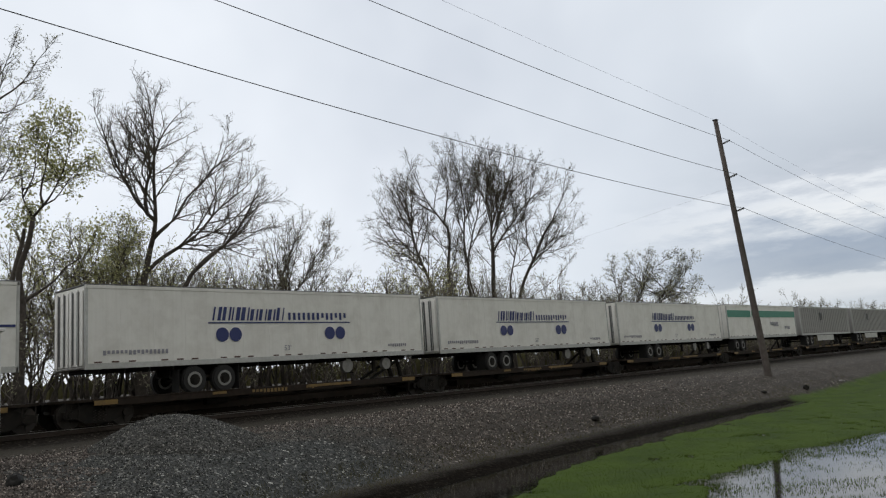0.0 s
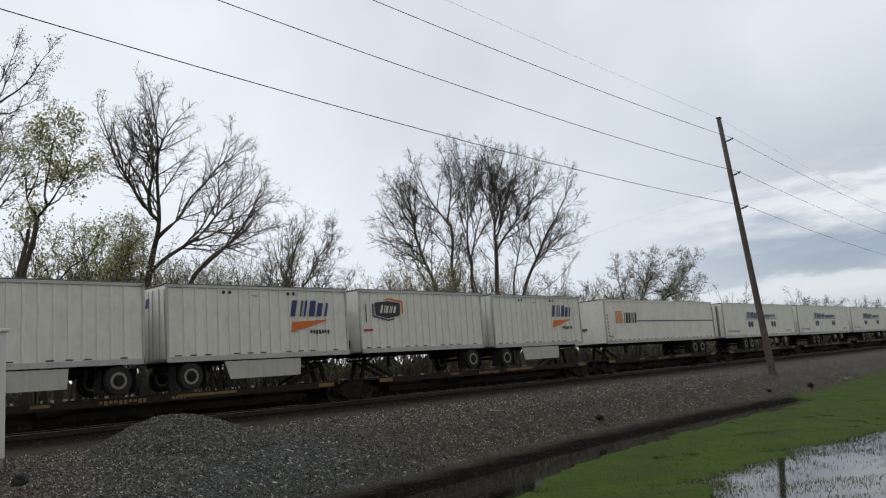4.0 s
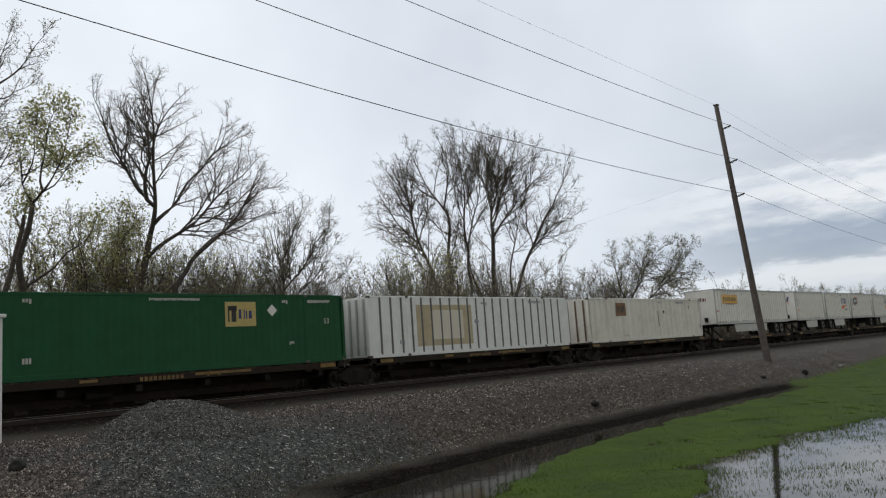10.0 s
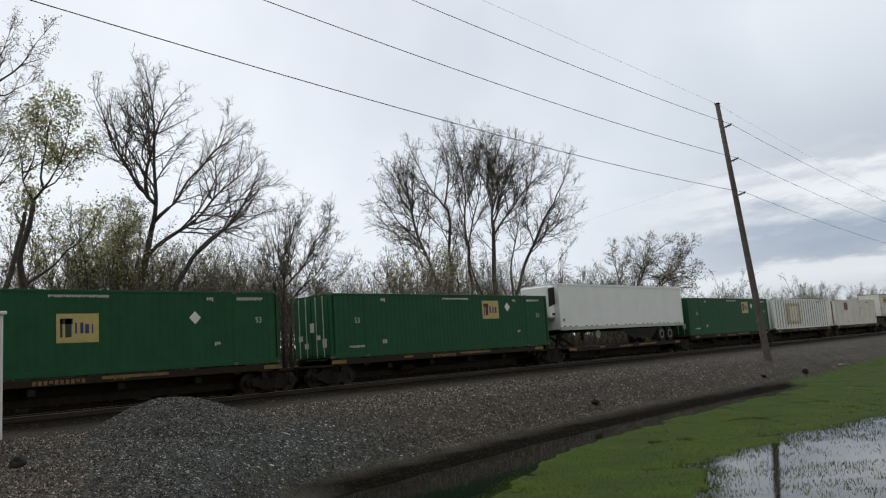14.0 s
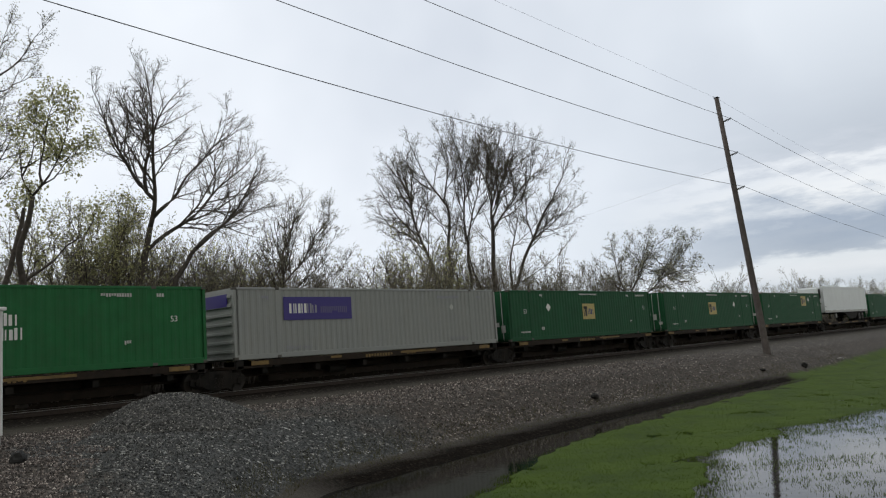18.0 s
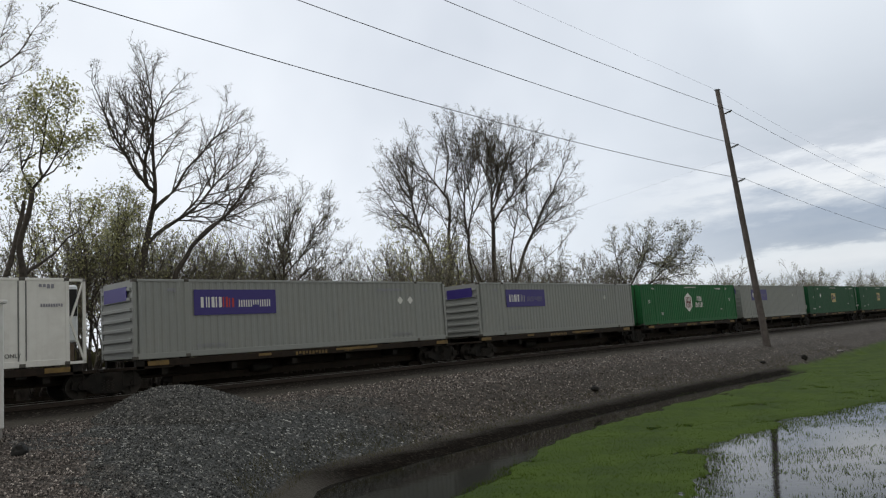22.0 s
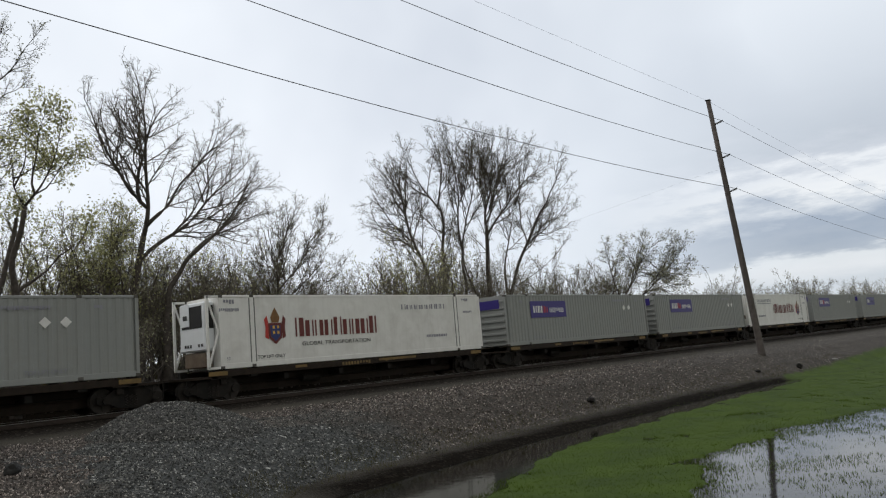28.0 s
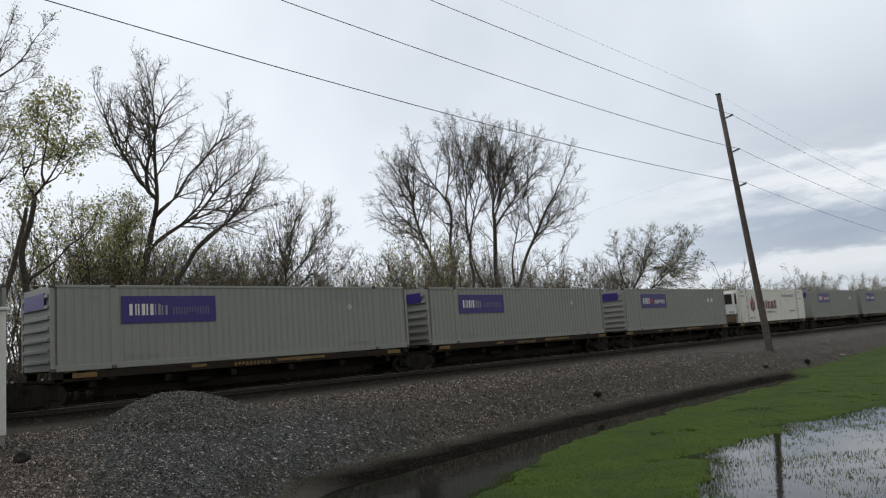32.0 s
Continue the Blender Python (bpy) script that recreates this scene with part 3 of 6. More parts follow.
def blades(name, mat, spots, heights, width, label, lean=0.35):
    """Grass as single bent blades, three corners each."""
    rng = np.random.default_rng(9)
    n = len(spots)
    a = rng.uniform(0, 6.283, n)
    d = np.stack([np.cos(a), np.sin(a), 0 * a], 1)
    tip = np.stack([rng.normal(0, lean, n), rng.normal(0, lean, n), np.ones(n)], 1) * np.asarray(heights)[:, None]
    p = np.asarray(spots)
    v = np.stack([p - d * width / 2, p + d * width / 2, p + tip], 1).reshape(-1, 3)
    f = np.arange(n * 3).reshape(-1, 3)
    return tagged(new(name, from_arrays(name, v.tolist(), f.tolist(), mat)), label, kind="stuff")


def scatter_grass():
    rng = np.random.default_rng(21)
    n = 230000
    x = 10 + 70 * rng.uniform(0, 1, n) ** 1.5
    y = rng.uniform(1.0, 17, n)
    nb = near_bank(x)
    p = 0.7 * np.clip(1.1 - np.hypot(x, y) / 75, 0.1, 1)
    g = ground_height(x, y) - WATER_Z
    patch = wobble(x, y, 1.7, 4.0) + 0.5 * wobble(x, y, 5.1, 1.0)
    keep = ((y < nb + 0.15 + 0.2 * patch) | ((y < nb + 1.2 + 0.6 * patch) & (rng.uniform(0, 1, n) < 0.35))) & (rng.uniform(0, 1, n) < p) & ((g > -0.045) | (rng.uniform(0, 1, n) < np.interp(g, [-0.085, -0.045], [0.06, 0.8]) + 0.12 * patch))
    x, y, g = x[keep], y[keep], g[keep]
    wet = g < -0.05
    for name, mat, k, lo, hi, width, label in (("grass", "blade", ~wet, 0.018, 0.04, 0.016, "fresh green grass on the sodden field"), ("drowned_grass", "reed", wet, 0.03, 0.07, 0.012, "pale grass blades standing in shallow flood water")):
        spots = np.stack([x, y, WATER_Z + np.maximum(g, -0.012)], 1)[k]
        blades(name, M[mat], spots, rng.uniform(lo, hi, len(spots)), width, label)
    n = 240000
    x, y = rng.uniform(12, 55, n), rng.uniform(1.5, 12, n)
    g = ground_height(x, y) - WATER_Z
    keep = (g < 0.005) & (y < near_bank(x)) & (rng.uniform(0, 1, n) < 0.75 * np.interp(g, [-0.08, -0.015], [0.0, 1.0]) + 0.12 * wobble(x, y, 2.3, 1.0))
    spots = np.stack([x, y, WATER_Z + np.maximum(g, -0.012)], 1)[keep]
    blades("marsh_grass", M["blade"], spots, rng.uniform(0.03, 0.07, len(spots)), 0.018, "green grass along the edge of the flood water")
    m = 60000
    x, y = 8.5 + 52 * rng.uniform(0, 1, m) ** 1.4, rng.uniform(12.0, 17.9, m)
    z = ground_height(x, y)
    keep = (rng.uniform(0, 1, m) < 0.62 + 0.5 * wobble(x, y, 1.2, 3.0) - 0.5 * np.abs(z)) & (z > WATER_Z + 0.2) & (z < 0.35) & (y > near_bank(x) + 0.6)
    x, y = x[keep], y[keep]
    blades("dead_grass", M["straw"], np.stack([x, y, ground_height(x, y)], 1), rng.uniform(0.05, 0.14, len(x)), 0.014, "dead olive grass along the ditch", 0.5)


scatter_grass()


# ---- track ----
def build_track():
    track = tagged(new("track"), "single railway track with rusty rails on timber sleepers", kind="structure")
    prof = [(-0.07, 0), (0.07, 0), (0.07, 0.015), (0.012, 0.04), (0.012, 0.135), (0.036, 0.15), (0.036, 0.172), (-0.036, 0.172), (-0.036, 0.15), (-0.012, 0.135), (-0.012, 0.04), (-0.07, 0.015)]
    for side in (-0.7535, 0.7535):
        bm = B()
        ends = [[bm.verts.new((x, TRACK_Y + side + u, RAIL_Z - 0.175 + w)) for u, w in prof] for x in (-300, 900)]
        for i in range(len(prof)):
            j = (i + 1) % len(prof)
            bm.faces.new((ends[0][i], ends[0][j], ends[1][j], ends[1][i]))
        rail = part("rail", bm, M["rail"], track)
        bm = B()
        box(bm, -300, 900, TRACK_Y + side - 0.0375, TRACK_Y + side + 0.0375, RAIL_Z - 0.012, RAIL_Z + 0.0005)
        part("rail_head", bm, M["railhead"], rail, "polished running surface")
    bm = B()
    box(bm, -0.11, 0.11, -1.3, 1.3, -0.17, 0, 0.012)
    me = mesh_of("tie", bm, M["tie"])
    rng = random.Random(4)
    for i in range(280):
        shared("tie", me, track, pose(-22 + i * 0.508, TRACK_Y + rng.uniform(-0.03, 0.03), RAIL_Z - 0.178, 0, 0, rng.uniform(-0.6, 0.6)))


build_track()

# ---- power line ----
POLE_X, POLE_Y = 49.5, 18.5


def tube(bm, pts, radii, n=8):
    rings = []
    for i, p in enumerate(pts):
        a, b = Vector(pts[max(0, i - 1)]), Vector(pts[min(len(pts) - 1, i + 1)])
        way = (b - a).normalized()
        side = way.orthogonal().normalized()
        up = way.cross(side)
        rings.append([bm.verts.new(Vector(p) + (side * math.cos(k * 2 * math.pi / n) + up * math.sin(k * 2 * math.pi / n)) * radii[i]) for k in range(n)])
    for r0, r1 in zip(rings, rings[1:]):
        for k in range(n):
            j = (k + 1) % n
            bm.faces.new((r0[k], r0[j], r1[j], r1[k]))
    bm.faces.new(rings[0][::-1])
    bm.faces.new(rings[-1])


def build_pole(x, y, lean_x, lean_y, height, base_z, arms, label):
    pole = tagged(new("utility_pole"), label, "utility pole", "poles of the power line")
    pole.matrix_basis = pose(x, y, base_z)
    at = lambda h: Vector((lean_x * h, lean_y * h, h))
    bm = B()
    tube(bm, [at(h) for h in (-0.6, 0.0, 0.4, 4, 8, 12, height)], [0.24, 0.235, 0.22, 0.205, 0.185, 0.165, 0.145], 14)
    part("shaft", bm, M["wood"], pole, smooth=True)
    bm = B()
    box(bm, at(height).x - 0.16, at(height).x + 0.16, at(height).y - 0.16, at(height).y + 0.16, height, height + 0.05, 0.01)
    part("pole_cap", bm, M["dark"], pole)
    tips = []
    for h in arms:
        a = at(h)
        b = a + Vector((0.20, -0.55, 0.20))
        bm = B()
        tube(bm, [a, a + (b - a) * 0.5 + Vector((0, 0, 0.02)), b], [0.055, 0.045, 0.04], 8)
        arm = part("arm", bm, M["porcelain"], pole, "grey fibreglass standoff arm", True)
        bm = B()
        for q in (0.45, 0.6, 0.75, 0.9):
            p = a + (b - a) * q
            bmesh.ops.create_cone(bm, cap_ends=True, segments=10, radius1=0.09, radius2=0.06, depth=0.04, matrix=Matrix.Translation(p) @ (b - a).to_track_quat("Z", "Y").to_matrix().to_4x4())
        part("insulator", bm, M["porcelain"], arm, smooth=True)
        bm = B()
        box(bm, b.x - 0.05, b.x + 0.05, b.y - 0.03, b.y + 0.03, b.z - 0.02, b.z + 0.06, 0.01)
        part("clamp", bm, M["dark"], arm)
        tips.append(Vector((x, y, base_z)) + b)
    return tips, Vector((x, y, base_z)) + at(height)


POLE_BASE = 1.1


def sagging(name, a, b, sag, r, label):
    bm = B()
    pts = [a.lerp(b, k / 24) - Vector((0, 0, 4 * sag * (k / 24) * (1 - k / 24))) for k in range(25)]
    tube(bm, pts, [r] * 25, 6)
    ob = new(name, mesh_of(name, bm, M["wire"], True))
    return tagged(ob, label, "cable", "wires of the power line")


def build_line():
    here = build_pole(POLE_X, POLE_Y, -0.022, 0.068, 16.6, POLE_BASE, (14.9, 12.6, 10.32), "tall weathered wooden utility pole leaning on the gravel bank")
    west = build_pole(POLE_X - 46.5, POLE_Y, -0.01, 0.068, 16.6, POLE_BASE, (14.95, 12.86, 10.5), "tall wooden utility pole beside the track")
    east = build_pole(POLE_X + 96, POLE_Y, 0.0, 0.03, 16.3, 0.8, (14.6, 12.4, 10.3), "far wooden utility pole beside the track")
    for k in range(3):
        sagging("power_cable", west[0][k], here[0][k], (0.40, 0.5, 0.47)[k], 0.014, "black power cable slung between wooden poles")
        sagging("power_cable", here[0][k], east[0][k], 1.42, 0.012, "black power cable slung between wooden poles")
    sagging("shield_wire", west[1], here[1], 0.05, 0.005, "thin grounded wire between the pole tops")
    sagging("shield_wire", here[1], east[1], 1.6, 0.005, "thin grounded wire between the pole tops")
    top = Vector((POLE_X, POLE_Y, POLE_BASE)) + Vector((-0.022 * 12, 0.068 * 12, 12.0))
    sagging("guy_wire", top, Vector((33.0, 42.0, 6.0)), 0.0, 0.0025, "thin steel guy wire from the pole")


build_line()


# ---- white equipment cabinet by the track, at the left edge of the gravel ----
def build_cabinet():
    cab = tagged(new("equipment_cabinet"), "tall white metal trackside equipment cabinet on concrete feet", "cabinet")
    cab.matrix_basis = pose(5.38, 20.2, 1.42)
    bm = B()
    box(bm, -0.9, 0.9, -0.6, 0.6, 0, 2.84, 0.02)
    body = part("body", bm, M["cabinet"], cab)
    bm = B()
    box(bm, -0.96, 0.96, -0.66, 0.66, 2.84, 2.92, 0.015)
    part("roof", bm, M["cabinet"], cab)
    for s in (-1, 1):
        bm = B()
        box(bm, s * 0.43 - 0.40, s * 0.43 + 0.40, -0.625, -0.602, 0.12, 2.7, 0.008)
        door = part("door", bm, M["cabinet"], cab)
        bm = B()
        box(bm, s * 0.1 - 0.02, s * 0.1 + 0.02, -0.665, -0.626, 1.25, 1.45, 0.006)
        part("handle", bm, M["alu"], door, "steel door handle")
    for sx in (-0.75, 0.75):
        for sy in (-0.45, 0.45):
            bm = B()
            box(bm, sx - 0.12, sx + 0.12, sy - 0.12, sy + 0.12, -0.42, 0, 0.01)
            part("foot", bm, M["concrete"], cab, "grey concrete foot")


build_cabinet()


def lump(name, x, y, size, mat, label, cat, seed):
    bm = B()
    bmesh.ops.create_icosphere(bm, subdivisions=3, radius=1.0)
    rng = random.Random(seed)
    off = Vector((rng.uniform(0, 50), rng.uniform(0, 50), 0))
    for v in bm.verts:
        v.co *= 1 + 0.35 * noise.noise(v.co * 1.4 + off) + 0.12 * noise.noise(v.co * 4 + off)
        v.co.x *= size[0]
        v.co.y *= size[1]
        v.co.z *= size[2]
    ob = new(name, mesh_of(name, bm, mat))
    ob.matrix_basis = pose(x, y, float(ground_height(np.array(x), np.array(y))) + size[2] * 0.45, 0, 0, rng.uniform(0, 180))
    return tagged(ob, label, cat)


lump("rubber_lump", 5.75, 17.05, (0.15, 0.13, 0.17), M["lump"], "black lump of scrap rubber on the gravel by the cabinet", "scrap", 1)
lump("dark_stone", 27.7, 17.5, (0.22, 0.15, 0.13), M["dark"], "dark tuft-covered stone at the foot of the bank", "stone", 2)
lump("dark_stone", 50.2, 16.6, (0.18, 0.16, 0.19), M["dark"], "dark stone at the edge of the grass", "stone", 3)
lump("dark_stone", 44.8, 17.1, (0.18, 0.13, 0.09), M["dark"], "flat dark stone on the gravel bank", "stone", 4)
lump("pale_stone", 57.8, 16.7, (0.22, 0.14, 0.08), M["concrete"], "pale stone at the edge of the grass", "stone", 5)

# ---- trees: bare spring crowns with the first buds ----
def bent(rng, a, b, bow, wander=0.035):
    """A limb's line from a to b, bowed in the tree's own plane and a little unsteady."""
    n = max(5, int((b - a).length / 0.45))
    across = Vector((-(b - a).z, 0, (b - a).x))
    kink = [Vector((rng.gauss(0, 1), rng.gauss(0, 1), rng.gauss(0, 0.6))) * wander for _ in range(3)]
    line = []
    for k in range(n + 1):
        f = k / n
        p = a.lerp(b, f) - across * (bow * 4 * f * (1 - f))
        for i, w in enumerate(kink):
            p = p + w * math.sin((i + 2) * math.pi * f) * 1.6
        line.append(p)
    return line


STEP, WANDER, EVERY = (0.45, 0.40, 0.34, 0.30), (0.10, 0.15, 0.20, 0.24), (0.40, 0.27, 0.24)


def fork(rng, segs, tips, p, d, length, r, level, lift, dense, least=0.0075):
    """A branch that rises as it grows and carries finer ones: order 0 is a bough, order 3 the last twigs."""
    n = max((4, 3, 2, 1)[level], int(length / STEP[level]))
    step, w = length / n, WANDER[level]
    since = rng.random() * 0.3
    for k in range(n):
        f = (k + 1) / n
        d = (d + Vector((rng.gauss(0, w), rng.gauss(0, w), rng.gauss(0, w) + lift * step))).normalized()
        e = p + d * step
        ra, rb = r * (1 - 0.65 * k / n), r * (1 - 0.65 * f)
        segs.append((tuple(p), tuple(e), ra, rb))
        if level < 3 and f > 0.15:
            since += step * dense
            while since > EVERY[level]:
                since -= EVERY[level]
                side = d.orthogonal().normalized()
                side.rotate(Matrix.Rotation(rng.uniform(0, 6.283), 3, d))
                a = radians(rng.uniform(26, 52))
                fork(rng, segs, tips, p.lerp(e, rng.random()), d * math.cos(a) + side * math.sin(a), max(0.24, min(1.7, length * (0.30 + 0.30 * (1 - f))) * rng.uniform(0.5, 1.15)), max(least, rb * 0.7), level + 1, lift, dense, least)
        p = e
    tips.append(tuple(p))


def tubes(segs, n):
    a = np.array([s[0] for s in segs])
    b = np.array([s[1] for s in segs])
    ra = np.array([s[2] for s in segs])
    rb = np.array([s[3] for s in segs])
    w = (b - a) / np.linalg.norm(b - a, axis=1)[:, None]
    h = np.where(np.abs(w[:, 2:3]) > 0.9, np.array([[1.0, 0, 0]]), np.array([[0, 0, 1.0]]))
    u = np.cross(w, h)
    u = u / np.linalg.norm(u, axis=1)[:, None]
    v = np.cross(w, u)
    k = np.arange(n) * 2 * np.pi / n
    ring = u[:, None, :] * np.cos(k)[None, :, None] + v[:, None, :] * np.sin(k)[None, :, None]
    pts = np.concatenate([a[:, None, :] + ring * ra[:, None, None], b[:, None, :] + ring * rb[:, None, None]], 1)
    i = np.arange(n)
    j = (i + 1) % n
    quad = np.stack([i, j, j + n, i + n], 1)
    faces = (quad[None] + (np.arange(len(segs)) * 2 * n)[:, None, None]).reshape(-1, 4)
    return pts.reshape(-1, 3), faces


def leaves(rng, tips, per, size, scatter):
    t = np.repeat(np.array(tips), per, axis=0)
    g = np.random.default_rng(rng.randrange(10 ** 6))
    n = len(t)
    c = t + g.normal(0, scatter, (n, 3))
    u = g.normal(0, 1, (n, 3))
    u /= np.linalg.norm(u, axis=1)[:, None]
    w = np.cross(u, g.normal(0, 1, (n, 3)))
    w /= np.linalg.norm(w, axis=1)[:, None]
    s = g.uniform(0.6, 1.3, (n, 1)) * size
    v = np.stack([c - u * s, c + w * s * 0.45, c + u * s, c - w * s * 0.45], 1).reshape(-1, 3)
    return v, np.arange(n * 4).reshape(-1, 4)


def build_tree(name, seed, limbs, leaf, per, size, scatter, label, cat="tree", group="", wood="twig", low=0.2, lift=0.16, dense=1.0, reach=1.0, share=1.0, bare=0.0, least=0.0078):
    """limbs: (x, z) of foot and tip in the tree's own upright plane, thickness and bow; one from low down stands on its root,
    a higher one forks from the limb that passes nearest."""
    rng = random.Random(seed)
    tree = tagged(new(name), label, cat, group)
    lines, segs, tips = [], [], []
    for x0, z0, x1, z1, r, bow in limbs:
        a, b = Vector((x0, rng.uniform(-0.3, 0.3), z0)), Vector((x1, 0, z1))
        if lines and z0 > 5.6:
            near = min((q for ln in lines for q in ln), key=lambda q: (q.x - x0) ** 2 + (q.z - z0) ** 2)
            a = near.copy()
        b = a.lerp(b, 1 - min(0.12, 0.6 / (b - a).length))
        b.y = a.y + rng.uniform(-0.35, 0.35) * (b - a).length
        line = bent(rng, a, b, bow)
        length = (b - a).length
        m = len(line) - 1
        widths = [max(0.016, r * 0.85 * (1 - (0.4 if r >= 0.17 else 0.86) * (k / m) ** 0.8)) for k in range(m + 1)]
        lines.append(line)
        full, wide = line, widths
        if z0 <= 5.6 and z0 > 0.5:
            foot = Vector((a.x - 0.25 * (line[1].x - a.x) * 3, a.y, -0.4))
            full = [foot, foot.lerp(a, 0.5) + Vector((rng.uniform(-0.1, 0.1), 0, 0))] + line
            wide = [r * 1.45, r * 1.18] + widths
        bm = B()
        tube(bm, full, wide, 7 if r > 0.095 else 4)
        part("limb", bm, M["bark"], tree, smooth=True)
        since = 0.0
        for k in range(m):
            f = (k + 0.5) / m
            if f < low or line[k].z < bare:
                continue
            d = (line[k + 1] - line[k]).normalized()
            since += (line[k + 1] - line[k]).length * dense
            while since > 0.6:
                since -= 0.6
                side = d.orthogonal().normalized()
                side.rotate(Matrix.Rotation(rng.uniform(0, 6.283), 3, d))
                side.y *= 0.7
                g = radians(rng.uniform(22, 46))
                bough = reach * min(4.2, max(1.0, 0.55 * length * (1.08 - 0.78 * f))) * rng.uniform(0.6, 1.1)
                fork(rng, segs, tips, line[k].lerp(line[k + 1], rng.random()), (d * math.cos(g) + side.normalized() * math.sin(g)), bough, min(widths[k] * 0.75, 0.014 + 0.012 * bough), 0, lift, dense, least)
        for k in range(3):
            d = (line[-1] - line[-2]).normalized()
            fork(rng, segs, tips, line[-1], (d + Vector((rng.gauss(0, 0.35), rng.gauss(0, 0.35), 0.1))).normalized(), reach * rng.uniform(0.6, 1.0), 0.014, 1, lift, dense, least)
    v, f = tubes(segs, 3)
    tagged(shared("crown", from_arrays("crown", v.tolist(), f.tolist(), M[wood]), tree, Matrix()), kind="stuff")
    tips = [p for p in tips if rng.random() < share]
    v, f = leaves(rng, tips, per, size, scatter)
    tagged(shared("foliage", from_arrays("foliage", v.tolist(), f.tolist(), M[leaf]), tree, Matrix()), kind="stuff")
    return tree


def place(tree, x, y):
    z = float(ground_height(np.array(x), np.array(y)))
    tree.matrix_basis = pose(x, y, z - 0.3, 0, 0, -math.degrees(math.atan2(x, y)))
    return tree


BEHIND = "trees behind the track"
place(build_tree("tree", 3, [
    (0.2, 5.1, 0.8, 9.3, 0.27, -0.03), (0.8, 9.2, 0.6, 17.2, 0.16, 0.04), (0.8, 10.4, -2.1, 15.8, 0.13, -0.06), (0.8, 10.4, 2.5, 16.6, 0.13, -0.10),
    (1.3, 13.6, 0.3, 16.3, 0.07, 0.05), (0.3, 11.9, 1.1, 17.0, 0.07, -0.08), (-0.3, 12.5, -0.6, 15.8, 0.06, 0.12), (0.8, 9.2, 4.0, 13.4, 0.14, 0.04),
    (3.0, 11.9, 6.1, 14.6, 0.09, -0.07), (3.8, 13.2, 4.9, 15.4, 0.07, 0.10), (0.8, 7.5, 6.9, 13.8, 0.15, 0.02), (4.1, 10.8, 5.7, 15.2, 0.07, -0.12),
    (1.7, 4.7, 3.1, 8.0, 0.20, -0.08), (3.0, 7.9, 7.2, 13.0, 0.13, 0.05), (5.5, 11.0, 7.3, 11.6, 0.06, -0.10), (2.9, 7.7, 7.6, 10.4, 0.10, -0.06),
], "dull", 1, 0.03, 0.03, "tall bare grey tree with forked leaning limbs behind the track", group=BEHIND, bare=8.2, low=0.1, dense=1.18, reach=1.15), 18.35, 38)
place(build_tree("tree", 8, [
    (-4.1, 5.1, -7.5, 17.5, 0.17, -0.03), (-7.1, 13.1, -9.9, 16.9, 0.08, -0.06), (-7.3, 14.4, -10.5, 14.9, 0.05, 0.10), (-3.7, 5.0, -3.5, 13.9, 0.20, 0.0),
    (-3.5, 13.3, -6.5, 19.2, 0.10, -0.05), (-3.5, 13.8, -3.7, 19.8, 0.10, 0.10), (-3.4, 11.6, -7.6, 15.8, 0.07, -0.05), (-1.9, 4.9, -2.2, 11.6, 0.18, 0.0),
    (-2.2, 11.5, -2.5, 20.2, 0.11, 0.03), (-1.5, 10.9, -0.7, 19.0, 0.10, 0.06), (-0.8, 4.8, -2.5, 12.6, 0.14, -0.03), (-0.2, 4.8, 0.2, 12.1, 0.28, 0.0),
    (0.2, 11.1, -0.3, 19.4, 0.13, 0.08), (0.2, 11.7, 2.2, 19.8, 0.12, 0.03), (0.5, 10.7, 5.4, 17.0, 0.13, -0.03), (1.3, 4.7, 2.7, 13.5, 0.15, -0.05),
] + [(2.7, 13.3, 4.4, 18.6, 0.09, 0.04), (0.3, 12.5, 0.6, 19.0, 0.09, -0.06), (1.2, 5.1, 5.6, 13.8, 0.18, -0.03), (5.6, 13.7, 6.9, 17.2, 0.09, 0.03), (4.4, 11.5, 7.6, 15.3, 0.08, -0.05), (1.4, 6.1, 6.8, 9.9, 0.07, 0.06), (-5.0, 8.6, -9.3, 11.8, 0.08, 0.03), (-6.3, 12.0, -10.4, 13.0, 0.07, 0.05), (3.4, 9.4, 7.8, 12.6, 0.08, -0.04), (-6.0, 14.0, -9.0, 18.2, 0.07, 0.03)],
    "dull", 1, 0.045, 0.04, "broad many-stemmed bare tree with fine twigs behind the track", group=BEHIND, bare=8.5, low=0.08, dense=1.18, reach=1.3), 49.9, 40)
place(build_tree("tree", 12, [
    (-0.2, 4.3, 1.0, 9.8, 0.17, 0.01), (0.8, 4.7, 1.2, 10.0, 0.20, -0.05), (1.2, 9.8, 2.8, 13.4, 0.09, 0.08), (1.3, 10.1, 2.0, 13.8, 0.09, -0.05), (1.0, 9.8, 0.5, 12.5, 0.08, -0.05),
    (0.9, 10.4, 1.4, 13.4, 0.07, 0.05), (1.3, 9.8, 3.2, 11.9, 0.06, 0.05), (0.8, 5.9, 4.0, 8.8, 0.10, 0.03), (-0.5, 10.5, 1.9, 11.9, 0.09, 0.08),
], "leaf", 5, 0.08, 0.22, "slender tree with yellow-green young leaves behind the track", group=BEHIND, low=0.3, bare=8.3, share=0.85, dense=1.55), 11.8, 37)
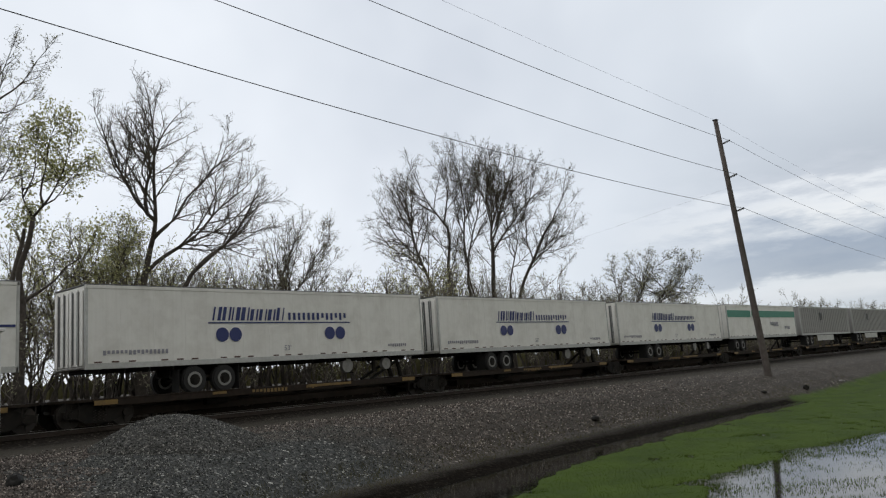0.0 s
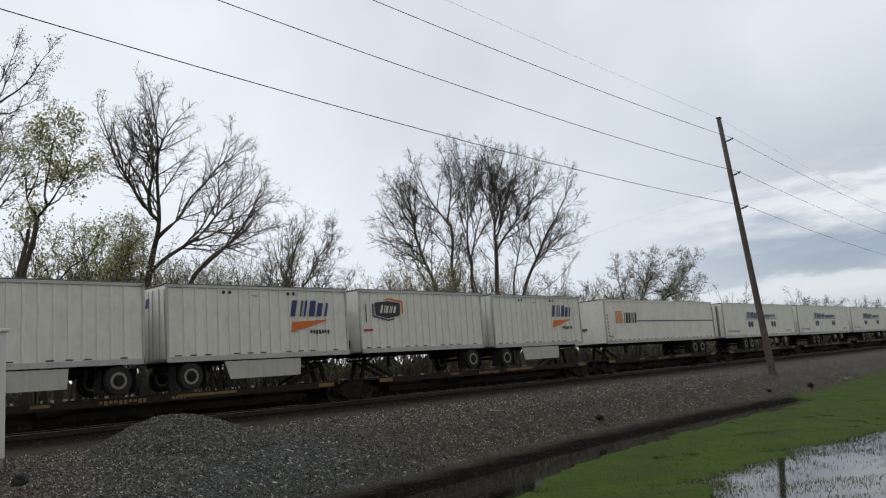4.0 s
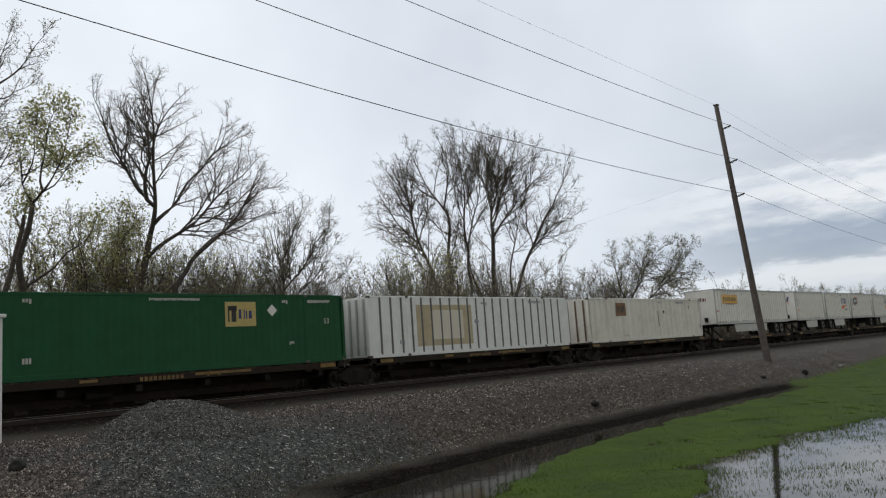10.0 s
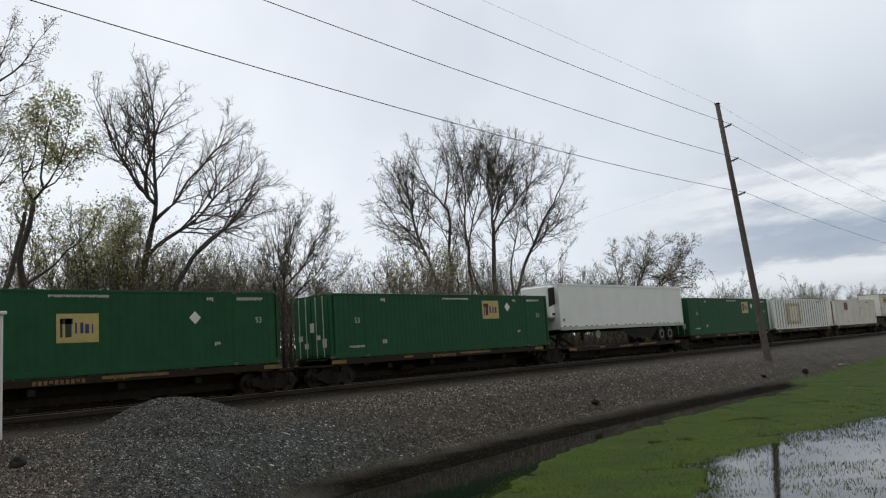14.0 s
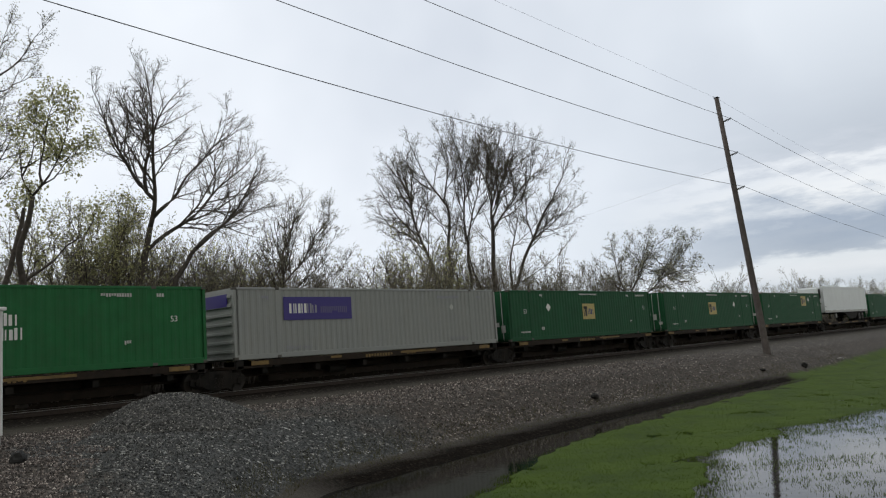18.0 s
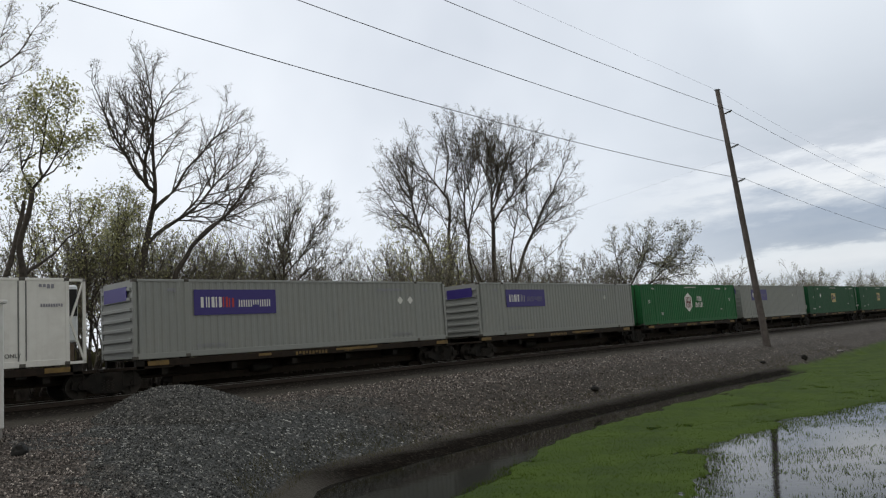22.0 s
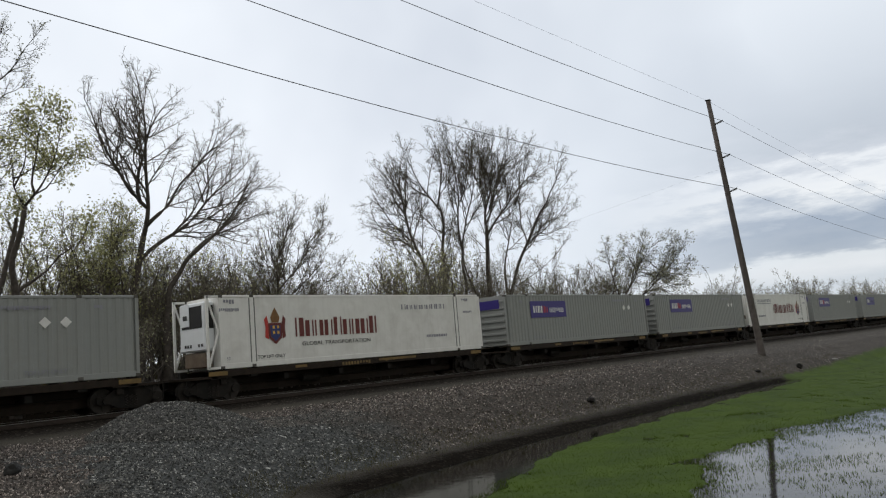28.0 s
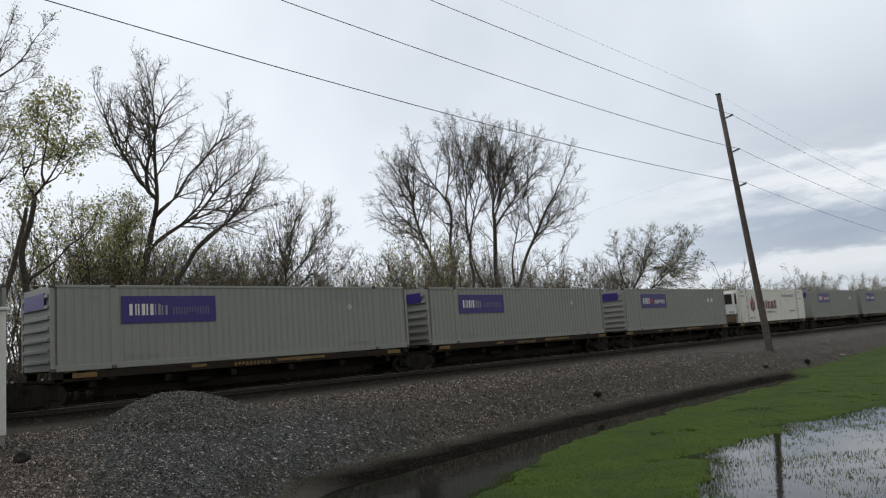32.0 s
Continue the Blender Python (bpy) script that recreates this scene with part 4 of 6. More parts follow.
place(build_tree("tree", 15, [(-0.6, 4.6, 0.5, 14.8, 0.15, 0.05), (0.5, 14.7, 1.4, 18.2, 0.08, -0.04), (0.6, 15.3, 2.9, 17.8, 0.07, 0.06), (0.5, 14.7, 2.4, 15.6, 0.06, 0.08), (0.2, 10.9, 1.8, 13.9, 0.06, 0.05)],
    "bud", 1, 0.05, 0.06, "tall budding tree behind the track", group=BEHIND, bare=9.5, dense=1.6), 11.9, 41)
place(build_tree("tree", 19, [(-0.1, 5.1, 1.5, 12.0, 0.10, -0.06), (0.1, 6.1, 3.3, 11.2, 0.08, 0.04), (0.3, 5.1, 3.5, 9.2, 0.08, 0.03), (0.1, 7.6, -0.4, 11.0, 0.06, -0.05), (0.7, 5.0, 4.1, 7.4, 0.06, 0.05), (-0.2, 5.1, -1.0, 9.4, 0.06, -0.06), (1.5, 7.5, 2.7, 10.9, 0.05, 0.03)],
    "bud", 1, 0.04, 0.04, "upswept slender tree with grey buds behind the track", group=BEHIND, lift=0.42, low=0.08, dense=1.5), 27.4, 38)
place(build_tree("tree", 23, [(-0.5, 5.0, -1.7, 11.5, 0.10, -0.05), (-0.4, 5.2, 2.2, 12.0, 0.11, 0.05), (0.0, 4.9, 6.3, 10.7, 0.11, 0.08), (1.8, 8.0, 6.5, 8.0, 0.07, 0.16), (-1.0, 5.0, -2.8, 8.4, 0.07, 0.05), (0.8, 7.6, 3.6, 11.0, 0.07, -0.05), (2.4, 9.1, 5.7, 6.8, 0.06, 0.20), (0.0, 7.6, 0.1, 11.7, 0.06, 0.05), (3.6, 9.4, 4.6, 11.0, 0.05, 0.0)],
    "bud", 1, 0.07, 0.08, "round-headed tree with drooping green twigs along the line", group=BEHIND, lift=-0.10, low=0.08, dense=1.45), 67.1, 37)
place(build_tree("tree", 27, [(2.3, 4.9, 3.8, 9.0, 0.09, 0.04), (3.2, 4.9, 3.5, 10.5, 0.06, 0.03), (4.2, 4.9, 3.9, 10.4, 0.06, -0.04), (1.4, 5.0, 1.8, 10.2, 0.06, 0.05), (0.6, 5.0, 0.3, 9.2, 0.07, -0.04), (2.9, 7.2, 4.7, 10.3, 0.05, 0.04)],
    "leaf", 4, 0.065, 0.17, "clump of thin stems with olive young leaves behind the track", group=BEHIND, low=0.1, share=0.8, dense=1.4), 14.5, 40)


def thicket_kind(seed, count, height, r, leaf, per, size, label, cat="tree", group="thicket behind the track", dense=0.9):
    rng = random.Random(seed)
    limbs = []
    for k in range(count):
        x, lean = rng.uniform(-0.7, 0.7), radians(rng.uniform(-24, 24))
        h = height * rng.uniform(0.7, 1.0)
        limbs.append((x, 0.2, x + h * math.sin(lean), 0.2 + h * math.cos(lean), r, rng.uniform(-0.08, 0.08)))
    return build_tree("thicket_tree" if cat == "tree" else "brush", seed, limbs, leaf, per, size, 0.08, label, cat, group, "twig_pale", 0.2 if cat == "tree" else 0.1, 0.22, dense, 1.0, least=0.0095)


KINDS = [
    thicket_kind(31, 4, 8.2, 0.075, "dull", 1, 0.055, "thin bare thicket tree behind the track"),
    thicket_kind(32, 3, 8.8, 0.09, "bud", 1, 0.06, "budding thicket tree behind the track"),
    thicket_kind(33, 5, 6.8, 0.07, "leaf", 1, 0.065, "bushy thicket tree with pale green young leaves"),
    thicket_kind(34, 5, 3.6, 0.045, "bud", 1, 0.06, "low tangled brush behind the track", "bush", "brush behind the track", 0.9),
    thicket_kind(35, 3, 7.4, 0.08, "dull", 1, 0.05, "leaning bare thicket tree behind the track"),
    thicket_kind(36, 4, 8.0, 0.08, "bud", 1, 0.09, "distant budding tree along the line", dense=0.6),
    thicket_kind(37, 3, 8.6, 0.08, "dull", 1, 0.08, "distant bare tree along the line", dense=0.6),
]


HEIGHTS = (8.2, 8.8, 6.8, 3.6, 7.4, 8.0, 8.6)


def skyline(x, y):
    """How high the thicket stands over the line of sight, as a slope; it dips where the open sky comes down."""
    return float(np.interp(math.degrees(math.atan2(x, y)), [17, 26, 29, 36, 39.5, 40.8, 42, 44, 50, 55, 60], [0.205, 0.195, 0.165, 0.16, 0.145, 0.115, 0.13, 0.15, 0.145, 0.125, 0.112]))


def thicket():
    rng = random.Random(77)
    first = set()
    spots = []
    for k in range(112):
        y = rng.uniform(36.5, 41) if k % 2 else rng.uniform(42, 50)
        turn = radians(15.5 + 45.5 * (k + rng.uniform(-0.4, 0.4)) / 112)
        x = y * math.tan(turn)
        deg = math.degrees(turn)
        if deg < 24 and k % 3 == 0:
            continue
        kind = rng.choice((1, 2, 2, 4) if deg < 27 else (2, 2, 1, 0) if 42.5 < deg < 49 else (0, 4, 1, 0))
        spots.append((x, y, kind, (1.4 + skyline(x, y) * math.hypot(x, y) * rng.uniform(0.70, 1.0)) / HEIGHTS[kind]))
    for k in range(18):
        y, turn = rng.uniform(37, 46), radians(25.5 + 11.5 * (k + rng.random()) / 18)
        x, kind = y * math.tan(turn), rng.choice((0, 4, 2))
        spots.append((x, y, kind, (1.4 + 0.155 * math.hypot(x, y) * rng.uniform(0.8, 1.05)) / HEIGHTS[kind]))
    for k in range(50):
        spots.append((66 + k * 1.7 + rng.uniform(-0.9, 0.9), rng.uniform(36, 52), rng.choice((5, 6)), rng.uniform(0.55, 0.85)))
    for k in range(46):
        spots.append((6 + k * 2.8 + rng.uniform(-0.8, 0.8), rng.uniform(32.6, 36), 3, rng.uniform(0.7, 1.2)))
    for k in range(60):
        spots.append((112 + k * 4.6 + rng.uniform(-3, 3), rng.uniform(40, 75), rng.choice((5, 6)), rng.uniform(0.95, 1.4)))
    for k in range(52):
        y, turn = rng.uniform(40, 58), radians(65.5 + 11.5 * k / 52 + rng.uniform(-0.3, 0.3))
        spots.append((y * math.tan(turn), y, rng.choice((5, 6)), (1.3 + (0.055 - 0.012 * k / 52) * y / math.cos(turn)) / 8.3 * rng.uniform(0.8, 1.1)))
    for x, y, kind, s in spots:
        z = float(ground_height(np.array(x), np.array(y)))
        m = pose(x, y, z - 0.05, 0, 0, rng.uniform(0, 360))
        src = KINDS[kind]
        ob = src if kind not in first else copy_thing(src, m)
        first.add(kind)
        ob.matrix_basis = m @ Matrix.Diagonal((s, s, s, 1))


thicket()


def far_woods():
    """The dim line of woods on the horizon all round."""
    rng = np.random.default_rng(6)
    n = 5200
    a = rng.uniform(0, 2 * np.pi, n)
    r = rng.uniform(420, 620, n)
    x, y = r * np.sin(a), r * np.cos(a)
    h = rng.uniform(5, 13, n)
    base = np.stack([x, y, 0.2 + 0 * x], 1)
    w = rng.uniform(1.5, 4.0, n)
    side = np.stack([np.cos(a), -np.sin(a), 0 * a], 1)
    v, f = [], []
    for k in range(n):
        b, s = base[k], side[k] * w[k]
        up = np.array([0, 0, h[k]])
        back = np.array([side[k][1], -side[k][0], 0]) * w[k]
        i = len(v)
        v += [b - s, b + s, b + back, b - back, b + up + s * 0.2, b + up * 0.75 - s * 0.8, b + up * 0.7 + s * 0.9]
        f += [(i, i + 2, i + 4), (i + 2, i + 1, i + 6), (i + 1, i + 3, i + 4), (i + 3, i, i + 5), (i, i + 1, i + 4), (i, i + 5, i + 4), (i + 1, i + 6, i + 4)]
    tagged(new("far_woods", from_arrays("far_woods", [tuple(p) for p in v], f, M["straw"])), "dim grey-green line of far woods on the horizon", kind="stuff")


far_woods()

# ---- the train: loads first ----
W, HC = 2.59, 2.84          # width of boxes, height of containers
Y0 = -W / 2                 # near side of a box in its own space


def rect(bm, x0, x1, z0, z1, y, slant=0.0, thick=0.004):
    poly(bm, [(x0, z0), (x1, z0), (x1 + slant, z1), (x0 + slant, z1)], y, thick)


def disc(bm, cx, cz, r, y, n=24):
    poly(bm, [(cx + r * math.cos(k * 2 * math.pi / n), cz + r * math.sin(k * 2 * math.pi / n)) for k in range(n)], y)


def letters(name, text, x, z, size, y, mat, parent, stretch=1.0):
    """Plain lettering, flat on the near side."""
    cu = bpy.data.curves.new(name, "FONT")
    cu.body, cu.size, cu.extrude = text, size, 0.002
    tmp = new(name, cu)
    me = bpy.data.meshes.new_from_object(tmp.evaluated_get(bpy.context.evaluated_depsgraph_get()))
    bpy.data.objects.remove(tmp)
    bpy.data.curves.remove(cu)
    me.materials.clear()
    me.materials.append(mat)
    ob = shared(name, me, parent, pose(x, y - 0.004, z, 90))
    ob.scale = (stretch, 1, 1)
    return ob


def bars(bm, x0, x1, z0, z1, n, y, slant=0.0, gap=0.28, seed=1):
    """n upright bars standing for marks that cannot be read or must not be lettered."""
    rng = random.Random(seed)
    w = (x1 - x0) / n
    for i in range(n):
        lo = z0 + (z1 - z0) * (0.0 if rng.random() < 0.7 else 0.3)
        rect(bm, x0 + i * w, x0 + (i + 1 - gap) * w, lo, z1, y, slant)


def block_marks(bm, x0, x1, z0, z1, n, y, slant=0.0, weight=0.24):
    """A row of plain upright bars, heavy and light in turn, with the width and density of a wordmark."""
    rng = random.Random(n * 7 + int(abs(x0) * 10))
    w = (x1 - x0) / n
    for i in range(n):
        a = x0 + i * w
        heavy = w * (weight + rng.uniform(0.02, 0.12))
        light = w * rng.uniform(0.12, 0.2)
        first = rng.random() < 0.6
        p, q = (heavy, light) if first else (light, heavy)
        h = z1 if i == 0 or rng.random() < 0.5 else z0 + (z1 - z0) * 0.86
        k = slant * (h - z0) / (z1 - z0)
        poly(bm, [(a, z0), (a + p, z0), (a + p + k, h), (a + k, h)], y)
        c = a + w * 0.84 - q
        poly(bm, [(c, z0), (c + q, z0), (c + q + k, h), (c + k, h)], y)


def corrugated(bm, x0, x1, z0, z1, y, depth, pitch, sign=-1):
    """A side sheet with trapezoid ribs; the ribs run upright."""
    n = max(1, round((x1 - x0) / pitch))
    p = (x1 - x0) / n
    pts = []
    for i in range(n):
        a = x0 + i * p
        pts += [(a, 0), (a + p * 0.34, 0), (a + p * 0.5, 1), (a + p * 0.84, 1)]
    pts.append((x1, 0))
    lo = [bm.verts.new((px, y - sign * depth * q, z0)) for px, q in pts]
    hi = [bm.verts.new((px, y - sign * depth * q, z1)) for px, q in pts]
    for i in range(len(pts) - 1):
        bm.faces.new((lo[i], lo[i + 1], hi[i + 1], hi[i]))


def box_core(load, L, H, mat, inset):
    bm = B()
    box(bm, -L / 2 + 0.03, L / 2 - 0.03, -W / 2 + inset, W / 2 - inset, 0.06, H - 0.03)
    return part("body", bm, mat, load)


def container(name, L, H, mat, label, group, rib=0.0, pitch=0.30, seams=(2.06, 14.1)):
    """A 53 ft box: corner and lifting posts, rails, corrugated sides, end doors with bars."""
    load = tagged(new(name), label, "container", group)
    body = box_core(load, L, H, mat, 0.07)
    for s, nm in ((-1, "side_panel"), (1, "side_panel")):
        bm = B()
        y = s * (W / 2 - 0.012)
        if rib > 0:
            cuts = [-L / 2 + 0.12] + [-L / 2 + q for q in seams] + [L / 2 - 0.12]
            for a, b in zip(cuts, cuts[1:]):
                corrugated(bm, a + 0.09, b - 0.09, 0.2, H - 0.1, y, rib, pitch, s)
        else:
            box(bm, -L / 2 + 0.1, L / 2 - 0.1, min(y, y - s * 0.03), max(y, y - s * 0.03), 0.2, H - 0.1)
        part(nm, bm, mat, load)
        for z0, z1, nm2 in ((0.0, 0.2, "bottom_rail"), (H - 0.1, H, "top_rail")):
            bm = B()
            box(bm, -L / 2 + 0.13, L / 2 - 0.13, min(s * (W / 2 - 0.1), s * W / 2), max(s * (W / 2 - 0.1), s * W / 2), z0, z1, 0.012)
            part(nm2, bm, mat, load)
        for q in seams:
            bm = B()
            box(bm, -L / 2 + q - 0.09, -L / 2 + q + 0.09, min(s * (W / 2 - 0.09), s * (W / 2 + 0.002)), max(s * (W / 2 - 0.09), s * (W / 2 + 0.002)), 0.004, H + 0.012, 0.01)
            part("lifting_post", bm, mat, load)
            for z0, z1 in ((-0.002, 0.12), (H - 0.10, H + 0.02)):
                bm = B()
                box(bm, -L / 2 + q - 0.10, -L / 2 + q + 0.10, min(s * (W / 2 - 0.1), s * (W / 2 + 0.006)), max(s * (W / 2 - 0.1), s * (W / 2 + 0.006)), z0, z1, 0.012)
                part("casting", bm, M["casting"], load, "dark grimy corner casting" if q == seams[0] and z0 < 0 and s < 0 else "")
    bm = B()
    box(bm, -L / 2 + 0.05, L / 2 - 0.05, -W / 2 + 0.05, W / 2 - 0.05, H - 0.06, H - 0.015)
    part("roof", bm, mat, load)
    for sx in (-1, 1):
        for sy in (-1, 1):
            bm = B()
            box(bm, min(sx * (L / 2 - 0.13), sx * L / 2), max(sx * (L / 2 - 0.13), sx * L / 2), min(sy * (W / 2 - 0.13), sy * W / 2), max(sy * (W / 2 - 0.13), sy * W / 2), 0, H, 0.012)
            part("corner_post", bm, mat, load)
            for z0, z1 in ((-0.003, 0.12), (H - 0.11, H + 0.004)):
                bm = B()
                x, y = sx * (L / 2 + 0.004), sy * (W / 2 + 0.004)
                box(bm, min(x, x - sx * 0.18), max(x, x - sx * 0.18), min(y, y - sy * 0.17), max(y, y - sy * 0.17), z0, z1, 0.014)
                part("casting", bm, M["casting"], load)
    return load, body


def end_doors(load, L, H, mat, barmat, x):
    for s in (-1, 1):
        bm = B()
        box(bm, x - 0.035, x + 0.01, s * 0.60 - 0.57, s * 0.60 + 0.57, 0.16, H - 0.14, 0.01)
        door = part("door", bm, mat, load)
        for q in (-0.28, 0.22):
            bm = B()
            cyl(bm, (x - 0.07, s * 0.60 + q, H / 2), "z", 0.022, H - 0.2, 8)
            part("lock_rod", bm, barmat, door)


def end_ribs(load, L, H, mat, x):
    for k in range(7):
        z = 0.35 + k * (H - 0.7) / 6
        bm = B()
        box(bm, x - 0.045, x + 0.02, -W / 2 + 0.14, W / 2 - 0.14, z - 0.06, z + 0.06, 0.012)
        part("end_rib", bm, mat, load)


def small_marks(load, L, H, mat, spots):
    """Stencilled data that is too small to read, as short bars: (x, z, width, height) from the left end."""
    bm = B()
    for k, (x, z, w, h) in enumerate(spots):
        bars(bm, -L / 2 + x, -L / 2 + x + w, z, z + h, max(3, int(w / (h * 0.75))), Y0 - 0.003, seed=k)
    tagged(part("stencil_mark", bm, mat, load), kind="stuff")


def diamond(load, name, x, z, r, mat, L, label=""):
    bm = B()
    poly(bm, [(-L / 2 + x - r, z), (-L / 2 + x, z - r), (-L / 2 + x + r, z), (-L / 2 + x, z + r)], Y0 - 0.003)
    return part(name, bm, mat, load, label)


def plate(load, name, x0, x1, z0, z1, mat, L, label="", y=None):
    bm = B()
    rect(bm, -L / 2 + x0, -L / 2 + x1, z0, z1, Y0 - 0.003 if y is None else y)
    return part(name, bm, mat, load, label)


LC = 16.15


def grey_container(second):
    label = "pale grey corrugated container with a purple panel riding a spine car"
    load, body = container("container", LC, HC, M["fgrey"], label, "grey containers on the train", 0.024, 0.30)
    panel = plate(load, "logo_panel", 2.34, 5.98, 1.50, 2.46, M["purple"], LC, "deep purple panel with white bars")
    bm = B()
    block_marks(bm, -LC / 2 + 2.62, -LC / 2 + 3.55, 1.78, 2.18, 3, Y0 - 0.008, 0, 0.3)
    part("logo_mark", bm, M["vwhite"], panel)
    bm = B()
    block_marks(bm, -LC / 2 + 3.55, -LC / 2 + 4.08, 1.78, 2.18, 2, Y0 - 0.008, 0, 0.3)
    part("logo_mark", bm, M["red"] if second else M["vgrey"], panel)
    bm = B()
    bars(bm, -LC / 2 + 4.25, -LC / 2 + 5.75, 1.78, 2.06, 14, Y0 - 0.008, seed=4, gap=0.5)
    part("logo_mark", bm, M["vwhite"] if second else M["lilac"], panel)
    small_marks(load, LC, HC, M["vgrey"], [(1.3, 2.36, 0.35, 0.14), (11.6, 2.38, 1.6, 0.12), (14.6, 2.36, 0.3, 0.14)])
    letters("lettering", "TOP LIFT ONLY", -LC / 2 + 2.4, 0.30, 0.19, Y0 - 0.001, M["vgrey"], load)
    letters("lettering", "TOP LIFT ONLY", -LC / 2 + 12.35, 0.30, 0.19, Y0 - 0.001, M["vgrey"], load)
    if second:
        diamond(load, "placard", 13.0, 1.95, 0.19, M["vwhite"], LC, "white placard")
        diamond(load, "placard", 13.66, 1.95, 0.19, M["vwhite"], LC, "white placard")
    else:
        diamond(load, "placard", 12.6, 1.95, 0.16, M["sidegrey"], LC)
    bm = B()
    box(bm, -LC / 2 - 0.05, -LC / 2 - 0.012, -0.9, 0.9, 2.1, 2.6, 0.004)
    part("end_panel", bm, M["purple"], load, "deep purple end panel")
    end_ribs(load, LC, HC, M["fgrey"], -LC / 2)
    end_doors(load, LC, HC, M["fgrey"], M["alu"], LC / 2 + 0.035)
    return load


def green_container(kind):
    label = "dark green container with a yellow square mark riding a spine car"
    load, body = container("container", LC, HC, M["green"], label, "green containers on the train", 0.007, 0.30)
    x = 10.25 if kind == 0 else 7.45
    z = 1.58 if kind == 0 else 1.08
    sq = plate(load, "logo_panel", x, x + 1.38, z, z + 0.96, M["pale_amber"], LC, "yellow square mark with dark shapes")
    bm = B()
    block_marks(bm, -LC / 2 + x + 0.12, -LC / 2 + x + 0.55, z + 0.18, z + 0.80, 1, Y0 - 0.008, 0, 0.4)
    rect(bm, -LC / 2 + x + 0.12, -LC / 2 + x + 0.52, z + 0.62, z + 0.80, Y0 - 0.008)
    part("logo_mark", bm, M["black"], sq)
    bm = B()
    block_marks(bm, -LC / 2 + x + 0.60, -LC / 2 + x + 1.24, z + 0.30, z + 0.66, 2, Y0 - 0.008, 0, 0.3)
    part("logo_mark", bm, M["navy"], sq)
    diamond(load, "placard", 12.4 if kind != 2 else 3.8, 2.2 if kind == 0 else 1.85, 0.24, M["vwhite"], LC, "white diamond placard")
    letters("lettering", "53", -LC / 2 + 1.35, 1.52, 0.34, Y0 - 0.001, M["sidegrey"], load)
    letters("lettering", "53", -LC / 2 + 15.0, 1.62, 0.32, Y0 - 0.001, M["sidegrey"], load)
    small_marks(load, LC, HC, M["sidegrey"], [(3.0, 2.46, 0.3, 0.16), (7.2, 2.58, 2.0, 0.09), (12.9, 2.46, 0.3, 0.15), (14.2, 2.5, 1.2, 0.12), (3.0, 0.55, 0.3, 0.18), (13.2, 0.78, 0.25, 0.14), (1.0, 0.42, 0.9, 0.10)])
    end_doors(load, LC, HC, M["green"], M["alu"], -LC / 2)
    for k in range(5):
        bm = B()
        rng = random.Random(k + kind)
        y = -0.9 + 0.42 * k
        box(bm, -LC / 2 - 0.058, -LC / 2 - 0.05, y - 0.14, y + 0.14, 0.5 + 0.35 * (k % 3), 0.62 + 0.35 * (k % 3) + rng.uniform(0.05, 0.3))
        part("door_decal", bm, M["sidegrey"], load)
    return load


def hub_container():
    load, body = container("container", LC, HC, M["hub"], "bright green corrugated container with a white hexagon mark", "green containers on the train", 0.02, 0.30)
    cx, cz = -LC / 2 + 7.24, 1.50
    hexa = B()
    poly(hexa, [(cx - 0.60, cz - 0.36), (cx, cz - 0.72), (cx + 0.60, cz - 0.36), (cx + 0.60, cz + 0.36), (cx, cz + 0.72), (cx - 0.60, cz + 0.36)], Y0 - 0.003)
    h = part("logo_hexagon", hexa, M["vwhite"], load, "white hexagon mark")
    bm = B()
    for q in (-0.34, -0.12, 0.12, 0.34):
        rect(bm, cx + q - 0.055, cx + q + 0.055, cz - 0.42, cz + 0.40, Y0 - 0.008)
    rect(bm, cx - 0.28, cx + 0.28, cz - 0.05, cz + 0.05, Y0 - 0.009)
    part("logo_mark", bm, M["maroon"], h)
    bm = B()
    block_marks(bm, -LC / 2 + 8.75, -LC / 2 + 9.6, 1.55, 1.95, 3, Y0 - 0.003, 0, 0.3)
    block_marks(bm, -LC / 2 + 8.4, -LC / 2 + 9.75, 1.10, 1.48, 5, Y0 - 0.003, 0, 0.3)
    part("logo_mark", bm, M["vwhite"], load)
    letters("lettering", "53", -LC / 2 + 0.95, 1.50, 0.32, Y0 - 0.001, M["vwhite"], load)
    letters("lettering", "53", -LC / 2 + 14.7, 1.56, 0.30, Y0 - 0.001, M["vwhite"], load)
    small_marks(load, LC, HC, M["sidegrey"], [(1.6, 2.46, 0.4, 0.12), (6.8, 2.58, 1.9, 0.09), (12.2, 2.46, 1.1, 0.12), (14.2, 2.46, 0.3, 0.12), (2.8, 0.62, 0.3, 0.2), (13.0, 0.8, 0.25, 0.14)])
    end_doors(load, LC, HC, M["hub"], M["dark"], -LC / 2)
    return load


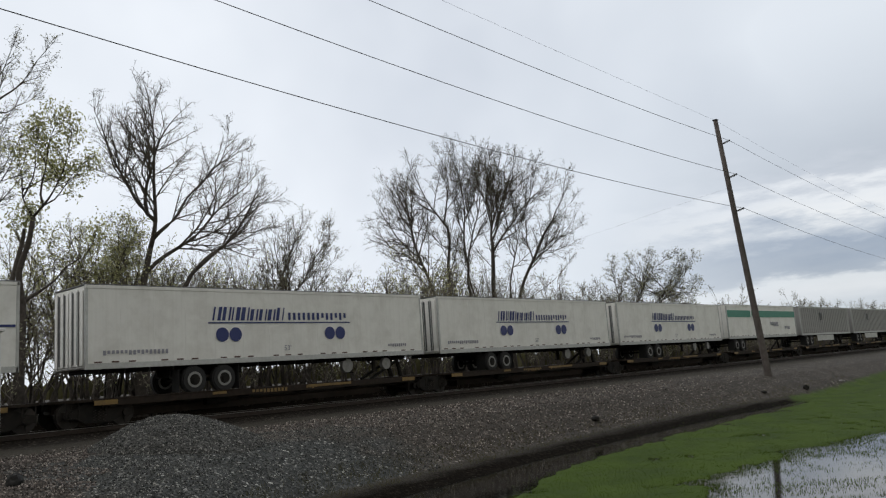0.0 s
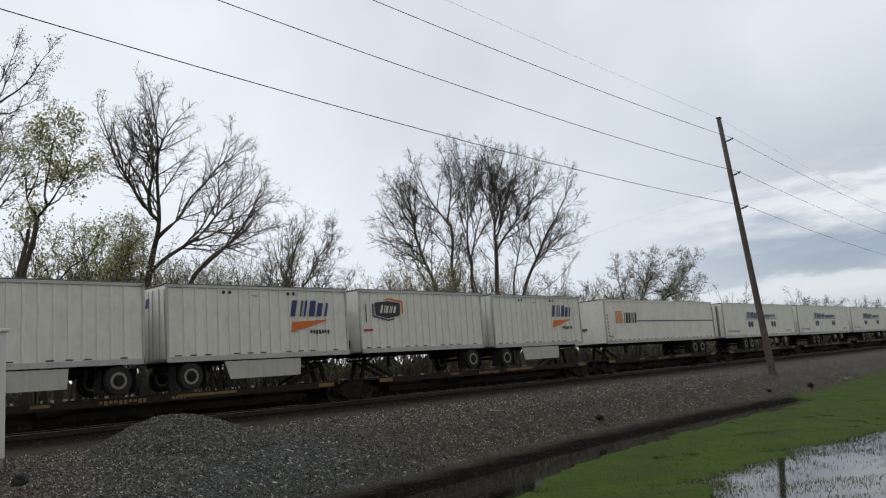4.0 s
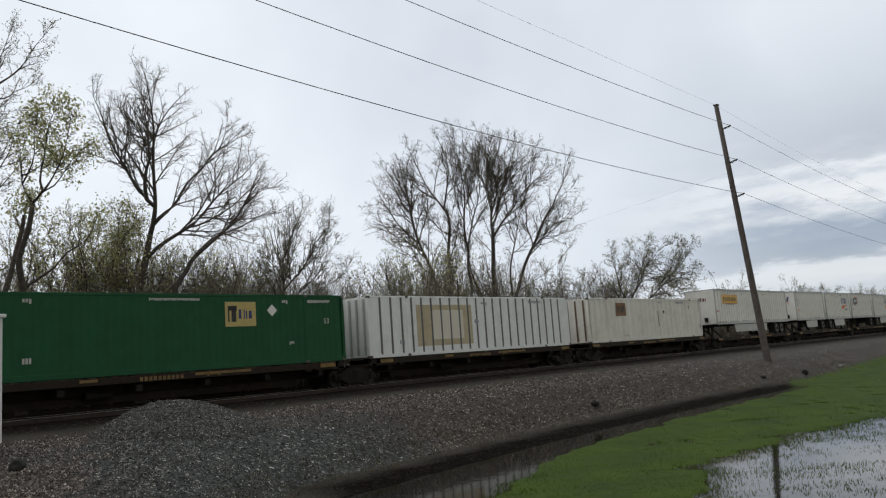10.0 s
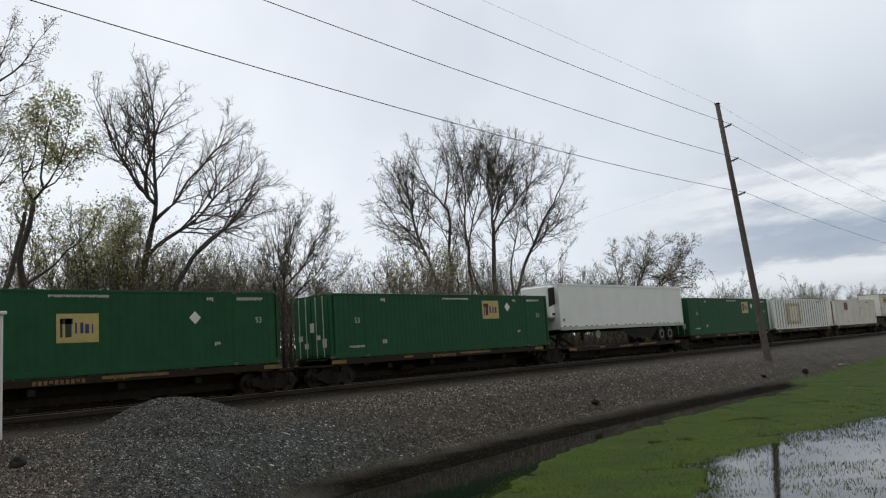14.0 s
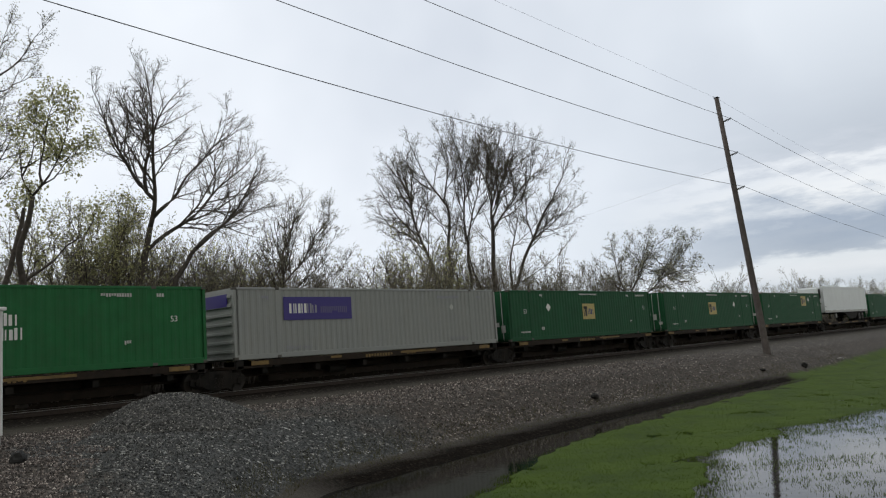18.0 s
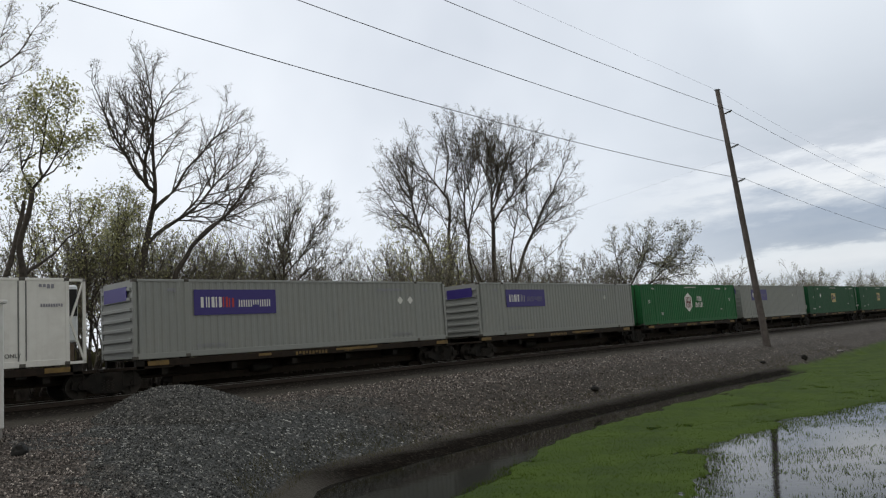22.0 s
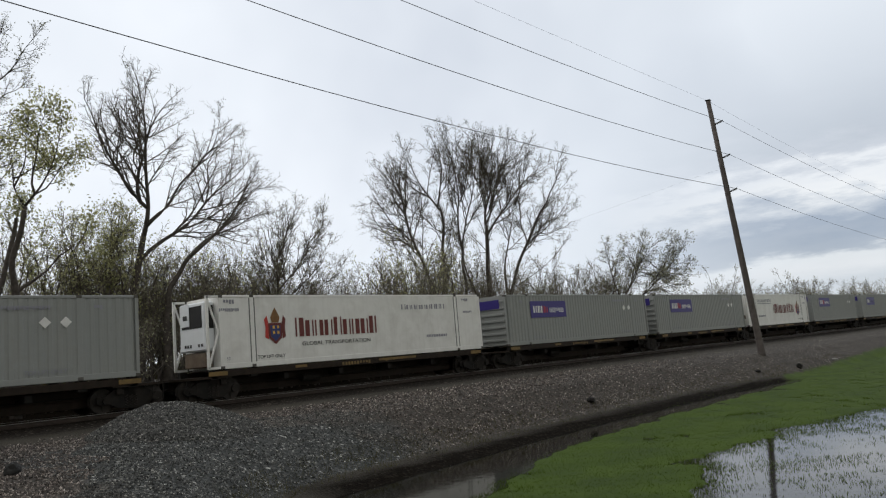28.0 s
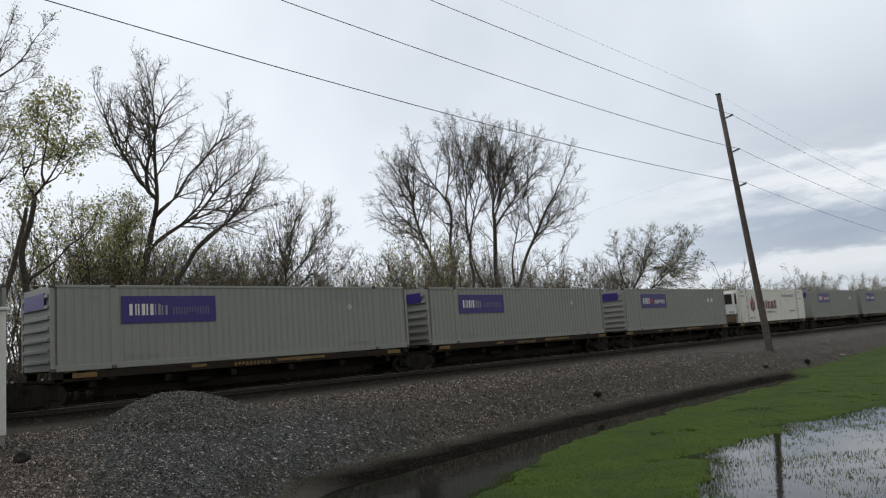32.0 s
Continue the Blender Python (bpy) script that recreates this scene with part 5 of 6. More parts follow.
def ribbed_container():
    """White sheets between dark upright posts, with a faded tan patch."""
    load, body = container("container", LC, HC, M["coolwhite"], "white container with dark upright ribs and a faded tan patch", "white containers on the train", 0.0, 0.3, (2.5, 13.6))
    for k in range(22):
        x = 0.75 + k * 0.685
        if abs(x - 2.5) < 0.16 or abs(x - 13.6) < 0.16:
            continue
        bm = B()
        box(bm, -LC / 2 + x - 0.06, -LC / 2 + x + 0.06, -W / 2 - 0.002, -W / 2 + 0.03, 0.14, HC - 0.06, 0.006)
        part("side_post", bm, M["rib"], load, "dark grimy upright post" if k == 0 else "")
    y = -W / 2 + 0.0085
    plate(load, "faded_patch", 3.1, 7.2, 0.42, 2.42, M["tan"], LC, "faded tan patch", y)
    plate(load, "repainted_patch", 4.2, 6.5, 0.72, 2.16, M["patch"], LC, "pale repainted patch", y - 0.005)
    diamond(load, "placard", 7.55, 1.55, 0.2, M["vgrey"], LC, "small grey placard")
    small_marks(load, LC, HC, M["vgrey"], [(8.0, 2.4, 0.5, 0.16), (12.2, 2.5, 1.2, 0.14), (1.9, 0.5, 0.35, 0.25)])
    for k in range(5):
        bm = B()
        yy = -1.0 + 0.5 * k
        box(bm, -LC / 2 - 0.03, -LC / 2 + 0.02, yy - 0.06, yy + 0.06, 0.15, HC - 0.12, 0.006)
        part("end_post", bm, M["alu"], load)
    return load


def cream_container():
    load, body = container("container", LC, HC, M["cream"], "stained cream white container with upright seams and a brown square mark", "white containers on the train", 0.028, 0.62, (2.3, 14.4))
    sq = plate(load, "logo_panel", 3.4, 4.65, 1.68, 2.54, M["ochre"], LC, "faded rust-brown square mark")
    bm = B()
    block_marks(bm, -LC / 2 + 3.5, -LC / 2 + 4.5, 1.9, 2.36, 3, Y0 - 0.008, 0, 0.3)
    part("logo_mark", bm, M["black"], sq)
    plate(load, "dark_slot", 9.1, 9.18, 0.9, 2.0, M["black"], LC)
    plate(load, "dark_slot", 14.0, 14.1, 2.1, 2.35, M["black"], LC)
    diamond(load, "placard", 10.0, 1.9, 0.14, M["black"], LC)
    small_marks(load, LC, HC, M["vgrey"], [(9.3, 2.5, 0.4, 0.14), (12.0, 2.5, 1.3, 0.13), (4.2, 0.35, 0.5, 0.06), (15.7, 0.6, 0.2, 0.3)])
    for k in range(4):
        bm = B()
        yy = -0.95 + 0.6 * k
        box(bm, -LC / 2 - 0.03, -LC / 2 + 0.02, yy - 0.05, yy + 0.05, 0.15, HC - 0.12, 0.006)
        part("end_post", bm, M["rustpost"], load, "rust-stained end post")
    return load


def crest(load, x, z, L):
    """The painted coat of arms, as plain shapes in its colours."""
    c = -L / 2 + x
    bm = B()
    poly(bm, [(c - 0.32, z - 0.45), (c, z - 0.72), (c + 0.32, z - 0.45), (c + 0.36, z + 0.15), (c - 0.36, z + 0.15)], Y0 - 0.003)
    sh = part("crest_shield", bm, M["maroon"], load, "maroon shield of a painted crest")
    bm = B()
    poly(bm, [(c - 0.22, z - 0.40), (c, z - 0.58), (c + 0.22, z - 0.40), (c + 0.25, z + 0.06), (c - 0.25, z + 0.06)], Y0 - 0.008)
    part("crest_field", bm, M["navy"], sh)
    bm = B()
    for q in (-0.30, -0.08):
        for p in (-0.13, 0.08):
            rect(bm, c + p, c + p + 0.10, z + q, z + q + 0.12, Y0 - 0.012)
    part("crest_charge", bm, M["amber"], sh)
    for s in (-1, 1):
        bm = B()
        poly(bm, [(c + s * 0.34, z - 0.5), (c + s * 0.50, z - 0.42), (c + s * 0.47, z - 0.05), (c + s * 0.52, z + 0.30), (c + s * 0.40, z + 0.46), (c + s * 0.33, z + 0.16)][::s], Y0 - 0.003)
        part("crest_side", bm, M["red"] if s < 0 else M["maroon"], sh)
    bm = B()
    poly(bm, [(c - 0.17, z + 0.16), (c + 0.17, z + 0.16), (c + 0.22, z + 0.38), (c + 0.10, z + 0.62), (c, z + 0.78), (c - 0.10, z + 0.62), (c - 0.22, z + 0.38)], Y0 - 0.003)
    part("crest_top", bm, M["ochre"], sh)


def reefer_container(flip):
    """A refrigerated box: smooth white sides, an open end frame with the cooling unit in it."""
    L = LC
    e = 1 if flip else -1      # end with the cooling unit
    seams = (1.98, 14.2) if flip else (1.48, 13.7)
    load, body = container("container", L - 0.5, HC, M["white"], "white refrigerated container with dark red marks and a painted crest", "white containers on the train", 0.0, 0.3, seams)
    for o in load.children:
        o.matrix_basis = pose(-e * 0.25, 0, 0)
    for q in (1.98, 14.2):
        for d in (-0.115, 0.115):
            bm = B()
            box(bm, -L / 2 + q + d - 0.018, -L / 2 + q + d + 0.018, Y0 - 0.001, Y0 + 0.03, 0.2, HC - 0.1)
            part("panel_joint", bm, M["ribgrey"], load, "dark grimy panel joint" if q < 2 and d < 0 else "")
    # the cooling unit hangs in an open frame at the end of the box
    xb = e * (L / 2 - 0.5)
    end_doors(load, L, HC, M["white"], M["rustpost"], -e * (L / 2 + 0.012))
    rng = random.Random(5)
    for k in range(9):
        bm = B()
        yy, zz = rng.uniform(-1.1, 1.0), rng.uniform(0.25, 2.3)
        x = -e * (L / 2 + 0.03)
        box(bm, x - 0.02, x + 0.02, yy, yy + rng.uniform(0.08, 0.22), zz, zz + rng.uniform(0.08, 0.35))
        part("rust_plate", bm, M["rustpost"], load, "rusty door fitting" if k == 0 else "")
    bm = B()
    box(bm, min(xb, xb + e * 0.422), max(xb, xb + e * 0.422), -0.95, 0.95, 0.75, 2.65, 0.06)
    unit = part("cooling_unit", bm, M["bright"], load, "white cooling unit with a black grille")
    bm = B()
    xx = xb + e * 0.428
    box(bm, min(xx, xx + e * 0.020), max(xx, xx + e * 0.020), -0.75, 0.75, 1.65, 2.5, 0.01)
    part("grille", bm, M["mesh"], unit, "black grille")
    bm = B()
    box(bm, min(xb + e * 0.054, xb + e * 0.381), max(xb + e * 0.054, xb + e * 0.381), -0.975, -0.955, 1.6, 2.5, 0.005)
    part("side_grille", bm, M["mesh"], unit, "black side grille")
    bm = B()
    xx = xb + e * 0.452
    box(bm, min(xx, xx + e * 0.020), max(xx, xx + e * 0.020), 0.12, 0.70, 1.75, 2.62, 0.02)
    hatch = part("service_hatch", bm, M["bright"], unit, "white service hatch over the grille")
    bm = B()
    xx = xb + e * 0.476
    box(bm, min(xx, xx + e * 0.014), max(xx, xx + e * 0.014), 0.26, 0.56, 2.0, 2.18, 0.004)
    part("display", bm, M["black"], hatch)
    for yy in (-0.78, -0.55, 0.05, 0.25, 0.45):
        bm = B()
        xx = xb + e * 0.425
        box(bm, min(xx, xx + e * 0.020), max(xx, xx + e * 0.020), yy, yy + 0.12, 0.92, 1.03, 0.004)
        part("control", bm, M["black"], unit, "small black control")
    bm = B()
    box(bm, min(xb + e * 0.034, xb + e * 0.340), max(xb + e * 0.034, xb + e * 0.340), -0.8, 0.8, 0.10, 0.70, 0.05)
    part("fuel_tank", bm, M["rustpost"], load, "dull brown fuel tank")
    for s in (-1, 1):
        for a, b, nm in (((xb + e * 0.490, s * 1.24, 0.06), (xb + e * 0.490, s * 1.24, HC - 0.02), "frame_post"), ((xb, s * 1.24, 0.06), (xb + e * 0.530, s * 1.24, 0.06), "frame_rail"), ((xb, s * 1.24, HC - 0.06), (xb + e * 0.530, s * 1.24, HC - 0.06), "frame_rail"), ((xb + e * 0.034, s * 1.24, HC / 2), (xb + e * 0.476, s * 1.24, HC - 0.1), "frame_brace"), ((xb + e * 0.034, s * 1.24, HC / 2), (xb + e * 0.476, s * 1.24, 0.1), "frame_brace")):
            bm = B()
            beam(bm, a, b, 0.09 if nm != "frame_brace" else 0.06)
            part(nm, bm, M["white"], load)
    bm = B()
    if flip:
        block_marks(bm, -L / 2 + 6.35, -L / 2 + 11.9, 1.05, 1.92, 9, Y0 - 0.003, 0, 0.34)
        part("wordmark", bm, M["maroon"], load, "heavy dark red wordmark shapes")
        crest(load, 12.95, 1.45, L)
        bm = B()
        block_marks(bm, -L / 2 + 2.5, -L / 2 + 5.9, 2.12, 2.40, 9, Y0 - 0.003, 0, 0.2)
        bars(bm, -L / 2 + 2.5, -L / 2 + 5.9, 1.95, 2.03, 30, Y0 - 0.003, seed=2)
        part("wordmark", bm, M["vgrey"], load, "grey wordmark shapes")
        bm = B()
        bars(bm, -L / 2 + 2.45, -L / 2 + 4.25, 0.78, 0.93, 13, Y0 - 0.003, seed=3, gap=0.35)
        part("wordmark", bm, M["vgrey"], load)
        letters("lettering", "TOP LIFT ONLY", -L / 2 + 12.9, 0.32, 0.18, Y0 - 0.001, M["black"], load)
    else:
        block_marks(bm, -L / 2 + 4.05, -L / 2 + 8.7, 1.10, 1.88, 9, Y0 - 0.003, 0, 0.34)
        part("wordmark", bm, M["maroon"], load, "heavy dark red wordmark shapes")
        crest(load, 3.05, 1.55, L)
        bm = B()
        letters("lettering", "GLOBAL TRANSPORTATION", -L / 2 + 4.35, 0.72, 0.235, Y0 - 0.001, M["black"], load, 1.28)
        block_marks(bm, -L / 2 + 10.3, -L / 2 + 13.4, 2.14, 2.38, 9, Y0 - 0.003, 0, 0.2)
        part("wordmark", bm, M["vgrey"], load, "grey wordmark shapes")
        bm = B()
        bars(bm, -L / 2 + 11.9, -L / 2 + 13.4, 0.76, 0.88, 12, Y0 - 0.003, seed=7)
        part("wordmark", bm, M["vgrey"], load)
        letters("lettering", "TOP LIFT ONLY", -L / 2 + 2.15, 0.3, 0.19, Y0 - 0.001, M["black"], load)
        letters("lettering", "53'", -L / 2 + 0.75, 0.33, 0.16, Y0 - 0.001, M["vgrey"], load)
    small_marks(load, L, HC, M["vgrey"], [(0.7, 2.5, 0.5, 0.16), (0.5, 2.2, 0.9, 0.12), (14.7, 2.5, 0.5, 0.14), (14.75, 1.9, 0.7, 0.1)])
    return load


# trailers
def road_wheel(parent, x, y, z):
    bm = B()
    cyl(bm, (x, y, z), "y", 0.50, 0.30, 28)
    bmesh.ops.bevel(bm, geom=[e for e in bm.edges if abs(e.calc_face_angle(0)) > 1.2], offset=0.05, segments=2, affect="EDGES")
    tyre = part("tyre", bm, M["rubber"], parent, smooth=False)
    for s in (-1, 1):
        bm = B()
        cyl(bm, (x, y + s * 0.150, z), "y", 0.29, 0.03, 24)
        rim = part("rim", bm, M["rim"], tyre, "pale steel wheel disc")
        bm = B()
        cyl(bm, (x, y + s * 0.158, z), "y", 0.205, 0.03, 18)
        cyl(bm, (x, y + s * 0.185, z), "y", 0.11, 0.06, 12)
        part("hub", bm, M["dark"], tyre, "dark greasy hub")


def trailer(name, L, H, mat, label, group, ribs=0.0, nose_left=False, axles=2, skirt=None, dashes=True, tail=1.45):
    """A road trailer riding on the car: box, rails, landing gear, axles with twin wheels. z = 0 is the underside of the box."""
    load = tagged(new(name), label, "trailer", group)
    bm = B()
    inset = 0.05 if ribs > 0 else 0.02
    box(bm, -L / 2 + 0.02, L / 2 - 0.02, -W / 2 + inset, W / 2 - inset, 0.05, H - 0.02, 0.03)
    body = part("body", bm, mat, load)
    bm = B()
    box(bm, -L / 2 - 0.004, L / 2 + 0.004, -W / 2 - 0.004, W / 2 + 0.004, H + 0.003, H + 0.035, 0.008)
    part("roof_edge", bm, M["ribgrey"] if mat is not M["bright"] else mat, load, "thin dark roof edge" if mat is not M["bright"] else "")
    e = -1 if nose_left else 1
    for s in (-1, 1):
        bm = B()
        y = s * W / 2
        if ribs > 0:
            n = int((L - 0.5) / ribs)
            box(bm, -0.045, 0.045, min(0, -s * 0.06), max(0, -s * 0.06), 0.2, H - 0.12, 0.012)
            me = mesh_of("rib", bm, mat)
            for k in range(1, n):
                shared("rib", me, load, pose(-L / 2 + 0.25 + k * (L - 0.5) / n, y, 0))
        else:
            box(bm, -0.018, 0.018, min(-s * 0.016, -s * 0.03), max(-s * 0.016, -s * 0.03), 0.2, H - 0.12)
            me = mesh_of("panel_seam", bm, mat)
            for k in range(1, int(L / 1.22) if mat is not M["bright"] else 1):
                shared("panel_seam", me, load, pose(-L / 2 + k * 1.22, y, 0))
        for z0, z1, nm, mm in ((0.0, 0.20, "bottom_rail", "alu"), (H - 0.12, H, "top_rail", "alu" if ribs > 0 else "white")):
            bm = B()
            box(bm, -L / 2, L / 2, min(y, y - s * 0.07), max(y, y - s * 0.07), z0, z1, 0.012)
            part(nm, bm, M[mm] if mat != M["bright"] or nm == "bottom_rail" else mat, load)
    for sx in (-1, 1):
        for s in (-1, 1):
            bm = B()
            x, y = sx * L / 2, s * W / 2
            box(bm, min(x, x - sx * 0.10), max(x, x - sx * 0.10), min(y, y - s * 0.10), max(y, y - s * 0.10), 0.003, H + 0.004, 0.02)
            part("corner_post", bm, M["alu"] if mat != M["bright"] else mat, load)
    if dashes:
        bm = B()
        n = int(L / 0.62)
        for k in range(n):
            x = -L / 2 + 0.3 + k * (L - 0.6) / n
            if k % 4 != 3:
                rect(bm, x, x + 0.26, 0.21, 0.26, -W / 2 - 0.001)
        tagged(part("reflective_tape", bm, M["bar"], load, "row of dark red reflective dashes"), kind="stuff")
    # nose, doors
    xd = -e * L / 2
    for s in (-1, 1):
        bm = B()
        x = xd - e * 0.0
        box(bm, min(x, x - e * 0.03), max(x, x - e * 0.03), s * 0.6 - 0.56, s * 0.6 + 0.56, 0.14, H - 0.16, 0.01)
        door = part("door", bm, mat, load)
        for q in (-0.25, 0.25):
            bm = B()
            cyl(bm, (xd - e * 0.055, s * 0.6 + q, H / 2), "z", 0.02, H - 0.3, 8)
            part("lock_rod", bm, M["alu"], door)
    # underframe
    bm = B()
    box(bm, -0.03, 0.03, -W / 2 + 0.1, W / 2 - 0.1, -0.12, 0.05)
    me = mesh_of("cross_member", bm, M["dark"])
    for k in range(int(L / 0.9)):
        shared("cross_member", me, load, pose(-L / 2 + 0.5 + k * 0.9, 0, 0))
    axle0 = -e * (L / 2 - (tail if axles == 2 else 0.95))
    wz = -0.53
    for k in range(axles):
        x = axle0 + e * k * 1.24
        bm = B()
        cyl(bm, (x, 0, wz), "y", 0.065, 1.9, 12)
        axle = part("axle", bm, M["dark"], load)
        for y in (-1.11, 1.11):
            road_wheel(load, x, y, wz)
    bm = B()
    x0, x1 = sorted((axle0 - e * 0.6, axle0 + e * (1.24 * (axles - 1) + 1.2)))
    for y in (-0.5, 0.5):
        box(bm, x0, x1, y - 0.06, y + 0.06, -0.36, -0.12)
    box(bm, x0 + 0.2, x0 + 0.3, -0.9, 0.9, -0.4, -0.1)
    part("bogie_frame", bm, M["dark"], load)
    for q in (-0.62, 0.62 + 1.24 * (axles - 1)):
        bm = B()
        x = axle0 + e * q
        box(bm, x - 0.008, x + 0.008, -1.25, -0.72, -0.95, -0.13)
        part("mud_flap", bm, M["rubber"], load)
    lx = e * (L / 2 - (2.9 if axles == 2 else 2.0))
    for y in (-0.85, 0.85):
        bm = B()
        box(bm, lx - 0.07, lx + 0.07, y - 0.07, y + 0.07, -0.62, -0.1, 0.01)
        beam(bm, (lx, y, -0.35), (lx - e * 0.6, y, -0.1), 0.05)
        box(bm, lx - 0.14, lx + 0.14, y - 0.12, y + 0.12, -0.66, -0.62)
        part("landing_leg", bm, M["dark"], load)
    bm = B()
    box(bm, e * (L / 2 - 1.6) - 0.7, e * (L / 2 - 1.6) + 0.7, -0.6, 0.6, -0.16, -0.121)
    cyl(bm, (e * (L / 2 - 0.95), 0, -0.2), "z", 0.05, 0.12, 10)
    part("kingpin_plate", bm, M["dark"], load)
    if skirt:
        bm = B()
        a, b, drop = skirt
        poly(bm, [(-L / 2 + a, -0.04), (-L / 2 + a + 0.25, -drop), (-L / 2 + b - 0.05, -drop), (-L / 2 + b, -0.04)], -W / 2 + 0.08, 0.03)
        part("side_skirt", bm, M["sidegrey"], load, "white aerodynamic side skirt")
    return load


LT, LP, HT = 16.12, 8.5, 2.86


def alliance_trailer():
    load = trailer("trailer", LT, HT, M["white"], "white road trailer with blue discs riding a spine car", "white trailers on the train", tail=4.0)
    bm = B()
    for cx in (5.17, 5.75, 10.40, 10.98):
        disc(bm, -LT / 2 + cx, 1.10, 0.275, Y0 - 0.003)
    part("logo_disc", bm, M["navy"], load, "pairs of solid navy blue discs")
    bm = B()
    block_marks(bm, -LT / 2 + 4.75, -LT / 2 + 8.05, 1.64, 2.16, 8, Y0 - 0.003, 0.10, 0.30)
    rect(bm, -LT / 2 + 4.58, -LT / 2 + 11.56, 1.53, 1.58, Y0 - 0.003)
    part("wordmark", bm, M["navy"], load, "navy blue wordmark shapes over a thin line")
    bm = B()
    bars(bm, -LT / 2 + 8.25, -LT / 2 + 11.45, 1.66, 1.96, 13, Y0 - 0.003, 0, 0.5, 3)
    part("wordmark", bm, M["navy"], load)
    bm = B()
    bars(bm, -LT / 2 + 0.6, -LT / 2 + 3.0, 0.46, 0.62, 16, Y0 - 0.003, 0, 0.35, 5)
    bars(bm, -LT / 2 + 13.8, -LT / 2 + 15.0, 0.42, 0.56, 9, Y0 - 0.003, 0, 0.35, 6)
    tagged(part("stencil_mark", bm, M["vgrey"], load), kind="stuff")
    letters("lettering", "53'", -LT / 2 + 8.0, 0.42, 0.30, Y0 - 0.001, M["vgrey"], load)
    bm = B()
    for y in (-0.8, -0.35, 0.35, 0.8):
        box(bm, -LT / 2 - 0.038, -LT / 2 - 0.031, y - 0.1, y + 0.1, 0.2, HT - 0.2)
    part("door_stripe", bm, M["rib"], load, "dark upright door bars")
    for y in (0.35,):
        bm = B()
        cyl(bm, (LT / 2 - 4.6, -0.95, -0.33), "y", 0.30, 0.2, 20)
        part("air_tank", bm, M["rim"], load, "pale round tank end")
        bm = B()
        cyl(bm, (LT / 2 - 2.3, -0.98, -0.33), "y", 0.26, 0.2, 20)
        part("air_tank", bm, M["rim"], load)
    return load


def blue_line_trailer():
    load = trailer("trailer", LT, HT, M["white"], "long white trailer with a thin blue line and an orange square", "white trailers on the train", nose_left=True, tail=2.4)
    sq = plate(load, "logo_panel", 1.3, 2.15, 1.33, 2.12, M["orange"], LT, "orange square mark")
    bm = B()
    for k in range(4):
        beam(bm, (-LT / 2 + 1.45 + k * 0.16, Y0 - 0.01, 1.36), (-LT / 2 + 1.36 + k * 0.22, Y0 - 0.01, 2.08), 0.008, 0.045)
    part("logo_mark", bm, M["vwhite"], sq)
    bm = B()
    block_marks(bm, -LT / 2 + 2.35, -LT / 2 + 4.05, 1.33, 2.02, 3, Y0 - 0.003, 0.08, 0.34)
    part("wordmark", bm, M["black"], load, "heavy slate wordmark shapes")
    plate(load, "blue_line", 4.1, LT - 0.12, 1.42, 1.50, M["navy"], LT, "thin navy line")
    small_marks(load, LT, HT, M["vgrey"], [(0.35, 0.35, 0.5, 0.16)])
    bm = B()
    for k in range(7):
        rect(bm, -LT / 2 + 0.2, -LT / 2 + 0.36, 0.45 + k * 0.22, 0.58 + k * 0.22, Y0 - 0.003)
    tagged(part("stencil_mark", bm, M["vgrey"], load), kind="stuff")
    bm = B()
    bars(bm, -0.9, -0.1, 0.9, 1.1, 5, 0, 0, 0.3, 2)
    ob = part("nose_mark", bm, M["black"], load)
    ob.matrix_basis = pose(-LT / 2 - 0.005, 0, 0, 0, 0, -90)
    return load


def nose_box(load, L, e, mat):
    bm = B()
    x = e * L / 2
    box(bm, min(x + e * 0.005, x + e * 0.09), max(x + e * 0.005, x + e * 0.09), -0.55, -0.25, 0.25, 0.62, 0.02)
    part("hose_box", bm, mat, load, "dark hose connection box")


def shield_trailer():
    """Short trailer with a dark shield mark."""
    load = trailer("pup_trailer", LP, HT, M["white"], "short ribbed white trailer with a dark shield mark", "short trailers on the train", 0.47, True, 1)
    c, z = -LP / 2 + 1.72, 1.98
    bm = B()
    poly(bm, [(c - 0.75, z - 0.28), (c, z - 0.42), (c + 0.75, z - 0.28), (c + 0.80, z + 0.30), (c, z + 0.38), (c - 0.80, z + 0.30)], Y0 - 0.003)
    sh = part("logo_shield", bm, M["black"], load, "dark shield mark edged blue and orange")
    bm = B()
    block_marks(bm, c - 0.5, c + 0.5, z - 0.18, z + 0.2, 3, Y0 - 0.008, 0.12, 0.3)
    part("logo_mark", bm, M["vwhite"], sh)
    bm = B()
    poly(bm, [(c - 0.97, z - 0.34), (c, z - 0.55), (c + 0.4, z - 0.47), (c + 0.4, z - 0.42), (c, z - 0.48), (c - 0.88, z - 0.30), (c - 0.88, z + 0.25), (c - 0.97, z + 0.25)], Y0 - 0.003)
    part("logo_edge", bm, M["navy"], sh)
    bm = B()
    poly(bm, [(c - 0.3, z + 0.42), (c + 0.1, z + 0.52), (c + 0.98, z + 0.40), (c + 0.98, z - 0.2), (c + 0.89, z - 0.2), (c + 0.89, z + 0.33), (c + 0.1, z + 0.45)], Y0 - 0.003)
    part("logo_edge", bm, M["orange"], sh)
    plate(load, "nose_slot", 0.35, 0.40, 1.4, 2.2, M["black"], LP)
    plate(load, "notice", 0.2, 0.75, 0.98, 1.08, M["red"], LP, "small red notice")
    nose_box(load, LP, -1, M["dark"])
    return load


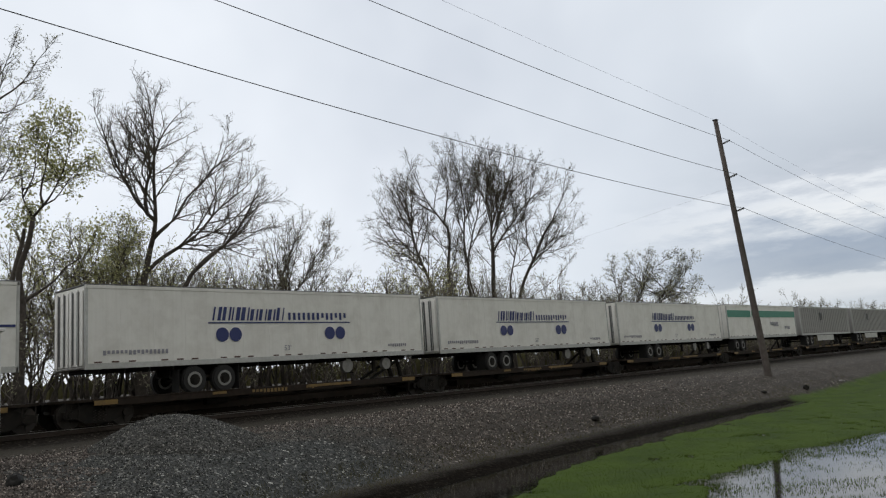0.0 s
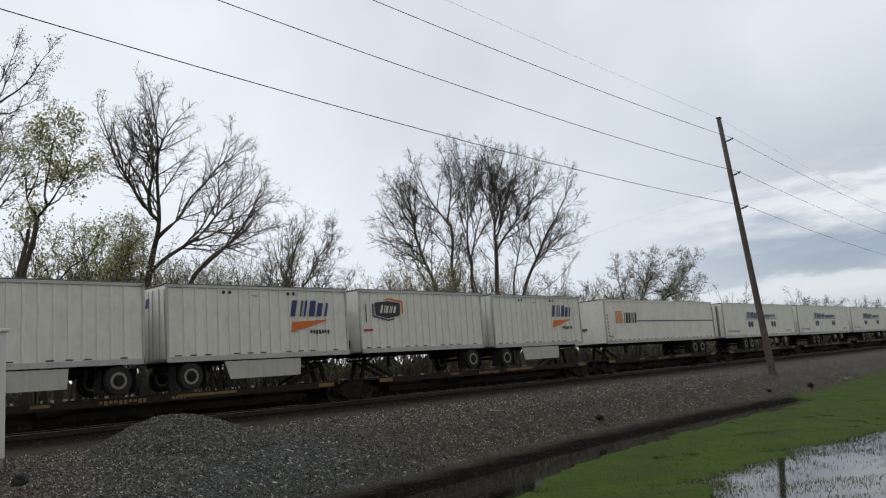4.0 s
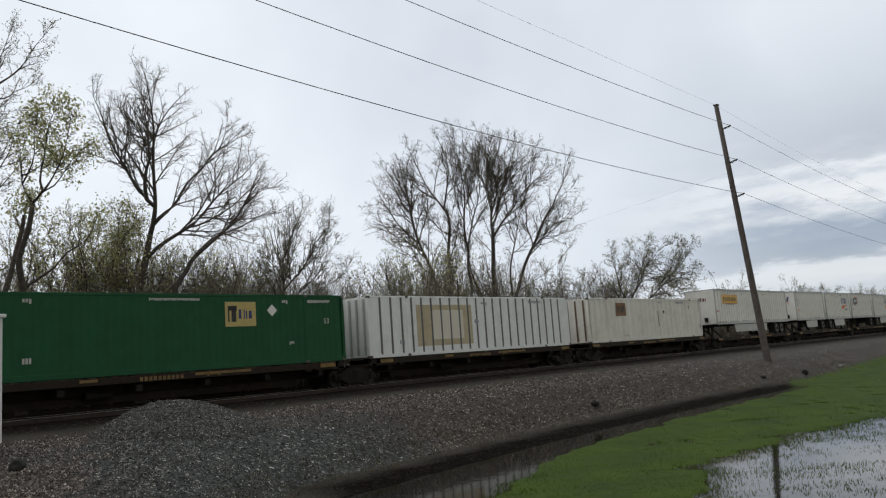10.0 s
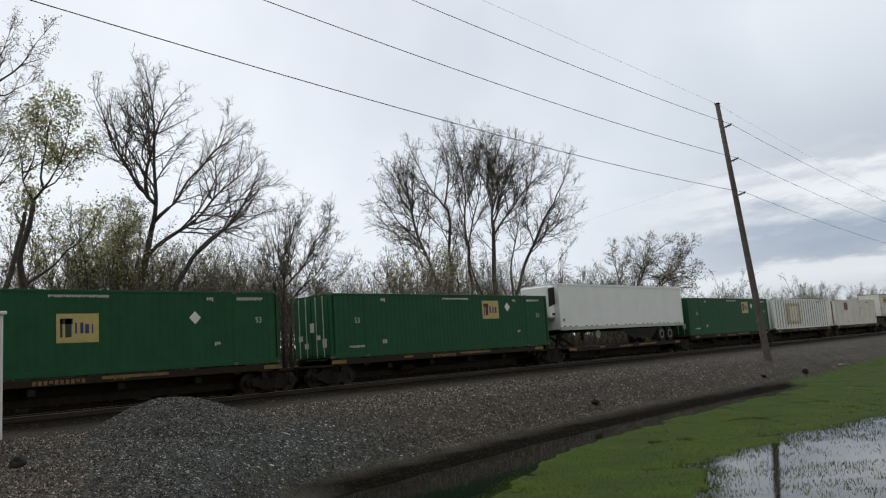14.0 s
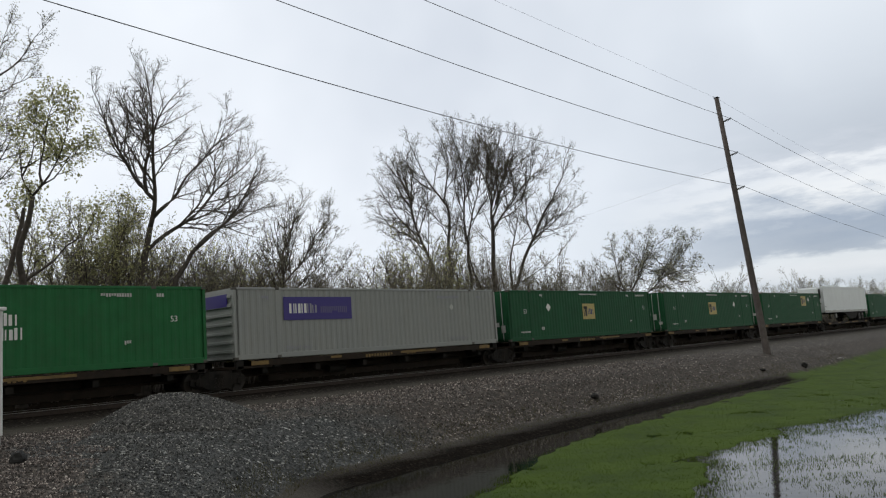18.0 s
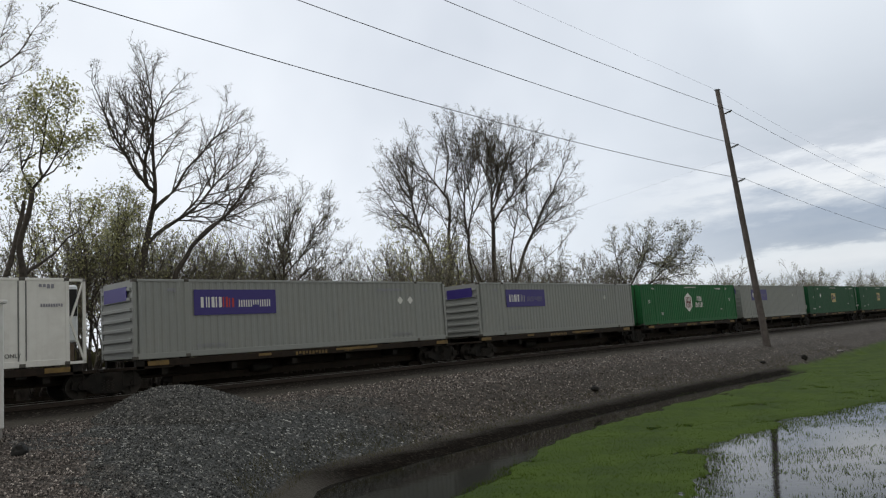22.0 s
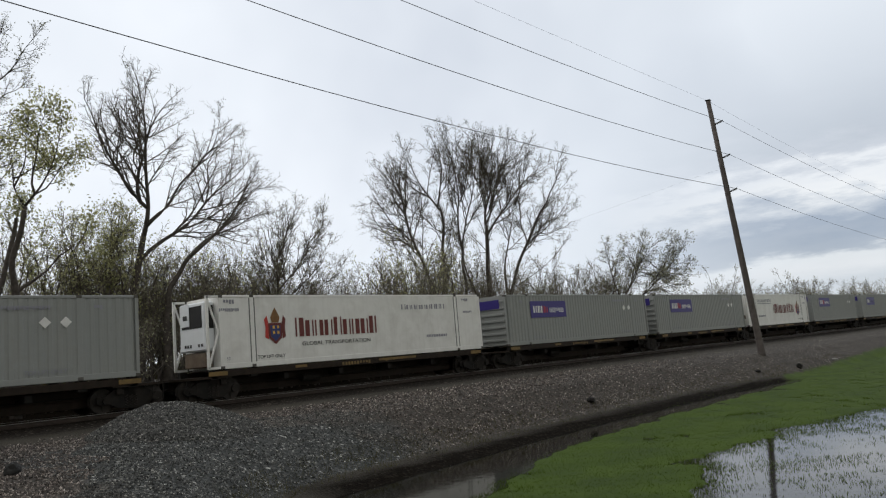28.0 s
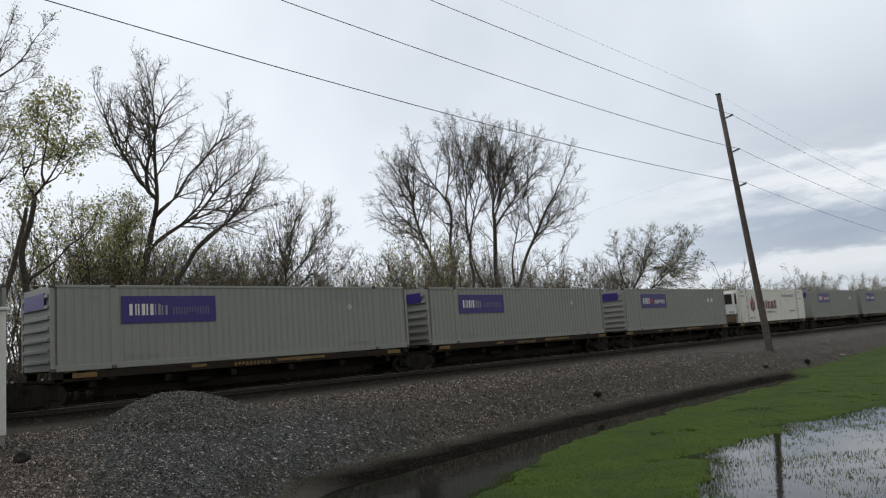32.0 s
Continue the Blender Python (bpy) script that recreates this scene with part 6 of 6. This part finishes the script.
def wing_mark(load, L, x, z):
    """Blue slanted shapes over an orange wedge."""
    bm = B()
    block_marks(bm, -L / 2 + x, -L / 2 + x + 2.0, z + 0.75, z + 1.42, 3, Y0 - 0.003, 0.14, 0.34)
    part("wordmark", bm, M["navy"], load, "navy slanted wordmark shapes")
    bm = B()
    poly(bm, [(-L / 2 + x, z + 0.10), (-L / 2 + x + 0.9, z + 0.30), (-L / 2 + x + 2.05, z + 0.62), (-L / 2 + x + 0.1, z + 0.52)], Y0 - 0.003)
    part("wing_mark", bm, M["orange"], load, "orange wedge mark")
    bm = B()
    bars(bm, -L / 2 + x + 1.0, -L / 2 + x + 2.05, z, z + 0.18, 7, Y0 - 0.003, 0, 0.3, 2)
    part("wordmark", bm, M["black"], load)


def wing_trailer():
    load = trailer("pup_trailer", LP, HT, M["white"], "short ribbed white trailer with blue shapes over an orange wedge", "short trailers on the train", 0.47, False, 1, (2.35, 5.9, 0.72))
    wing_mark(load, LP, 5.42, 0.92)
    bm = B()
    for x in (2.35, 2.62, 5.35, 5.62):
        disc(bm, -LP / 2 + x, 2.60, 0.075, Y0 - 0.002, 12)
    part("roof_vent", bm, M["black"], load, "small dark vent holes")
    small_marks(load, LP, HT, M["vgrey"], [(3.6, 2.45, 0.25, 0.06)])
    bm = B()
    bars(bm, -1.0, 0.1, 2.1, 2.45, 3, 0, 0.1, 0.3, 2)
    ob = part("door_mark", bm, M["navy"], load)
    ob.matrix_basis = pose(-LP / 2 - 0.036, 0, 0, 0, 0, -90)
    return load


def nose_wing_trailer():
    load = trailer("pup_trailer", LP, HT, M["white"], "short ribbed white trailer with its mark on the nose", "short trailers on the train", 0.47, True, 1, (2.5, 5.9, 0.70))
    bm = B()
    block_marks(bm, -0.75, 0.65, 1.95, 2.4, 3, 0, 0.1, 0.34)
    ob = part("nose_mark", bm, M["navy"], load, "navy slanted shapes on the nose")
    ob.matrix_basis = pose(-LP / 2 - 0.005, 0, 0, 0, 0, -90)
    bm = B()
    poly(bm, [(-0.75, 1.6), (0.0, 1.68), (0.75, 1.85), (-0.65, 1.8)], 0)
    ob = part("nose_mark", bm, M["orange"], load)
    ob.matrix_basis = pose(-LP / 2 - 0.005, 0, 0, 0, 0, -90)
    plate(load, "nose_slot", 0.35, 0.40, 1.4, 2.2, M["black"], LP)
    plate(load, "notice", 0.2, 0.75, 0.98, 1.08, M["orange"], LP, "small orange notice")
    nose_box(load, LP, -1, M["dark"])
    return load


def amber_trailer():
    load = trailer("trailer", LT, HT, M["white"], "long ribbed white trailer with an amber panel and side skirt", "white trailers on the train", 0.48, True, 2, (3.4, 10.6, 0.66), tail=1.95)
    x0, x1, z0, z1 = -LT / 2 + 1.24, -LT / 2 + 4.4, 1.71, 2.44
    bm = B()
    poly(bm, [(x0 + 0.12, z0), (x1, z0), (x1 + 0.02, z1), (x0, z1)], Y0 - 0.003)
    p = part("logo_panel", bm, M["amber"], load, "amber panel edged red with dark shapes")
    bm = B()
    block_marks(bm, x0 + 0.35, x1 - 0.2, z0 + 0.18, z1 - 0.18, 6, Y0 - 0.008, 0, 0.3)
    part("logo_mark", bm, M["black"], p)
    bm = B()
    for a, b, c, d in ((x0, x1, z1 - 0.03, z1), (x0 + 0.1, x1, z0, z0 + 0.03)):
        rect(bm, a, b, c, d, Y0 - 0.009)
    part("logo_edge", bm, M["red"], p)
    bm = B()
    block_marks(bm, -1.05, 0.55, 1.95, 2.25, 6, 0, 0, 0.3)
    ob = part("nose_mark", bm, M["maroon"], load, "dark red shapes on the nose")
    ob.matrix_basis = pose(-LT / 2 - 0.005, 0, 0, 0, 0, -90)
    plate(load, "notice", 0.15, 0.5, 1.05, 1.13, M["red"], LT, "small red notice")
    small_marks(load, LT, HT, M["black"], [(5.3, 2.5, 0.25, 0.07), (10.2, 2.5, 0.25, 0.07)])
    nose_box(load, LT, -1, M["dark"])
    return load


def reefer_trailer():
    load = trailer("reefer_trailer", LT, 2.80, M["bright"], "clean white refrigerated trailer with a black-grilled cooling unit", "white trailers on the train", 0.0, True, 2, tail=2.3)
    x = -LT / 2
    bm = B()
    box(bm, x - 0.72, x - 0.01, -1.02, 1.02, 0.75, 2.72, 0.09)
    unit = part("cooling_unit", bm, M["bright"], load, "white cooling unit")
    bm = B()
    poly(bm, [(x - 0.68, 1.42), (x - 0.03, 1.62), (x - 0.03, 2.62), (x - 0.66, 2.52)], -1.025, 0.012)
    part("side_grille", bm, M["mesh"], unit, "black side grille")
    bm = B()
    for k in range(5):
        box(bm, x - 0.60, x - 0.10, -1.052, -1.04, 1.72 + k * 0.14, 1.76 + k * 0.14)
    part("grille_slat", bm, M["dark"], unit)
    bm = B()
    box(bm, x - 0.40, x - 0.12, -1.04, -1.022, 0.92, 1.06, 0.005)
    part("control_box", bm, M["black"], unit)
    bm = B()
    cyl(bm, (x + 4.4, -0.98, -0.33), "y", 0.27, 0.2, 20)
    part("air_tank", bm, M["rim"], load, "pale round tank end")
    bm = B()
    poly(bm, [(x + 7.0, -0.06), (x + 8.6, -0.72), (x + 11.2, -0.72), (x + 12.2, -0.06)], -W / 2 + 0.1, 0.03)
    part("side_skirt", bm, M["dark"], load, "dark side skirt")
    small_marks(load, LT, 2.8, M["black"], [(0.3, 0.5, 0.18, 0.2)])
    return load


def teal_trailer():
    load = trailer("trailer", LT, HT, M["white"], "white trailer with a broad teal stripe", "white trailers on the train", axles=2)
    plate(load, "stripe", 0.1, LT - 0.1, 1.82, 2.4, M["teal"], LT, "broad teal stripe")
    bm = B()
    block_marks(bm, -LT / 2 + 5.0, -LT / 2 + 6.8, 1.5, 2.5, 3, Y0 - 0.008, 0, 0.3)
    part("logo_mark", bm, M["vwhite"], load)
    small_marks(load, LT, HT, M["vgrey"], [(9.5, 1.0, 2.0, 0.4), (13.0, 0.7, 1.4, 0.3)])
    return load


def grey_trailer():
    load = trailer("trailer", LT, HT, M["dgrey"], "dull grey trailer with white side skirt", "grey trailers on the train", 0.6, False, 2, (4.5, 10.0, 0.6))
    bm = B()
    bars(bm, -LT / 2 + 6.0, -LT / 2 + 7.0, 1.2, 2.3, 2, Y0 - 0.003, 0, 0.4, 2)
    part("logo_mark", bm, M["black"], load)
    return load

# ---- spine cars ----
def truck_mesh():
    """One bogie, built once: side frames, bolster, springs and two wheelsets."""
    truck = new("truck")
    for s in (-1, 1):
        y = s * 0.99
        bm = B()
        poly(bm, [(-1.18, 0.36), (-0.98, 0.26), (-0.76, 0.30), (-0.42, 0.14), (0.42, 0.14), (0.76, 0.30), (0.98, 0.26), (1.18, 0.36), (1.16, 0.56), (0.80, 0.62), (0.46, 0.82), (-0.46, 0.82), (-0.80, 0.62), (-1.16, 0.56)], y + 0.06, 0.12)
        fr = part("side_frame", bm, M["dark"], truck)
        for x in (-0.89, 0.89):
            bm = B()
            cyl(bm, (x, y - s * -0.09, 0.42), "y", 0.12, 0.10, 14)
            part("axle_box", bm, M["dark"], fr)
        for x in (-0.16, 0.0, 0.16):
            bm = B()
            tube(bm, [(x + 0.055 * math.cos(k * 0.9), y - s * -0.08 + 0.03 * math.sin(k * 0.9), 0.20 + k * 0.013) for k in range(0, 30, 2)], [0.014] * 15, 4)
            part("spring", bm, M["wheel"], fr)
    bm = B()
    box(bm, -0.2, 0.2, -1.05, 1.05, 0.5, 0.74, 0.03)
    part("bolster", bm, M["dark"], truck)
    for x in (-0.89, 0.89):
        bm = B()
        cyl(bm, (0, 0, 0), "y", 0.075, 1.7, 14)
        for s in (-1, 1):
            cyl(bm, (0, s * 0.735, 0), "y", 0.42, 0.13, 30)
            cyl(bm, (0, s * 0.675, 0), "y", 0.448, 0.03, 30)
            cyl(bm, (0, s * 0.81, 0), "y", 0.12, 0.06, 14)
            for k in range(5):
                a = k * 1.2566
                beam(bm, (0.12 * math.cos(a), s * 0.806, 0.12 * math.sin(a)), (0.36 * math.cos(a), s * 0.806, 0.36 * math.sin(a)), 0.05, 0.04)
        ob = part("wheelset", bm, M["wheel"], truck, "worn steel wheels on their axle")
        ob.matrix_basis = pose(x, 0, 0.42)
    return truck


TRUCK = truck_mesh()
TRUCKS = []


def add_truck(car, x):
    """A copy of the bogie as a part of its car."""
    t = copy_thing(TRUCK, pose(x, 0, 0))
    t.parent = car
    TRUCKS.append(t)


def spine_car(x0, x1, left, right, own_left, own_right, kind, seats, seed):
    """A platform from joint x0 to joint x1 in its own space; left and right say whether an end is coupled ('c') or shares a truck ('a')."""
    rng = random.Random(seed)
    car = tagged(new("spine_car"), "grimy brown steel spine car with yellow edge plates carrying " + ("a container" if kind == "c" else "road trailers"), "rail car", "cars of the train")
    a, b = x0 + 0.12, x1 - 0.12
    bm = B()
    box(bm, a + 0.2, b - 0.2, -0.34, 0.34, 0.50, 0.88, 0.02)
    lo = 0.24
    box(bm, a + 2.6, b - 2.6, -0.36, 0.36, lo, 0.52, 0.02)
    part("centre_sill", bm, M["brown"], car)
    top = 0.90 if kind == "t" else 1.13
    for s in (-1, 1):
        bm = B()
        box(bm, a + 1.5, b - 1.5, min(s * 1.16, s * 1.27), max(s * 1.16, s * 1.27), top - 0.24, top, 0.012)
        part("side_sill", bm, M["brown"], car)
    for k in range(6):
        x = a + 1.9 + k * (b - a - 3.8) / 5
        bm = B()
        box(bm, x - 0.12, x + 0.12, -1.16, 1.16, 0.60, 0.84, 0.012)
        part("cross_bearer", bm, M["dark"], car)
    for x, d in ((a, 1), (b, -1)):
        bm = B()
        poly_pts = [(x, -0.5), (x + d * 0.6, -1.25), (x + d * 2.2, -1.25), (x + d * 2.2, 1.25), (x + d * 0.6, 1.25), (x, 0.5)]
        lo = [bm.verts.new((px, py, 0.84)) for px, py in poly_pts]
        hi = [bm.verts.new((px, py, 0.93)) for px, py in poly_pts]
        bm.faces.new(lo[::-1])
        bm.faces.new(hi)
        for i in range(6):
            j = (i + 1) % 6
            bm.faces.new((lo[i], lo[j], hi[j], hi[i]))
        part("end_deck", bm, M["brown"], car)
        bm = B()
        box(bm, min(x + d * 1.2, x + d * 2.0), max(x + d * 1.2, x + d * 2.0), -1.295, -1.272, top - 0.19, top - 0.03, 0.004)
        part("yellow_plate", bm, M["yellow"], car, "worn yellow edge plate")
        for px in (x + d * 0.35,):
            bm = B()
            beam(bm, (px, -1.18, 0.30), (px, -1.18, 0.86), 0.03)
            beam(bm, (px + d * 0.4, -1.18, 0.30), (px + d * 0.4, -1.18, 0.86), 0.03)
            beam(bm, (px, -1.18, 0.34), (px + d * 0.4, -1.18, 0.34), 0.03)
            part("step", bm, M["dark"], car)
    span = b - a
    for q, w in ((0.55, 2.4), (0.30, 0.6)):
        bm = B()
        x = a + span * q + rng.uniform(-0.4, 0.4)
        box(bm, x, x + w, -1.288, -1.272, top - 0.13, top - 0.03, 0.003)
        part("yellow_strip", bm, M["yellow"], car)
    bm = B()
    x = a + span * 0.42
    bars(bm, x, x + 1.7, top - 0.20, top - 0.06, 10, -1.273, 0, 0.35, seed)
    bars(bm, x + 2.6, x + 3.2, top - 0.18, top - 0.07, 4, -1.273, 0, 0.35, seed + 1)
    tagged(part("stencil_mark", bm, M["yellow"], car, "row of yellow stencilled bars"), kind="stuff")
    # brake gear under the sill
    bm = B()
    cyl(bm, (a + span * 0.35, -0.6, 0.55), "x", 0.16, 0.9, 14)
    part("air_reservoir", bm, M["dark"], car)
    bm = B()
    tube(bm, [(a + 1.0, -0.42, 0.62), (a + span * 0.3, -0.42, 0.55), (b - 1.0, -0.42, 0.62)], [0.025] * 3, 6)
    part("brake_pipe", bm, M["dark"], car)
    for c0, length in seats:
        if kind == "c":
            for ex in (-1, 1):
                for s in (-1, 1):
                    for q in (length / 2 - 0.25, length / 2 - 1.98):
                        bm = B()
                        px, py = c0 + ex * q, s * 1.15
                        box(bm, px - 0.16, px + 0.16, py - 0.10, py + 0.10, 0.80, 1.17, 0.015)
                        part("pedestal", bm, M["dark"], car)
        else:
            e = seats_nose[(c0, length)]
            hx = c0 + e * (length / 2 - 0.95)
            bm = B()
            for s in (-0.35, 0.35):
                beam(bm, (hx, s, 1.72), (hx + e * 0.25, s, 0.9), 0.13)
                beam(bm, (hx, s, 1.68), (hx - e * 1.7, s, 0.92), 0.10)
            box(bm, hx - 0.35, hx + 0.35, -0.5, 0.5, 1.72, 1.80, 0.02)
            part("trailer_hitch", bm, M["dark"], car, "black steel trailer hitch stanchion")
            wx = c0 - e * (length / 2 - (3.1 if length > 10 else 0.95))
            half = 2.85 if length > 10 else 0.95
            for s in (-1, 1):
                bm = B()
                box(bm, wx - half, wx + half, min(s * 0.75, s * 1.27), max(s * 0.75, s * 1.27), 0.86, 0.925, 0.01)
                part("wheel_deck", bm, M["brown"], car)
    for x, own, mode, d in ((x0, own_left, left, 1), (x1, own_right, right, -1)):
        if mode == "c":
            add_truck(car, x + d * 1.60)
            bm = B()
            box(bm, min(x, x + d * 1.0), max(x, x + d * 1.0), -0.12, 0.12, 0.62, 0.84, 0.02)
            box(bm, min(x - d * 0.16, x + d * 0.1), max(x - d * 0.16, x + d * 0.1), -0.17, 0.10, 0.58, 0.88, 0.03)
            part("coupler", bm, M["dark"], car)
        elif own:
            add_truck(car, x)
    return car


seats_nose = {}


# ---- make up the train; x is where a thing stands at the start ----
LOADS = []      # (thing, x, z)


def ride(thing, left, length, z):
    LOADS.append((thing, left + length / 2, z))
    thing.matrix_basis = pose(left + length / 2, TRACK_Y, z)
    return thing


def again(thing, left, length, z, label=""):
    t = ride(copy_thing(thing, Matrix()), left, length, z)
    if label:
        tagged(t, label)
    return t


ZC = RAIL_Z + 1.175
gt = ride(grey_trailer(), 81.0, LT, 3.60)
again(gt, 98.5, LT, 3.60)
again(gt, 116.0, LT, 3.60)
ride(teal_trailer(), 63.35, LT, 3.56)
al = ride(alliance_trailer(), 11.0, LT, 3.50)
again(al, 28.3, LT, 3.48)
again(al, 45.7, LT, 3.48)
ride(blue_line_trailer(), -7.15, LT, 3.52)
wing = ride(wing_trailer(), -18.45, LP, 3.60)
ride(shield_trailer(), -27.85, LP, 3.64)
again(wing, -37.05, LP, 3.62)
ride(nose_wing_trailer(), -46.35, LP, 3.62)
ride(amber_trailer(), -65.12, LT, 3.58)
ride(cream_container(), -84.2, LC, ZC)
ride(ribbed_container(), -102.62, LC, ZC)
e0 = ride(green_container(0), -120.2, LC, ZC)
ride(reefer_trailer(), -137.25, LT, 3.56)
again(e0, -154.7, LC, ZC)
ride(green_container(1), -173.5, LC, ZC)
ride(green_container(2), -191.8, LC, ZC)
f0 = ride(grey_container(False), -209.05, LC, ZC)
ride(hub_container(), -226.38, LC, ZC)
again(f0, -243.75, LC, ZC)
f1 = ride(grey_container(True), -262.5, LC, ZC)
ride(reefer_container(True), -280.3, LC, ZC)
again(f1, -297.35, LC, ZC)
again(f1, -314.9, LC, ZC)
ride(reefer_container(False), -333.25, LC, ZC)
again(f1, -352.1, LC, ZC)
again(f0, -370.9, LC, ZC)
again(f0, -388.45, LC, ZC)
again(f0, -405.9, LC, ZC)


def build_cars():
    spans = []
    items = sorted(((x, o["category"], o) for o, x, z in LOADS), key=lambda i: i[0])
    k = 0
    while k < len(items):
        x, cat, o = items[k]
        if o.name.startswith("pup"):
            x2 = items[k + 1][0]
            spans.append(((x - LP / 2), (x2 + LP / 2), "t", [(x, LP), (x2, LP)], [o, items[k + 1][2]]))
            k += 2
            continue
        L = LC if cat == "container" else LT
        spans.append((x - L / 2, x + L / 2, "c" if cat == "container" else "t", [(x, L)], [o]))
        k += 1
    cars = []
    noses_left = ("blue line", "dark shield", "on the nose", "amber", "refrigerated trailer")
    for i, (a, b, kind, seats, obs) in enumerate(spans):
        gl = a - spans[i - 1][1] if i else 2.4
        gr = spans[i + 1][0] - b if i + 1 < len(spans) else 2.4
        left, right = ("c" if gl > 1.9 else "a"), ("c" if gr > 1.9 else "a")
        c = (a + b) / 2
        for (sx, L), o in zip(seats, obs):
            seats_nose[(sx - c, L)] = -1 if any(w in o["label"] for w in noses_left) else 1
        car = spine_car(a - gl / 2 - c, b + gr / 2 - c, left, right, True, False, kind, [(sx - c, L) for sx, L in seats], i)
        car.matrix_basis = pose(c, TRACK_Y, RAIL_Z)
        cars.append((car, c, RAIL_Z))
    return cars


CARS = build_cars()
for o in (*TRUCK.children_recursive, TRUCK):
    bpy.data.objects.remove(o)


def travelled(t):
    """Metres that the train has gone since the start; it slows a little."""
    return 12.758 * t - 0.01537 * t * t + 0.000174 * t ** 3


def motions():
    for thing, x, z in LOADS + CARS:
        walk(thing, [(t, pose(x + travelled(t), TRACK_Y, z)) for t in range(0, 33)])
    # the wheels roll: one turn of an axle is 2.64 m of track
    roll = {}
    for truck in TRUCKS:
        for w in [o for o in truck.children if o.name.startswith("wheelset")]:
            key = round(w.matrix_basis.translation.x, 2)
            if key not in roll:
                walk(w, [(k / 30, pose(key, 0, 0.42, 0, math.degrees(travelled(k / 30) / 0.42), 0)) for k in range(0, 961)])
                roll[key] = w.animation_data
            else:
                w.rotation_mode = "QUATERNION"
                w.animation_data_create()
                w.animation_data.action = roll[key].action
                w.animation_data.action_slot = roll[key].action_slot


motions()
